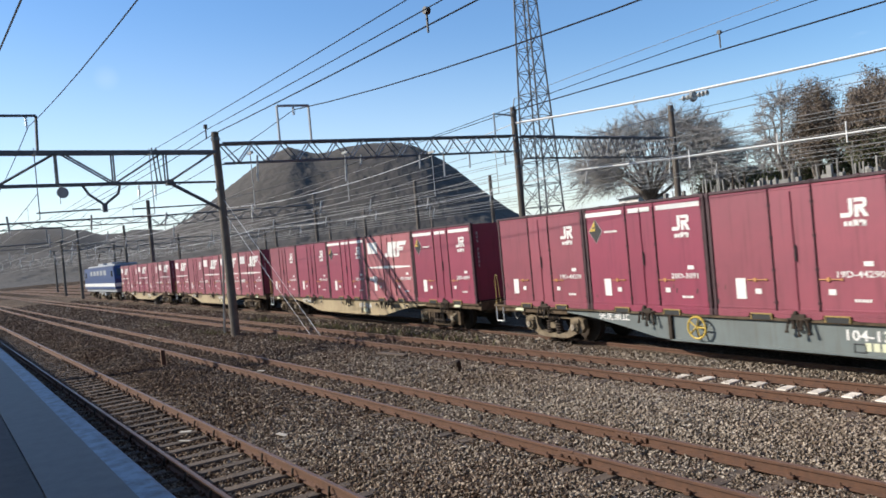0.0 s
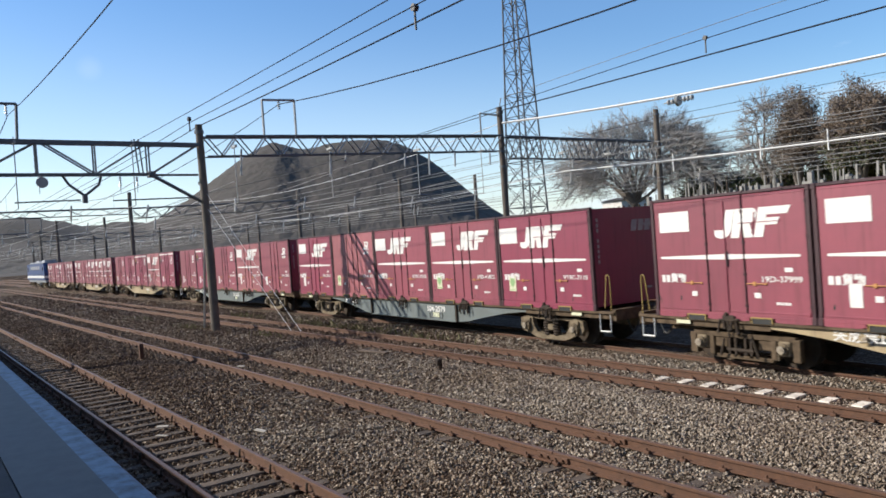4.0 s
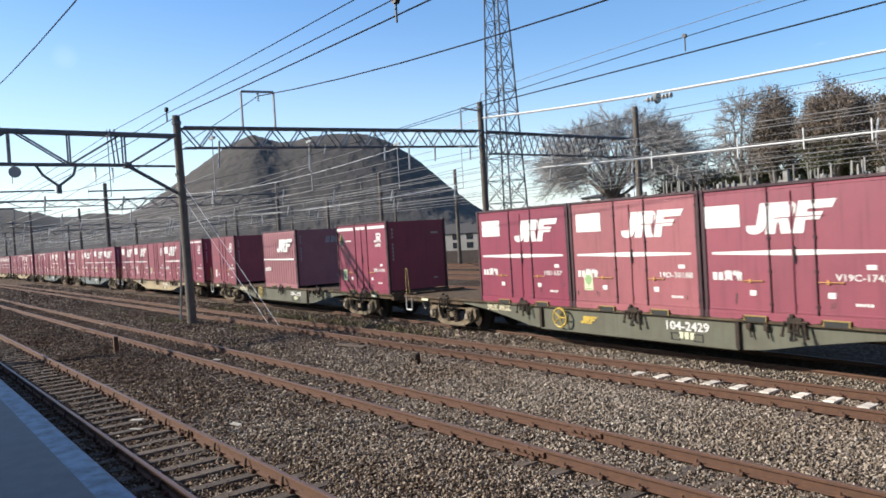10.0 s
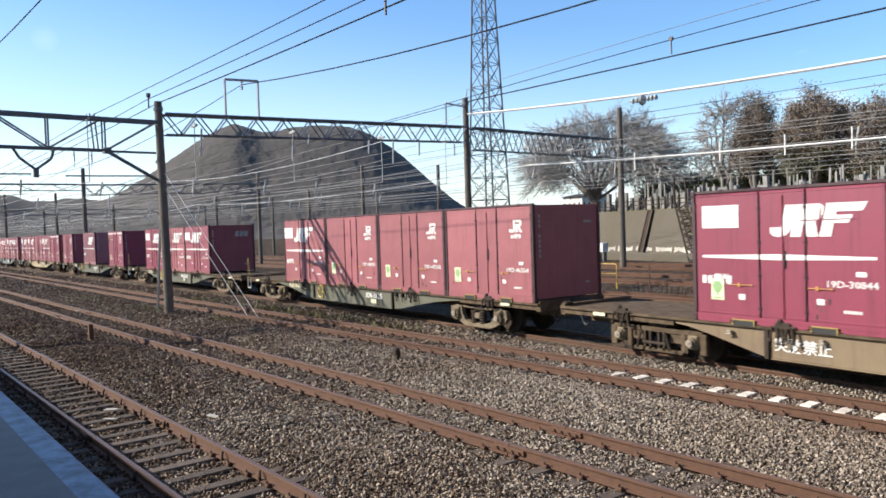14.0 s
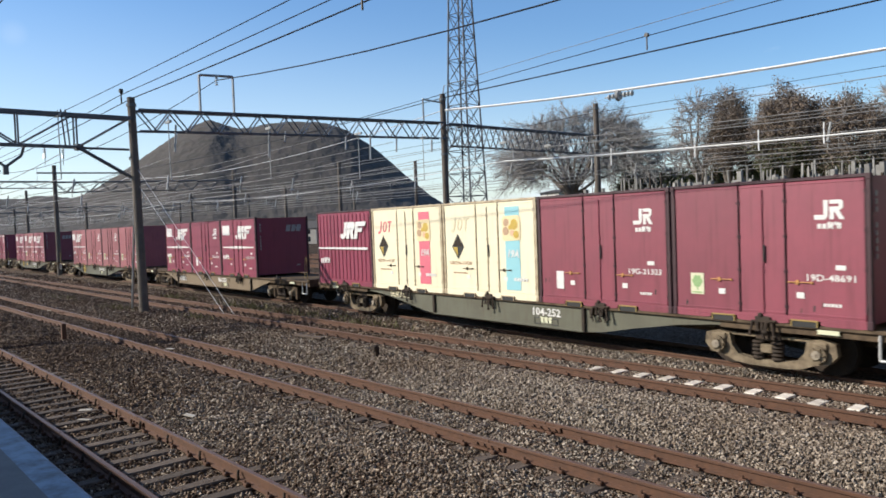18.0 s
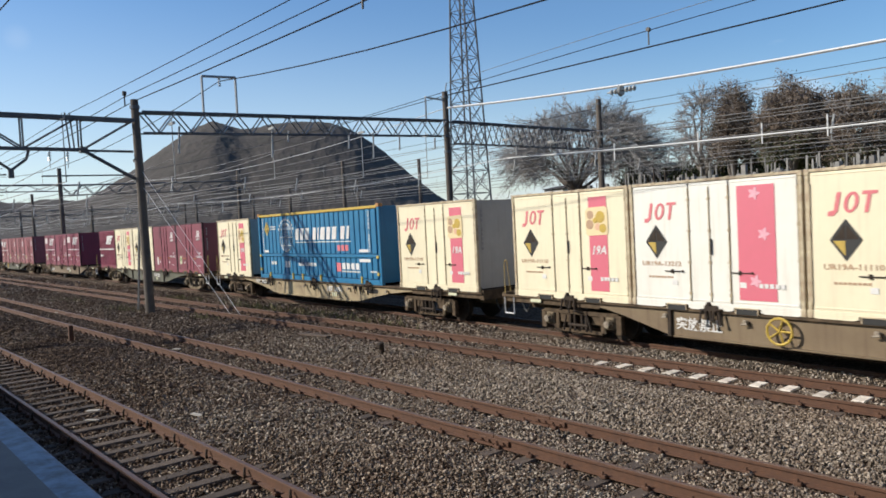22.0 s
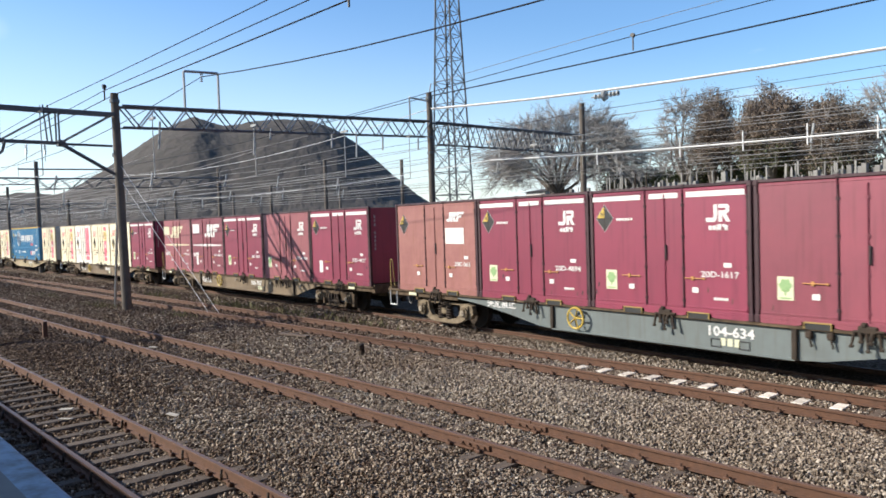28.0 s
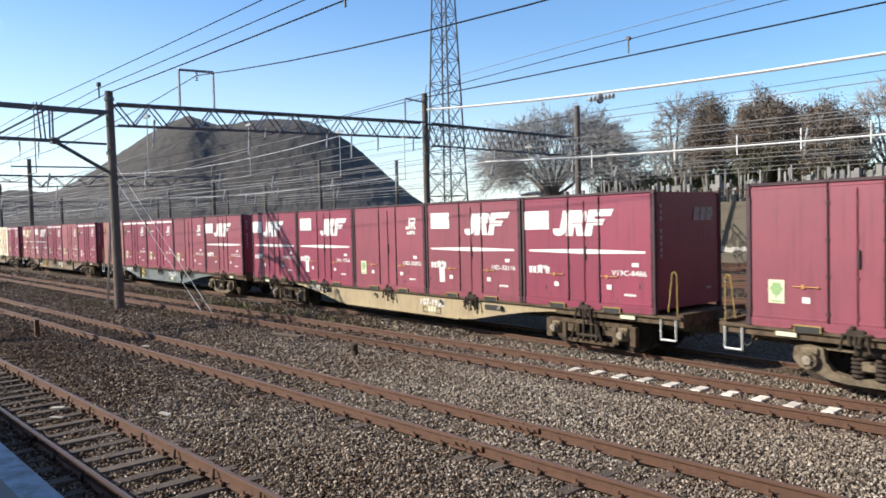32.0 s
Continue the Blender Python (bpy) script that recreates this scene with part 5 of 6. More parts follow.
def J(n="19D-37999", b=RED, c=None):
    return ("wide", n, b, c)


C_ = ("cream", "UR19A-11110", CREAM, None)
CB = ("cream", "UR19A-10428", CREAM, "blue")
CF = ("cream", "UR19A-13212", CREAM_WHITE, "flower")
R_ = ("ribbed", "", PALE_RED, None)
R2 = ("ribbed", "", MAG, None)
P_ = ("pale", "20C-361", RUSTY, None)
# wagons from the front; each with its paint, number and what stands on its five places
TRAIN = [
    (W_OCHRE, "107-211", [J(), M(), J("19D-22811", MAG), M(), J()]),
    (W_OCHRE, "107-1903", [J(), M(), J(), J("19D-30112", FADE), J()]),
    (W_OCHRE, "107-1166", [M(), M("19D-41176", MAG), S_(), J("19D-21907", FADE, "plain"), S_()]),
    (W_BLUE, "104-1357", [M("19D-44279"), S_("20D-3091"), M("19D-44290"), J("19D-37999", FADE, "plain"), M("19G-22368")]),
    (W_BLUE, "104-2579", [J("19D-27041", MAG, "plain"), M("19D-41291", FADE, "tree"), J("V19C-3973"), J("19D-41822", RED, "tree"), J("V19C-7115", MAG, "tree")]),
    (W_OCHRE, "107-1426", [J(), J("19D-41007", RED, "plain"), M("19G-1153", RED, "tree"), J("V19C-7908"), S_("20D-1578", MAG, "tree")]),
    (W_GREEN, "104-1395", [M("20D-15780", RED, "plain"), None, R_, None, S_("20D-5184", MAG, "tree")]),
    (W_GREEN, "104-2429", [None, J("19D-557", MAG), J("19D-30188", FADE, "tree"), J("V19C-1743"), None]),
    (W_GREEN, "104-1625", [None, J("V19C-943", FADE), M("19D-48695", FADE, "tree"), M("19D-49242", FADE, "tree"), M("19D-46554", FADE, "tree")]),
    (W_BROWN, "106-320", [None, J("19D-30844", MAG, "tree"), M("19G-21244", MAG, "plain"), J("19D-47311", MAG), None]),
    (W_GREEN, "104-252", [R2, C_, CB, M("19G-21323", RED, "plain"), M("19D-48691", RED, "tree")]),
    (W_OCHRE, "107-1481", [C_, "long", None, None, C_]),
    (W_BROWN, "106-862", [C_, CF, C_, C_, S_("20D-582", MAG, "tree")]),
    (W_BROWN, "106-767", [J("V19C-76", FADE), J("19D-34813", RED, "plain"), S_("20D-3897", MAG, "tree"), M("19D-49364", FADE, "tree"), S_("20D-4427")]),
    (W_BLUE, "104-634", [P_, S_("20D-4894", MAG, "tree"), S_("20D-1617", MAG, "tree"), M("19D-46120", RED, "tree"), J("V19C-2213")]),
    (W_OCHRE, "107-1938", [J("V19C-7291", MAG), J("19G-17556", MAG, "plain"), M("19D-35803", RED, "tree"), J("19D-32116", RED, "plain"), J("V19C-8486", MAG)]),
    (W_GREEN, "104-1120", [M("19D-40731", RED, "tree"), M("19D-44085", FADE, "tree"), None, None, None]),
]
PAINT = {"wagon_pale_ochre": "pale ochre", "wagon_blue_grey": "blue-grey", "wagon_olive_green": "olive green", "wagon_dusty_brown": "dusty brown"}
# where the middle of each wagon's load stands along the track at the start
LOADS = [-66.76, -46.86, -26.96, -7.06, 12.39, 32.75, 52.65, 72.55, 92.45, 111.89, 131.83, 152.2, 172.13, 192.02, 211.97, 231.37, 251.78]
for i, (paint, num, load) in enumerate(TRAIN):
    s0 = LOADS[i]
    w = wagon(paint, num, "flat %s container wagon with a deep side girder" % PAINT[paint.name], i not in (4, 9, 10, 15))
    MOVERS.append((w, s0, 0.0, 0.0))
    for k, c in enumerate(load):
        if c is None:
            continue
        if c == "long":
            MOVERS.append((long_container(), s0, -0.05, DECK))
            continue
        kind, numb, body, card = c
        MOVERS.append((container(kind, numb, body, None if card in ("blue", "flower") else card, blue=card == "blue", flower=card == "flower", exposed=k == 4 or load[k + 1] is None), s0, (k - 2) * SLOT, DECK))


def locomotive():
    t = thing("electric_locomotive", "blue and white electric freight locomotive with grey roof gear", "locomotive")
    prof = [(-8.9, 1.2), (8.9, 1.2), (8.95, 2.2), (8.55, 3.5), (-8.55, 3.5), (-8.95, 2.2)]
    part("body", Mesh().prism(prof, -1.4, 1.4).data("body", LOCO_BLUE), t)
    part("white_band", Mesh().box(0, -1.405, 1.62, 17.8, 0.03, 0.34).box(8.955, 0, 1.62, 0.03, 2.7, 0.34).data("white_band", WHITE), t, "white waist band")
    part("underframe", Mesh().box(0, 0, 1.05, 17.4, 2.5, 0.35, bevel=0.03).box(0, 0, 0.7, 4.0, 2.2, 0.5, bevel=0.03).data("underframe", LOCO_GREY), t)
    part("roof", Mesh().box(0, 0, 3.6, 15.5, 2.2, 0.24, bevel=0.06).box(-2, 0, 3.8, 3, 1.4, 0.25, bevel=0.04).box(3, 0, 3.8, 2.4, 1.4, 0.25, bevel=0.04).data("roof", LOCO_GREY), t)
    for x in (-7.7, 7.7):
        part("cab_window", Mesh().box(0, 0, 0, 0.75, 0.03, 0.6, bevel=0.01).data("cab_window", GLASS), t, at=pose(x, -1.41, 2.75))
    for s in (-1, 1):
        part("windscreen", Mesh().box(0, 0, 0, 0.03, 2.2, 0.75).data("windscreen", GLASS), t, at=pose(s * 8.77, 0, 2.88, 0, s * -17, 0))
    for x in (-4, -2, 0, 2, 4):
        part("side_grille", cached("grille", lambda: Mesh().box(0, 0, 0, 1.3, 0.03, 0.5).data("side_grille", LOCO_GREY)), t, at=pose(x, -1.41, 2.9))
    fr, ab, sp, wh, ax, bo = cached("bogie", bogie_meshes)
    for bx in (-6.2, 0, 6.2):
        b = part("bogie", bo, t, at=pose(bx, 0, 0.1))
        part("side_frame", fr, b, at=pose(0, -1.05, 0))
        for x in (-1.1, 1.1):
            part("axle_box", ab, b, at=pose(x, -1.1, 0.43))
            for s in (-1, 1):
                part("wheel", wh, b, at=pose(x, s * 0.56, 0.34))
    for x in (-6.2, 6.2):
        part("pantograph", Mesh().line([(0.6, 0, 0), (-0.9, 0, 0.7), (0.3, 0, 1.45)], 0.04, 5).tube((0.3, -0.9, 1.47), (0.3, 0.9, 1.47), 0.03, 5).box(0, 0, 0, 1.4, 1.1, 0.08).data("pantograph", STEEL_DARK), t, at=pose(x, 0, 3.74))
    return t


MOVERS.append((locomotive(), -87.18, 0.0, 0.0))

# ---- overhead line ----
GX = -29.33


def pole(x, y, z0, z1, r, label, material=CONC_POLE, bands=True, lean=0.0):
    t = thing("line_pole", label, "pole", pose(x, y, 0), group="poles of the overhead line")
    part("shaft", Mesh().tube((lean, 0, z0), (0, 0, z1), r, 14, 0, r * 0.8).data("shaft", material), t)
    if bands:
        for z in (z1 - 0.35, z1 - 2.4, z1 - 3.2):
            part("band", Mesh().tube((0, 0, z), (0, 0, z + 0.12), r * 1.02, 14).data("band", GALV), t)
    return t


def truss(y0, y1, za, zb, depth, bays, x, label, r=0.03, light=True):
    """A lattice beam across the tracks, rising from za to zb, with zigzag bars in two planes."""
    t = thing("gantry_beam", label, "gantry", pose(x, 0, 0), group="gantry beams")
    zt = lambda y: za + (zb - za) * (y - y0) / (y1 - y0)
    for nm, o, th in (("upper_chord", 0.0, 0.055), ("lower_chord", -depth, 0.028)):
        g = Mesh()
        for dx in (-0.22, 0.22):
            g.tube((dx, y0, za + o), (dx, y1, zb + o), th, 4)
        part(nm, g.data(nm, GALV), t)
    step = (y1 - y0) / bays
    for i in range(bays):
        a, b = y0 + i * step, y0 + (i + 1) * step
        m_ = (a + b) / 2
        for dx in (-0.22, 0.22):
            part("lattice_bar", Mesh().tube((dx, a, zt(a)), (dx, m_, zt(m_) - depth), r, 5).data("lattice_bar", GALV), t)
            part("lattice_bar", Mesh().tube((dx, m_, zt(m_) - depth), (dx, b, zt(b)), r, 5).data("lattice_bar", GALV_LIGHT if light else GALV), t)
        part("cross_bar", Mesh().tube((-0.22, m_, zt(m_) - depth), (0.22, m_, zt(m_) - depth), 0.025, 4).data("cross_bar", GALV), t)
    return t


def insulator(g, p, n=3, r=0.07, slot=0):
    for k in range(n):
        g.tube((p[0], p[1], p[2] + k * 0.09), (p[0], p[1], p[2] + k * 0.09 + 0.05), r, 8, slot, r * 0.6)


pole(GX, 9.8, -0.4, 8.15, 0.18, "weathered brown concrete pole carrying the gantry", lean=0.28)
pole(GX, 25.75, -0.4, 9.65, 0.19, "tall concrete pole carrying the gantry")
pole(GX, 38.8, -0.4, 10.15, 0.21, "tall concrete pole beside the yard tracks")
pole(GX, -2.4, -0.4, 8.0, 0.2, "concrete pole behind the platform")

# the near beam has wide bays with upright posts
near_beam = thing("gantry_beam", "grey steel gantry beam with wide bays over the near tracks", "gantry", pose(GX, 0, 0), group="gantry beams")
for nm, z_, th in (("upper_chord", 7.33, 0.064), ("lower_chord", 6.17, 0.04)):
    part(nm, Mesh().box(-0.2, 3.65, z_, 0.09, 12.1, th * 2).box(0.2, 3.65, z_, 0.09, 12.1 if th > 0.05 else 8.4, th * 2).data(nm, GALV), near_beam)
for ya, za, yb, zb in ((3.95, 7.3, 3.95, 6.2), (5.85, 7.3, 5.85, 6.2), (7.75, 7.3, 7.75, 6.2), (4.2, 7.28, 5.8, 6.2), (5.9, 6.2, 7.6, 7.28), (7.85, 6.2, 9.6, 7.28), (2.0, 7.3, 2.0, 6.2), (2.1, 6.2, 3.9, 7.28), (0.1, 7.3, 0.1, 6.2), (0.2, 7.28, 1.9, 6.2)):
    for dx in (-0.2, 0.2):
        part("lattice_bar", Mesh().tube((dx, ya, za), (dx, yb, zb), 0.033, 4).data("lattice_bar", GALV), near_beam)
part("knee_brace", Mesh().tube((0, 7.85, 6.15), (0, 9.7, 5.07), 0.07, 6).box(0, 7.85, 6.17, 0.3, 0.25, 0.22).data("knee_brace", GALV), near_beam)
part("drop_arm", Mesh().line([(0, 4.75, 6.15), (0, 4.95, 5.8), (0, 5.45, 5.4), (0, 5.95, 5.8), (0, 6.05, 6.15)], 0.05, 5).box(0, 5.45, 5.3, 0.16, 0.16, 0.34).data("drop_arm", GALV), near_beam)
part("loudspeaker", Mesh().tube((0, 4.05, 5.87), (0.32, 4.05, 5.87), 0.07, 12, 0, 0.2).tube((0, 4.05, 5.87), (0, 4.05, 6.2), 0.03).data("loudspeaker", PORCELAIN), near_beam, "round grey loudspeaker")
for y_, z_ in ((7.4, 7.4), (7.55, 7.4)):
    part("wire_post", Mesh().tube((0, y_, 6.2), (0, y_ - 0.1, z_ + 0.12), 0.03, 5).data("wire_post", GALV), near_beam)
g = Mesh()
for y_ in (7.3, 4.0, 6.7):
    insulator(g, (0, y_, 5.75), 4, 0.06)
    g.tube((0, y_, 5.5), (0, y_, 6.2), 0.012, 4)
part("insulator_string", g.data("insulator_string", PORCELAIN), near_beam)
part("pull_off_arm", Mesh().tube((0, 6.4, 5.2), (0, 9.3, 5.25), 0.028, 5).tube((0, 3.2, 5.2), (0, 5.3, 5.25), 0.028, 5).data("pull_off_arm", GALV), near_beam)

part("feeder_hoop", Mesh().line([(0, 2.0, 7.4), (0, 2.0, 8.62), (0, 3.47, 8.66), (0, 3.42, 7.4)], 0.05, 6).data("feeder_hoop", GALV), near_beam, "square hoop carrying a feeder wire")
g = Mesh()
insulator(g, (0, 3.15, 8.3), 4, 0.055)
part("insulator", g.tube((0, 3.15, 8.2), (0, 3.15, 8.66), 0.015, 4).data("insulator", PORCELAIN), near_beam)

beam_mid = truss(10.0, 25.6, 7.67, 8.12, 0.8, 12, GX, "grey steel lattice gantry beam over the freight tracks")
beam_far = truss(26.0, 38.6, 8.1, 8.08, 1.15, 13, GX, "grey steel lattice gantry beam over the yard tracks", light=False)
part("feeder_hoop", Mesh().line([(0, 12.55, 7.75), (0, 12.55, 9.3), (0, 14.02, 9.37), (0, 14.02, 7.8)], 0.055, 6).data("feeder_hoop", GALV_LIGHT), beam_mid, "square hoop carrying a feeder wire")
g = Mesh()
insulator(g, (0, 13.3, 8.95), 4)
part("insulator", g.data("insulator", PORCELAIN), beam_mid)
part("feeder_bracket", Mesh().line([(0, 25.75, 9.2), (0, 24.4, 9.28), (0, 24.4, 8.1)], 0.05, 5).data("feeder_bracket", GALV_LIGHT), beam_mid)
for y_, l_ in ((11.5, 1.1), (15.6, 1.2), (16.4, 0.5), (19.6, 0.7), (21.0, 1.1), (22.6, 0.7), (24.9, 0.6)):
    part("insulator_rod", Mesh().tube((0.0, y_, 7.2), (0.15, y_ - 0.15, 7.2 - l_), 0.045, 6).data("insulator_rod", PORCELAIN), beam_mid, "white insulator rod")
for y_ in (28, 31, 34.5):
    part("insulator_rod", Mesh().tube((0.0, y_, 7.0), (0.1, y_ - 0.1, 6.3), 0.045, 6).data("insulator_rod", PORCELAIN), beam_far)
guys = thing("guy_wires", "pair of pale guy wires running down to the ballast", "guy wire")
part("wire", Mesh().tube((GX, 9.8, 5.0), (-24.6, 11.1, -0.15), 0.011, 4).data("wire", WIRE_LIGHT), guys)
part("wire", Mesh().tube((GX, 9.8, 5.6), (-24.0, 11.2, -0.15), 0.011, 4).data("wire", WIRE_LIGHT), guys)
part("strut", Mesh().tube((GX, 9.8, 5.0), (GX - 1.4, 9.9, -0.1), 0.05, 5).data("strut", GALV_LIGHT), guys)


def wire(y, z0, x2, z2, r, material, label="overhead wire of the railway", left=3, shift=0.0, right=1):
    """A wire at y from the gantry, where it hangs at z0, through the height z2 at x2, and on to the supports on both sides."""
    t = thing("overhead_wire", label, "wire", group="overhead wires")
    u = (x2 - GX) / 50
    sag = (z0 - z2) / (4 * u * (1 - u))
    for k in range(-left, right):
        a = GX + 50 * k
        sg = sag if k == 0 else max(0.3, min(abs(sag), 1.2))
        pts = [(a + 50 * i / 14, y + (shift * (a + 50 * i / 14 - GX)), z0 - 4 * sg * (i / 14) * (1 - i / 14)) for i in range(15)]
        part("span", tube_line(pts, r if k == 0 else min(r, 0.02)).data("span", material), t)
    return t


def tube_line(pts, r, n=4):
    """One unbroken thin tube through the points."""
    g = Mesh()
    vs = []
    for p in pts:
        vs += [(p[0], p[1] + r * math.cos(a), p[2] + r * math.sin(a)) for a in [i * 6.2832 / n for i in range(n)]]
    fs = [(i * n + j, i * n + (j + 1) % n, (i + 1) * n + (j + 1) % n, (i + 1) * n + j) for i in range(len(pts) - 1) for j in range(n)]
    return g.add(vs, fs)


def catenary(y, zc, zm, sag, first, last, rails_=True):
    """Contact wire, messenger and droppers over one track, span by span."""
    t = thing("overhead_contact_line", "contact wire hung from a messenger wire by droppers", "contact line", group="overhead contact lines")
    for k in range(first, last):
        a = GX + 50 * k
        msg = [(a + 50 * i / 14, y, zm - 4 * sag * (i / 14) * (1 - i / 14)) for i in range(15)]
        part("contact_wire", tube_line([(a, y, zc), (a + 50, y, zc)], 0.016).data("contact_wire", WIRE_MID), t)
        part("messenger_wire", tube_line(msg, 0.014).data("messenger_wire", WIRE_MID), t)
        if k == last - 1 or k == 0:
            part("hanger", Mesh().tube((GX, y, zc), (GX, y, 7.5), 0.02, 5).box(GX, y, 7.3, 0.52, 0.08, 0.1).data("hanger", PORCELAIN), t)
        if k > -4:
            for q in (0.0, 0.34, 0.68):
                xa = a + 50 * q
                part("insulator_rod", cached_mesh("yardrod", lambda: Mesh().tube((0, 0, 0), (0.12, -0.1, 0.75), 0.05, 6).tube((0, 0, -0.25), (0, 0, 0), 0.02, 5).tube((-0.45, 0, -0.02), (0.4, 0, 0.02), 0.02, 5).data("insulator_rod", PORCELAIN)), t, at=pose(xa + (y * 7.3) % 5, y, zc + 0.28, 0, 0, (y * 57) % 180))
        if k > -3:
            for i in range(1, 14, 2):
                part("dropper", Mesh().tube((msg[i][0], y, zc), msg[i], 0.008, 3).data("dropper", WIRE_MID), t)
    return t


for cy in (3.3, 7.2, 11.2):
    catenary(cy, 5.0, 5.9, 0.6, -4, 0)
catenary(15.6, 5.1, 6.2, 0.7, -4, 0)
for cy in (20.3, 24.3):
    catenary(cy, 5.15, 6.2, 0.65, -4, 0)
for cy, zc in ((30.2, 5.2), (34.0, 5.3), (39.0, 5.4), (42.5, 5.4)):
    catenary(cy, zc, zc + 1.15, 0.6, -4, 1)
for cy in (18.3, 22.4, 27.0, 32.0, 36.5):
    wire(cy, 7.0, -10, 6.8, 0.013, WIRE_MID, left=4, right=1 if cy > 30 else 0)
wire(1.05, 7.5, -8.0, 7.48, 0.018, WIRE, left=1, shift=0.031)
wire(3.2, 8.25, -14.0, 7.48, 0.016, WIRE)
wire(7.5, 7.52, -11.6, 7.39, 0.013, WIRE)
wire(9.4, 8.2, -13.3, 8.08, 0.016, WIRE)
wire(9.8, 8.1, -12.2, 7.9, 0.022, WIRE)
wire(13.3, 9.15, -10.5, 7.85, 0.022, WIRE)
upper = wire(25.9, 10.1, -11.1, 10.6, 0.012, WIRE_MID, left=0)
part("support_pin", Mesh().tube((GX, 25.75, 9.5), (GX, 25.9, 10.12), 0.03, 5).data("support_pin", GALV), upper)
wire(25.75, 9.65, -11.1, 10.1, 0.018, WIRE)
wire(25.75, 9.45, -9.6, 9.33, 0.03, WIRE)
feeder = wire(25.75, 8.8, -9.8, 7.8, 0.055, WIRE_LIGHT, "bright thick overhead feeder wire with a disc insulator")
g = Mesh().tube((-18.35, 25.75, 7.87), (-18.25, 25.75, 7.87), 0.24, 16, 0, 0.2)
for dx in (-0.5, -0.3, 0.25, 0.42, 0.6):
    g.tube((-18.3 + dx, 25.75, 7.87), (-18.24 + dx, 25.75, 7.87), 0.11, 8)
part("disc_insulator", g.tube((-19.0, 25.75, 7.87), (-17.6, 25.75, 7.87), 0.03, 5).data("disc_insulator", PORCELAIN), feeder, "grey disc insulator")
contact = wire(30.2, 6.25, -11.5, 5.7, 0.04, WIRE_LIGHT, "bright overhead conductor with short posts")
for x_ in (-22, -17.5, -14.6, -12, -9.5):
    part("post", Mesh().tube((x_, 30.2, 5.4), (x_, 30.2, 6.25), 0.035, 5).data("post", WIRE_LIGHT), contact)
wire(38.8, 9.1, -14.8, 9.03, 0.022, WIRE_MID)
wire(38.8, 9.6, -18, 9.5, 0.014, WIRE)
wire(34.0, 7.6, -13, 7.2, 0.022, WIRE_MID)
wire(34.0, 7.2, -13, 6.9, 0.022, WIRE_MID)
hangers = thing("wire_spacers", "dark insulators tying two overhead wires together", "insulator")
for x_, y_, za, zb in ((-16.9, 25.75, 9.65, 10.1), (-13.55, 9.6, 7.85, 8.2), (-29.5, 9.5, 8.1, 8.45)):
    part("spacer", Mesh().tube((x_, y_, za - 0.2), (x_, y_, zb), 0.03, 5).tube((x_, y_ - 0.06, zb - 0.05), (x_, y_ + 0.06, zb - 0.05), 0.09, 8).data("spacer", BLACK), hangers)

# poles and gantries farther down the yard
for x_, y_, z_ in ((-64.2, 15.3, 8.6), (-65.3, 30.9, 8.6), (-54.8, 35.8, 8.6), (-52.2, 42.3, 8.6), (-79.2, 53.9, 8.6), (-98.4, 20.3, 8.6), (-102, 15.5, 8.6), (-122, 16.3, 8.6), (-64.2, 1.0, 8.0), (-100.0, 1.0, 8.0), (-72, 40.0, 7.6), (-88, 36.0, 7.6), (-95, 47.0, 7.8), (-110, 30.0, 7.6), (-112, 44, 7.6), (-135, 26, 8), (-140, 38, 8), (-160, 20, 8)):
    pole(x_, y_, -0.3, z_, 0.19, "far concrete pole in the railway yard", bands=False)
truss(1.0, 15.3, 7.2, 7.3, 0.5, 6, -64.2, "far grey gantry beam over the near tracks", 0.018, light=False)
truss(15.4, 30.9, 7.3, 7.6, 0.8, 9, -64.8, "far grey gantry beam over the yard", light=False)
far_beam = truss(1.0, 15.5, 7.0, 7.2, 0.5, 6, -101.0, "distant grey gantry beam", 0.02, light=False)
part("feeder_hoop", Mesh().line([(0, 12.0, 7.2), (0, 12.0, 8.9), (0, 13.7, 8.9), (0, 13.7, 7.2)], 0.07, 5).data("feeder_hoop", GALV), far_beam)
truss(16.3, 38, 7.2, 7.3, 0.8, 9, -137.0, "distant grey gantry beam over the yard", light=False)
for x_, y0_, y1_ in ((-54.0, 35.8, 42.3), (-88, 36.0, 47.0), (-110, 15, 44)):
    truss(y0_, y1_, 7.0, 7.0, 0.7, 6, x_, "far grey gantry beam in the yard", light=False)

# ---- lattice mast ----


def lattice_mast(x, y, z0, z1, w0, w1, n, turn):
    t = thing("lattice_tower", "tall grey steel lattice radio tower", "tower", pose(x, y, 0, 0, 0, turn))
    wd = lambda z: w0 + (w1 - w0) * (z - z0) / (z1 - z0)
    cs = [(-1, -1), (1, -1), (1, 1), (-1, 1)]
    for c in cs:
        part("leg", Mesh().tube((c[0] * w0 / 2, c[1] * w0 / 2, z0), (c[0] * w1 / 2, c[1] * w1 / 2, z1), 0.084, 6).data("leg", GALV), t)
    for i in range(n):
        za, zb = z0 + (z1 - z0) * i / n, z0 + (z1 - z0) * (i + 1) / n
        a, b = wd(za) / 2, wd(zb) / 2
        for j in range(4):
            p, q = cs[j], cs[(j + 1) % 4]
            part("brace", Mesh().tube((p[0] * a, p[1] * a, za), (q[0] * b, q[1] * b, zb), 0.038, 4).data("brace", GALV), t)
            part("brace", Mesh().tube((q[0] * a, q[1] * a, za), (p[0] * b, p[1] * b, zb), 0.038, 4).data("brace", GALV), t)
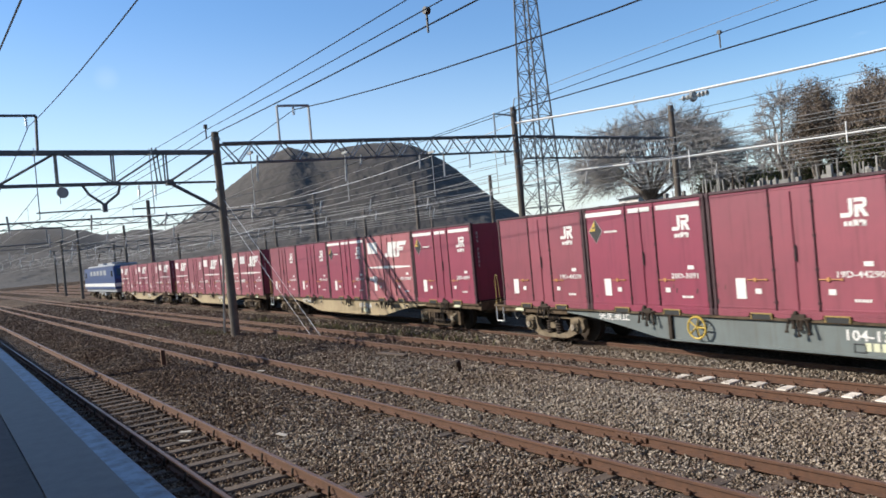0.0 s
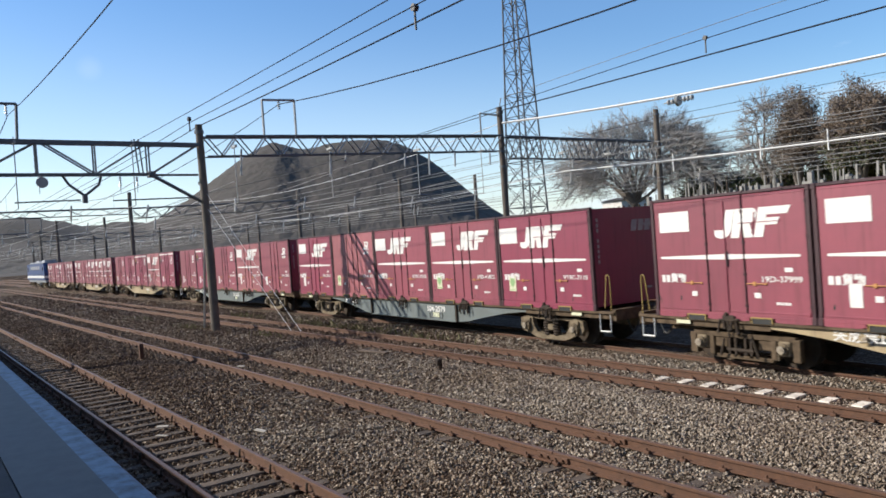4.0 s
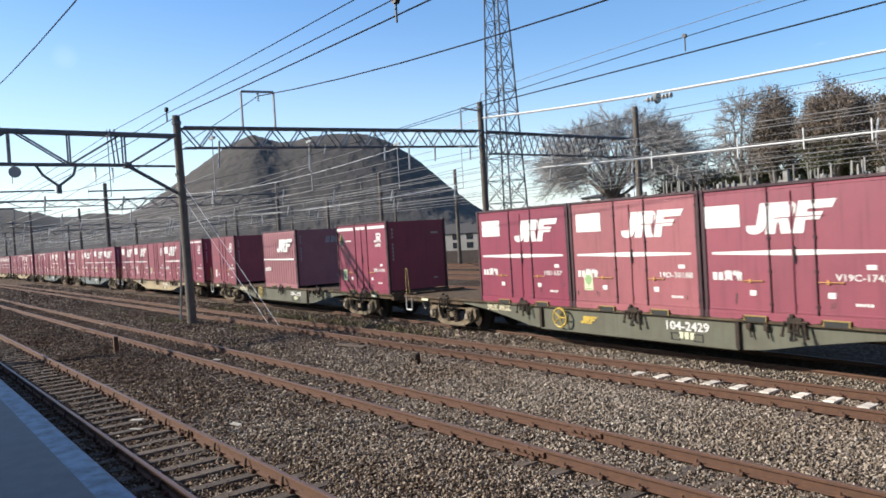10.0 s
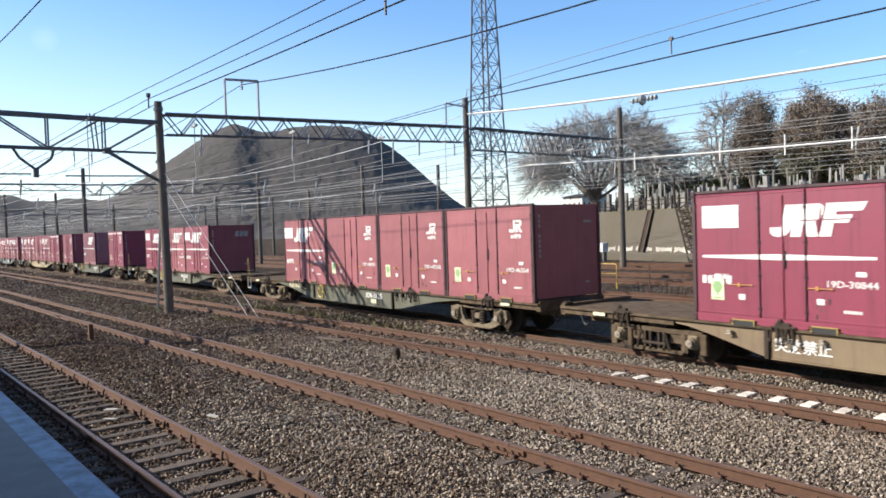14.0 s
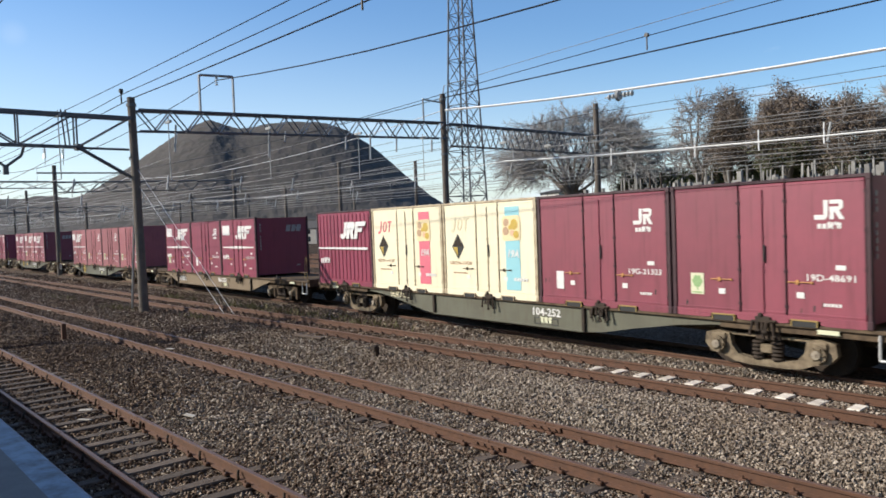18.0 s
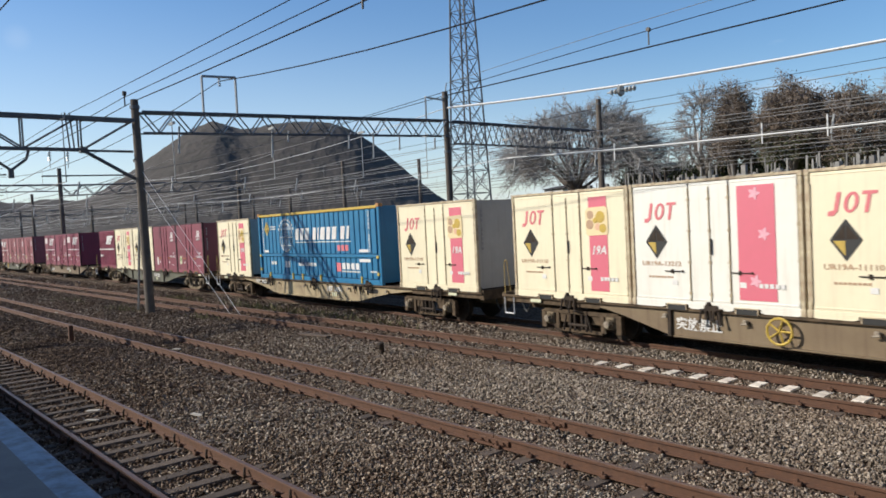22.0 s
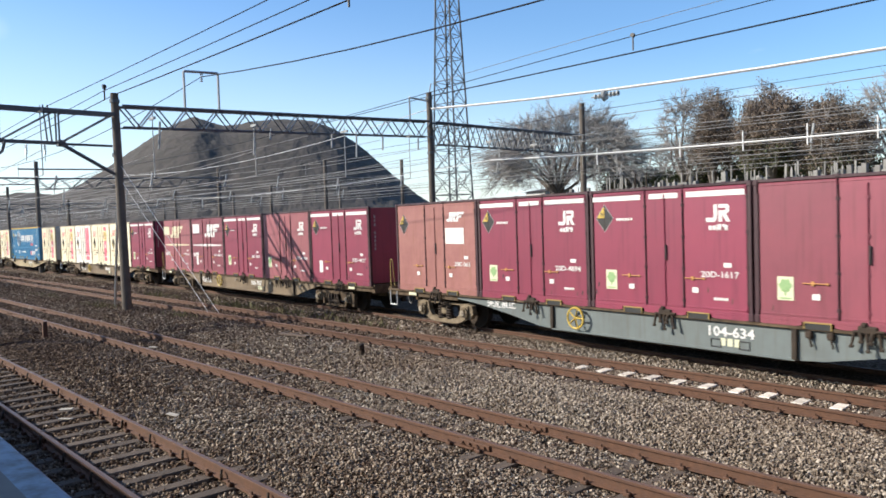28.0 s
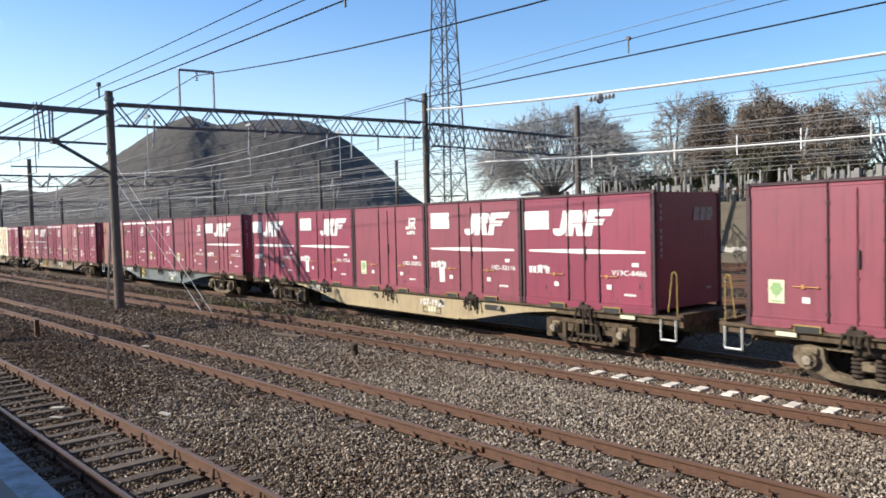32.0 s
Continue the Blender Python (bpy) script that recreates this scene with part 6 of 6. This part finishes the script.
            part("ring_bar", Mesh().tube((p[0] * a, p[1] * a, za), (q[0] * a, q[1] * a, za), 0.038, 4).data("ring_bar", GALV), t)
    return t


lattice_mast(-50.4, 46.9, -0.93, 36.6, 3.0, 0.72, 18, 12)

# ---- hills ----


def ridge(az, parts):
    """The rise of a skyline, in degrees, towards the bearing az (degrees to the left of the y axis)."""
    best = 0.0
    for mid, top, w_l, w_r, p in parts:
        d = az - mid
        best += (top * math.exp(-(abs(d) / (w_l if d > 0 else w_r)) ** p)) ** 6
    return best ** (1 / 6)


def hill(name, label, parts, a0, a1, na, r0, r1, nr, crest, rough, material):
    vs = []
    for i in range(nr + 1):
        r = r0 + (r1 - r0) * i / nr
        u = (r - r0) / (crest - r0) if r < crest else 1 - 0.7 * (r - crest) / (r1 - crest)
        for j in range(na + 1):
            az = a0 + (a1 - a0) * j / na
            x, y = -r * math.sin(radians(az)), r * math.cos(radians(az))
            h = crest * math.tan(radians(ridge(az, parts))) * (u * u * (3 - 2 * u))
            n_ = rough * (noise.fractal((x / rough / 9, y / rough / 9, 0), 1.0, 2.0, 4) * 1.2 + 0.6 * abs(noise.noise((x / rough / 1.6, y / rough / 1.6, 3))))
            vs.append((x, y, h + n_ * min(1, h / (rough * 5)) - rough * 0.4))
    fs = [(i * (na + 1) + j, i * (na + 1) + j + 1, (i + 1) * (na + 1) + j + 1, (i + 1) * (na + 1) + j) for i in range(nr) for j in range(na)]
    me = bpy.data.meshes.new(name)
    me.from_pydata(vs, [], fs)
    me.materials.append(material)
    me.polygons.foreach_set("use_smooth", [True] * len(me.polygons))
    return thing(name, label, "hill", data=me, kind="structure")


hill("hill", "rounded wooded hill in brown winter colours", [(66.2, 8.1, 8.7, 4.8, 1.65), (84, 2.0, 14, 14, 4), (59.8, 8.2, 10.0, 9.2, 2.6), (74, 2.6, 9, 9, 2)], 44, 88, 420, 420, 900, 110, 690, 1.0, WOODS)
hill("far_hills", "low wooded ridge on the horizon", [(83, 3.5, 9, 4.5, 2.5), (93, 3.0, 14, 8, 4), (77.5, 2.9, 6, 6, 4), (50, 1.2, 30, 9, 4), (30, 1.4, 15, 20, 4)], 10, 115, 260, 1500, 2600, 20, 2000, 9, FAR_WOODS)

# ---- cemetery terrace ----
WX0, WY0, WX1, WY1 = -48.0, 51.3, 20.0, 35.5
WANG = math.degrees(math.atan2(WY1 - WY0, WX1 - WX0))
WLEN = math.hypot(WX1 - WX0, WY1 - WY0)
TZ = 3.75
wall_m = pose(WX0, WY0, 0, 0, 0, WANG)
retaining = thing("retaining_wall", "sloping stained concrete retaining wall below the cemetery", "wall", wall_m, kind="structure")
g = Mesh()
g.add([(0, 0, -0.4), (WLEN, 0, -0.4), (WLEN, 1.0, TZ), (1.9, 1.0, TZ), (0, 12, -0.4), (WLEN, 40, -0.4), (WLEN, 40, TZ), (1.9, 12, TZ)], [(0, 1, 2, 3), (3, 2, 6, 7), (0, 3, 7, 4), (1, 5, 6, 2)])
part("slope", g.data("slope", WALL_CONC), retaining)
part("plinth", Mesh().box(WLEN / 2 + 0.6, -0.12, 0.1, WLEN, 0.45, 0.7, bevel=0.06).data("plinth", WALL_CONC), retaining)
random.seed(9)
for i in range(16):
    u_ = 7 + i * 2.2 + random.uniform(-0.3, 0.3)
    w_ = random.uniform(1.7, 2.4)
    n_ = 9
    up = [(u_ + w_ * (k / n_ - 0.5), random.uniform(0.78, 0.95)) for k in range(n_ + 1)]
    lo = [(u_ + w_ * (k / n_ - 0.5), random.uniform(0.45, 0.65)) for k in range(n_, -1, -1)]
    m_ = Mesh()
    pts_ = [(x, 0.245 * (z + 0.4) - 0.012, z) for x, z in up + lo]
    m_.add(pts_, [tuple(range(len(pts_)))])
    part("worn_patch", m_.data("worn_patch", WALL_PALE), retaining, "pale worn strip of concrete")
drain_out = ((13.15, -0.14, -0.2), (13.8, -0.14, -0.2), (14.15, 0.86, TZ), (13.5, 0.86, TZ))
part("drain", Mesh().add([*drain_out, *((x, y + 0.16, z) for x, y, z in drain_out)], [(0, 1, 2, 3), (0, 3, 7, 4), (1, 5, 6, 2), (2, 6, 7, 3)]).data("drain", STEEL_DARK), retaining, "dark drain running up the wall")
for o in (0.0, 0.52):
    part("drain_kerb", Mesh().add([(13.15 + o, -0.2, -0.2), (13.28 + o, -0.2, -0.2), (13.63 + o, 0.8, TZ), (13.5 + o, 0.8, TZ), (13.15 + o, 0.0, -0.2), (13.28 + o, 0.0, -0.2), (13.63 + o, 0.95, TZ), (13.5 + o, 0.95, TZ)], [(0, 1, 2, 3), (0, 3, 7, 4), (1, 5, 6, 2), (2, 6, 7, 3)]).data("drain_kerb", TIE), retaining)
# three stacked dark boxes low on the wall
part("junction_box", Mesh().box(21.6, -0.05, 0.75, 0.5, 0.4, 0.5, bevel=0.03).box(21.6, -0.02, 0.2, 0.7, 0.3, 0.7, bevel=0.03).box(21.6, -0.02, 1.15, 0.3, 0.25, 0.3, bevel=0.03).data("junction_box", STEEL_DARK), retaining, "dark stepped box shape on the wall")
terrace = thing("terrace", "dry grassy cemetery terrace behind the wall", "ground", wall_m, kind="structure",
                data=Mesh().box(WLEN / 2 + 3, 21.5, TZ - 0.05, WLEN, 40, 0.2).data("terrace", GRASS))
# leaning steel stair against the wall
stair = thing("steel_stair", "dark steel lattice stair against the retaining wall", "stairs", wall_m)
for o in (0.0, 1.15):
    part("stringer", Mesh().tube((19.1 + o, -0.4, -0.1), (16.6 + o, 0.75, TZ + 0.3), 0.075, 5).data("stringer", STEEL_DARK), stair)
    part("post", Mesh().tube((16.6 + o, 0.75, TZ + 0.2), (16.6 + o, 0.75, TZ + 2.3), 0.07, 5).data("post", STEEL_DARK), stair)
for i in range(9):
    u_, v_ = i / 9, (i + 1) / 9
    k_ = 1.15 if i % 2 else 0.0
    at_ = lambda q, o: (19.1 - 2.5 * q + o, -0.4 + 1.15 * q, -0.1 + (TZ + 0.4) * q)
    part("tread", Mesh().tube(at_(u_, 0), at_(u_, 1.15), 0.06, 5).data("tread", STEEL_DARK), stair)
    part("diagonal", Mesh().tube(at_(u_, k_), at_(v_, 1.15 - k_), 0.055, 5).data("diagonal", STEEL_DARK), stair)
cabinet = thing("trackside_cabinet", "small white trackside cabinet on legs", "cabinet", pose(-35.6, 44.6, 0, 0, 0, WANG))
part("box", Mesh().box(0, 0, 1.0, 0.75, 0.5, 0.7, bevel=0.02).data("box", HOUSE_WHITE), cabinet)
for x_ in (-0.3, 0.3):
    part("leg", Mesh().box(x_, 0, 0.25, 0.07, 0.3, 0.9).data("leg", GALV), cabinet)

guard = thing("guard_rail", "yellow steel tube guard rail in the yard", "railing", pose(-21.3, 27.0, 0))
part("hoop", Mesh().line([(-0.5, 0, -0.2), (-0.5, 0, 0.92), (-0.44, 0, 0.99), (0.44, 0, 0.99), (0.5, 0, 0.92), (0.5, 0, -0.2)], 0.026, 6).data("hoop", YELLOW), guard)
part("cross_rail", Mesh().tube((-0.5, 0, 0.55), (0.5, 0, 0.55), 0.022, 6).data("cross_rail", YELLOW), guard)
for x_, y_ in ((-17.6, 24.9), (-15.2, 27.3), (-13.2, 28.0), (-12.4, 21.9), (-10.4, 26.2)):
    stake = thing("marker_stake", "thin rusty steel stake between the yard tracks", "stake", pose(x_, y_, 0))
    part("rod", Mesh().tube((0, 0, -0.2), (0.02, 0, 1.15), 0.025, 5).box(0, 0, -0.1, 0.12, 0.12, 0.12).data("rod", RUST), stake)
random.seed(5)
stone_a = Mesh().box(0, 0, 0.12, 0.75, 0.75, 0.24, bevel=0.02).box(0, 0, 0.38, 0.52, 0.52, 0.3, bevel=0.02).box(0, 0, 0.92, 0.3, 0.3, 0.8, bevel=0.03).data("stone", TOMB)
stone_b = Mesh().box(0, 0, 0.1, 0.5, 0.5, 0.2, bevel=0.02).box(0, 0, 0.85, 0.3, 0.22, 1.4, bevel=0.02).data("stone", TOMB)
stone_c = Mesh().box(0, 0, 0.95, 0.12, 0.05, 1.9, bevel=0.01).data("stone", TOMB)
stone_d = Mesh().box(0, 0, 0.1, 0.9, 0.7, 0.2, bevel=0.02).box(0, 0, 0.62, 0.7, 0.22, 0.9, bevel=0.04).data("stone", TOMB)
for i in range(240):
    v_ = random.choice((1.9, 2.8, 3.9, 5.2, 6.5, 8.0, 10.5)) + random.uniform(-0.3, 0.3)
    u_ = random.uniform(7, 50)
    p = wall_m @ Vector((u_, v_, TZ + 0.04))
    thing("gravestone", "weathered grey stone grave marker on the terrace", "gravestone", pose(*p, random.uniform(-2, 2), random.uniform(-2, 2), WANG + random.uniform(-8, 8)) @ Matrix.Scale(random.uniform(0.85, 1.25), 4), random.choice((stone_a, stone_a, stone_b, stone_c, stone_c, stone_d)), "gravestones")
fence = thing("terrace_fence", "dark post fence along the top of the wall", "fence", wall_m)
fp = Mesh().box(0, 0, 0.45, 0.13, 0.13, 1.1, bevel=0.015).data("post", STEEL_DARK)
for i in range(66):
    part("post", fp, fence, at=pose(2.2 + i * 0.72, 1.15, TZ))
part("rail", Mesh().box(26, 1.15, TZ + 0.75, 47.5, 0.05, 0.08).data("rail", STEEL_DARK), fence)
part("rail", Mesh().box(26, 1.15, TZ + 0.4, 47.5, 0.05, 0.08).data("rail", STEEL_DARK), fence)

# ---- trees ----


def crown_tree(x, y, z, trunk_h, centre, radii, limbs, forks, twig_n, seed, label, leaves=(), leaf_n=0, leaf_size=0.16, low_green=0.0):
    """A trunk, limbs that reach through an ellipsoid crown, forks and many fine twigs; leaves where it keeps them."""
    rnd = random.Random(seed)
    t = thing("tree", label, "tree", pose(x, y, z), group="trees round the cemetery")
    c, R = Vector(centre), Vector(radii)
    wood, fine = Mesh(), Mesh()
    base = Vector((0, 0, trunk_h))
    wood.tube((0, 0, -0.2), base, 0.06 * R.z + 0.12, 8, 0, 0.04 * R.z + 0.08)

    def bend(g, p, q, r0, r1, n, k, sides):
        last = p
        for i in range(1, n + 1):
            u = i / n
            w = p.lerp(q, u) + Vector((rnd.uniform(-k, k), rnd.uniform(-k, k), rnd.uniform(-k, k) + 0.25 * k * math.sin(3.14 * u))) * (1 if i < n else 0)
            g.tube(last, w, r0 + (r1 - r0) * (u - 1 / n), sides, 0, r0 + (r1 - r0) * u, False)
            last = w
        return last

    tips, bones = [], []
    for i in range(limbs):
        a, e = 6.283 * (i + rnd.uniform(-0.4, 0.4)) / limbs, math.asin(rnd.uniform(-0.3, 0.95))
        q = c + Vector((R.x * math.cos(a) * math.cos(e), R.y * math.sin(a) * math.cos(e), R.z * math.sin(e))) * rnd.uniform(0.5, 0.68)
        p = base + Vector((0, 0, rnd.uniform(-0.35, 0.15) * trunk_h))
        mid = p.lerp(q, 0.5) + Vector((rnd.uniform(-0.5, 0.5), rnd.uniform(-0.5, 0.5), 0.14 * (q - p).length))
        r = 0.025 * R.z + 0.04
        last = p
        for k in range(1, 7):
            u = k / 6
            w = p.lerp(mid, u).lerp(mid.lerp(q, u), u) + Vector((rnd.uniform(-0.14, 0.14), rnd.uniform(-0.14, 0.14), rnd.uniform(-0.14, 0.14)))
            wood.tube(last, w, r * (1.1 - 0.8 * u), 6, 0, r * (1.0 - 0.8 * u), False)
            last = w
            if k > 1:
                bones.append(w)
    for _ in range(limbs * forks):
        a, e = rnd.uniform(0, 6.283), math.asin(rnd.uniform(-0.62, 1.0))
        k = rnd.uniform(0.6, 1.0) ** 0.6 * (1 + 0.1 * math.sin(5 * a + seed) + 0.08 * math.sin(9 * e + 2 * a))
        f = c + Vector((R.x * math.cos(a) * math.cos(e), R.y * math.sin(a) * math.cos(e), R.z * math.sin(e))) * k
        q = min(rnd.sample(bones, min(len(bones), 26)), key=lambda v: (v - f).length)
        mid = q.lerp(f, 0.5) + Vector((0, 0, 0.1 * (f - q).length))
        bend(fine, q, mid, 0.04, 0.028, 2, 0.1, 4)
        bend(fine, mid, f, 0.028, 0.014, 3, 0.12, 3)
        tips.append(f)
        for _ in range(twig_n):
            d2 = ((f - q).normalized() * 0.9 + Vector((rnd.gauss(0, 0.8), rnd.gauss(0, 0.8), rnd.gauss(0, 0.7)))).normalized()
            o = mid.lerp(f, rnd.uniform(0, 1))
            e_ = o + d2 * rnd.uniform(0.3, 0.95)
            bend(fine, o, e_, 0.015, 0.008, 2, 0.09, 3)
            tips.append(e_)
    part("trunk", wood.data("trunk", BARK), t)
    tagged(part("twig_mass", fine.data("twig_mass", TWIG), t), kind="stuff")
    if leaves:
        L = [Mesh() for _ in leaves]
        for p in tips:
            for _ in range(leaf_n):
                o = c + (p - c) * rnd.uniform(0.6, 1.02) + Vector((rnd.gauss(0, 0.22), rnd.gauss(0, 0.22), rnd.gauss(0, 0.2)))
                s = rnd.uniform(0.5, 1.0) * leaf_size
                a, b = Vector((rnd.gauss(0, 1), rnd.gauss(0, 1), rnd.gauss(0, 1))).normalized() * s, Vector((rnd.gauss(0, 1), rnd.gauss(0, 1), rnd.gauss(0, 1))).normalized() * s
                k = 1 if len(leaves) > 1 and o.z < c.z + R.z * (low_green + rnd.uniform(-0.35, 0.35)) else 0
                L[k].add([o - a, o + b * 0.6, o + a, o - b * 0.6], [(0, 1, 2, 3)])
        for g_, mt in zip(L, leaves):
            tagged(part("foliage", g_.data("foliage", mt), t), kind="stuff")
    return t


crown_tree(-47.0, 58, TZ, 1.5, (0.2, 0, 4.8), (10.6, 6.5, 5.5), 20, 60, 13, 3, "large bare winter tree with a broad grey crown")
crown_tree(-33.4, 58.5, TZ, 2.0, (0, 0, 5.2), (2.8, 2.2, 4.7), 9, 22, 10, 7, "tall bare tree with pale crooked branches")
crown_tree(-30.5, 58, TZ, 1.4, (0, 0, 5.0), (1.8, 1.8, 4.6), 9, 18, 7, 8, "tall tree with brown leaves clinging to it", (LEAF_BROWN, LEAF_GREEN), 22, 0.1, -0.75)
crown_tree(-25.2, 57, TZ, 1.5, (0, 0, 4.5), (2.9, 2.6, 4.1), 11, 20, 7, 12, "bushy brown tree with green ivy below", (LEAF_BROWN, LEAF_GREEN), 30, 0.105, -0.25)
crown_tree(-21.0, 57.5, TZ, 1.3, (0, 0, 3.8), (3.0, 2.6, 3.6), 10, 18, 6, 21, "dark brown leafy tree beside the graves", (LEAF_BROWN, LEAF_GREEN), 32, 0.105, -0.5)
crown_tree(-37.0, 62, TZ, 1.2, (0, 0, 3.2), (4.4, 3.6, 2.9), 9, 20, 8, 31, "pale bare winter tree behind the graves")
crown_tree(-28.3, 62, TZ, 1.4, (0, 0, 3.6), (3.6, 3.4, 3.4), 9, 20, 8, 36, "pale bare winter tree between the brown trees")
crown_tree(-18.0, 61.5, TZ, 1.5, (0, 0, 4.8), (3.8, 3.2, 4.6), 10, 24, 9, 41, "bare winter tree with pale twigs")
for x_, h_, w_, sd in ((-40.8, 1.7, 2.6, 51), (-36.8, 1.4, 2.6, 52), (-33.0, 1.3, 2.6, 53), (-29.0, 1.5, 2.6, 54), (-25.4, 1.4, 2.4, 57), (-21.6, 1.5, 2.6, 55), (-17.0, 1.3, 2.6, 56), (-12.5, 1.2, 2.8, 58)):
    crown_tree(x_, 60.5, TZ, 0.6, (0, 0, h_), (w_, 1.5, h_ * 1.0), 8, 14, 5, sd, "low dark evergreen shrub among the graves", (LEAF_GREEN, LEAF_BROWN), 16, 0.15, 0.1)

# ---- buildings beyond the yard ----


def house(x, y, w, d, h, turn, wall, roof_m, label, floors=2, roof_h=1.2):
    t = thing("house", label, "house", pose(x, y, 0, 0, 0, turn))
    part("wall", Mesh().box(0, 0, h / 2 - 0.3, w, d, h).data("wall", wall), t)
    part("roof", Mesh().add([(-w / 2 - 0.3, -d / 2 - 0.3, h - 0.3), (w / 2 + 0.3, -d / 2 - 0.3, h - 0.3), (w / 2 + 0.3, d / 2 + 0.3, h - 0.3), (-w / 2 - 0.3, d / 2 + 0.3, h - 0.3), (-w / 2, 0, h + roof_h), (w / 2, 0, h + roof_h)], [(0, 1, 5, 4), (2, 3, 4, 5), (0, 4, 3), (1, 2, 5), (0, 3, 2, 1)]).data("roof", roof_m), t)
    for f_ in range(floors):
        for k in range(max(1, int(w / 3))):
            part("window", cached_mesh("housewin", lambda: Mesh().box(0, 0, 0, 1.3, 0.08, 1.0, bevel=0.01).data("window", GLASS)), t, at=pose(-w / 2 + 1.5 + k * 3, -d / 2 - 0.03, h * (f_ + 0.55) / floors - 0.2))
    return t


house(-55.5, 67, 2.8, 5, 6.2, 0, HOUSE_WHITE, ROOF_DARK, "white house wall rising behind the terrace", 1, 0.1)
house(-84, 86, 12, 7, 3.4, 20, HOUSE_GREY, ROOF_DARK, "pale house with a dark tiled roof across the yard")
house(-70, 92, 14, 7, 3.4, 25, HOUSE_GREY, ROOF_DARK, "grey house with a dark tiled roof across the yard")
house(-100, 84, 11, 7, 3.0, 15, HOUSE_GREY, ROOF_DARK, "pale low house across the yard")
house(-118, 92, 14, 7, 3.4, 15, HOUSE_GREY, ROOF_DARK, "grey house with a dark roof across the yard")
house(-135, 80, 13, 7, 3.2, 10, HOUSE_GREY, ROOF_DARK, "pale house beyond the sidings")
screen = thing("site_screen", "white sheet-metal screen across the yard", "fence", pose(-60, 60.7, 0, 0, 0, -13))
for i in range(5):
    part("panel", cached_mesh("scr", lambda: Mesh().box(0, 0, 1.4, 1.86, 0.06, 2.9, bevel=0.02).data("panel", HOUSE_WHITE)), screen, at=pose(-4 + i * 1.9, 0, 0))
part("post", Mesh().box(2.75, -0.1, 1.4, 0.1, 0.1, 2.9).data("post", GALV), screen)
dozer = thing("covered_machine", "small machine under a yellow cover beside the tracks", "machine", pose(-45.6, 49.0, 0, 0, 0, -10))
part("cover", Mesh().add([(-1.2, -0.8, 0.6), (1.2, -0.8, 0.6), (1.2, 0.8, 0.6), (-1.2, 0.8, 0.6), (-0.8, -0.7, 1.3), (0.7, -0.7, 1.35), (0.7, 0.7, 1.35), (-0.8, 0.7, 1.3)], [(0, 1, 5, 4), (1, 2, 6, 5), (2, 3, 7, 6), (3, 0, 4, 7), (4, 5, 6, 7)]).data("cover", YELLOW), dozer, "yellow cover")
part("base", Mesh().box(0, 0, 0.2, 2.3, 1.5, 0.85, bevel=0.05).data("base", WAGON_DIRT_SHADE), dozer)

# ---- small things by the tracks ----
stub_a = thing("marker_stub", "short dark steel post standing in the ballast", "marker", pose(-13.7, 9.7, 0))
part("post", Mesh().box(0, 0, 0.0, 0.1, 0.1, 0.34, bevel=0.01).box(0.0, -0.03, 0.1, 0.16, 0.14, 0.12, bevel=0.02).data("post", STEEL_DARK), stub_a)
stub_b = thing("marker_stub", "short rusty steel post beside the near track", "marker", pose(-23.5, 5.6, 0))
part("post", Mesh().box(0, 0, 0.1, 0.12, 0.12, 0.55, bevel=0.01).data("post", RUST), stub_b)
for x_, y_ in ((-33.5, 7.5), (-31.0, 6.6), (-19.0, 7.0), (-28.5, 11.2), (-36, 11.3), (-12.9, 3.3), (-13.6, 3.5), (-11.8, 4.6)):
    scrap = thing("white_scrap", "small pale flat scrap lying in the ballast", "scrap", pose(x_, y_, -0.09, random.uniform(-8, 8), random.uniform(-8, 8), random.uniform(0, 90)))
    part("piece", Mesh().box(0, 0, 0, 0.22, 0.09, 0.02, bevel=0.006).data("piece", WALL_PALE), scrap)
cable = thing("ground_cable", "dark plank lying across the ballast", "plank", pose(-17.5, 10.2, -0.05, 0, 0, 8))
part("board", Mesh().box(0, 0, 0, 1.2, 0.16, 0.05, bevel=0.01).data("board", TIE), cable)

rw = random.Random(17)
weeds = Mesh()
for cx_, cy_, n_, w_ in ((-26.5, 12.9, 260, 1.4), (-22.0, 13.0, 240, 1.6), (-18.2, 12.9, 120, 1.0), (-31.5, 9.6, 120, 0.8), (-34.0, 12.8, 160, 1.5), (-25.0, 10.2, 70, 0.6), (-39.0, 9.4, 120, 1.4)):
    for _ in range(n_):
        x_, y_ = cx_ + rw.gauss(0, w_), cy_ + rw.gauss(0, 0.22)
        h_, a_ = rw.uniform(0.1, 0.3), rw.uniform(0, 6.283)
        lx, ly = rw.gauss(0, 0.09), rw.gauss(0, 0.09)
        c_, d_ = 0.012 * math.cos(a_), 0.012 * math.sin(a_)
        weeds.add([(x_ - c_, y_ - d_, -0.17), (x_ + c_, y_ + d_, -0.17), (x_ + lx * 0.5 + c_ * 0.6, y_ + ly * 0.5 + d_ * 0.6, -0.17 + h_ * 0.7), (x_ + lx, y_ + ly, -0.17 + h_)], [(0, 1, 2, 3)])
thing("dry_weeds", "dry brown weeds growing in the ballast", "weeds", data=weeds.data("dry_weeds", GRASS), kind="stuff")


def motions():
    for ob, s0, dx, z0 in MOVERS:
        walk(ob, [(t, ride(s0 + s, 0.0) @ pose(dx, 0, z0)) for t, s in RUN])


motions()
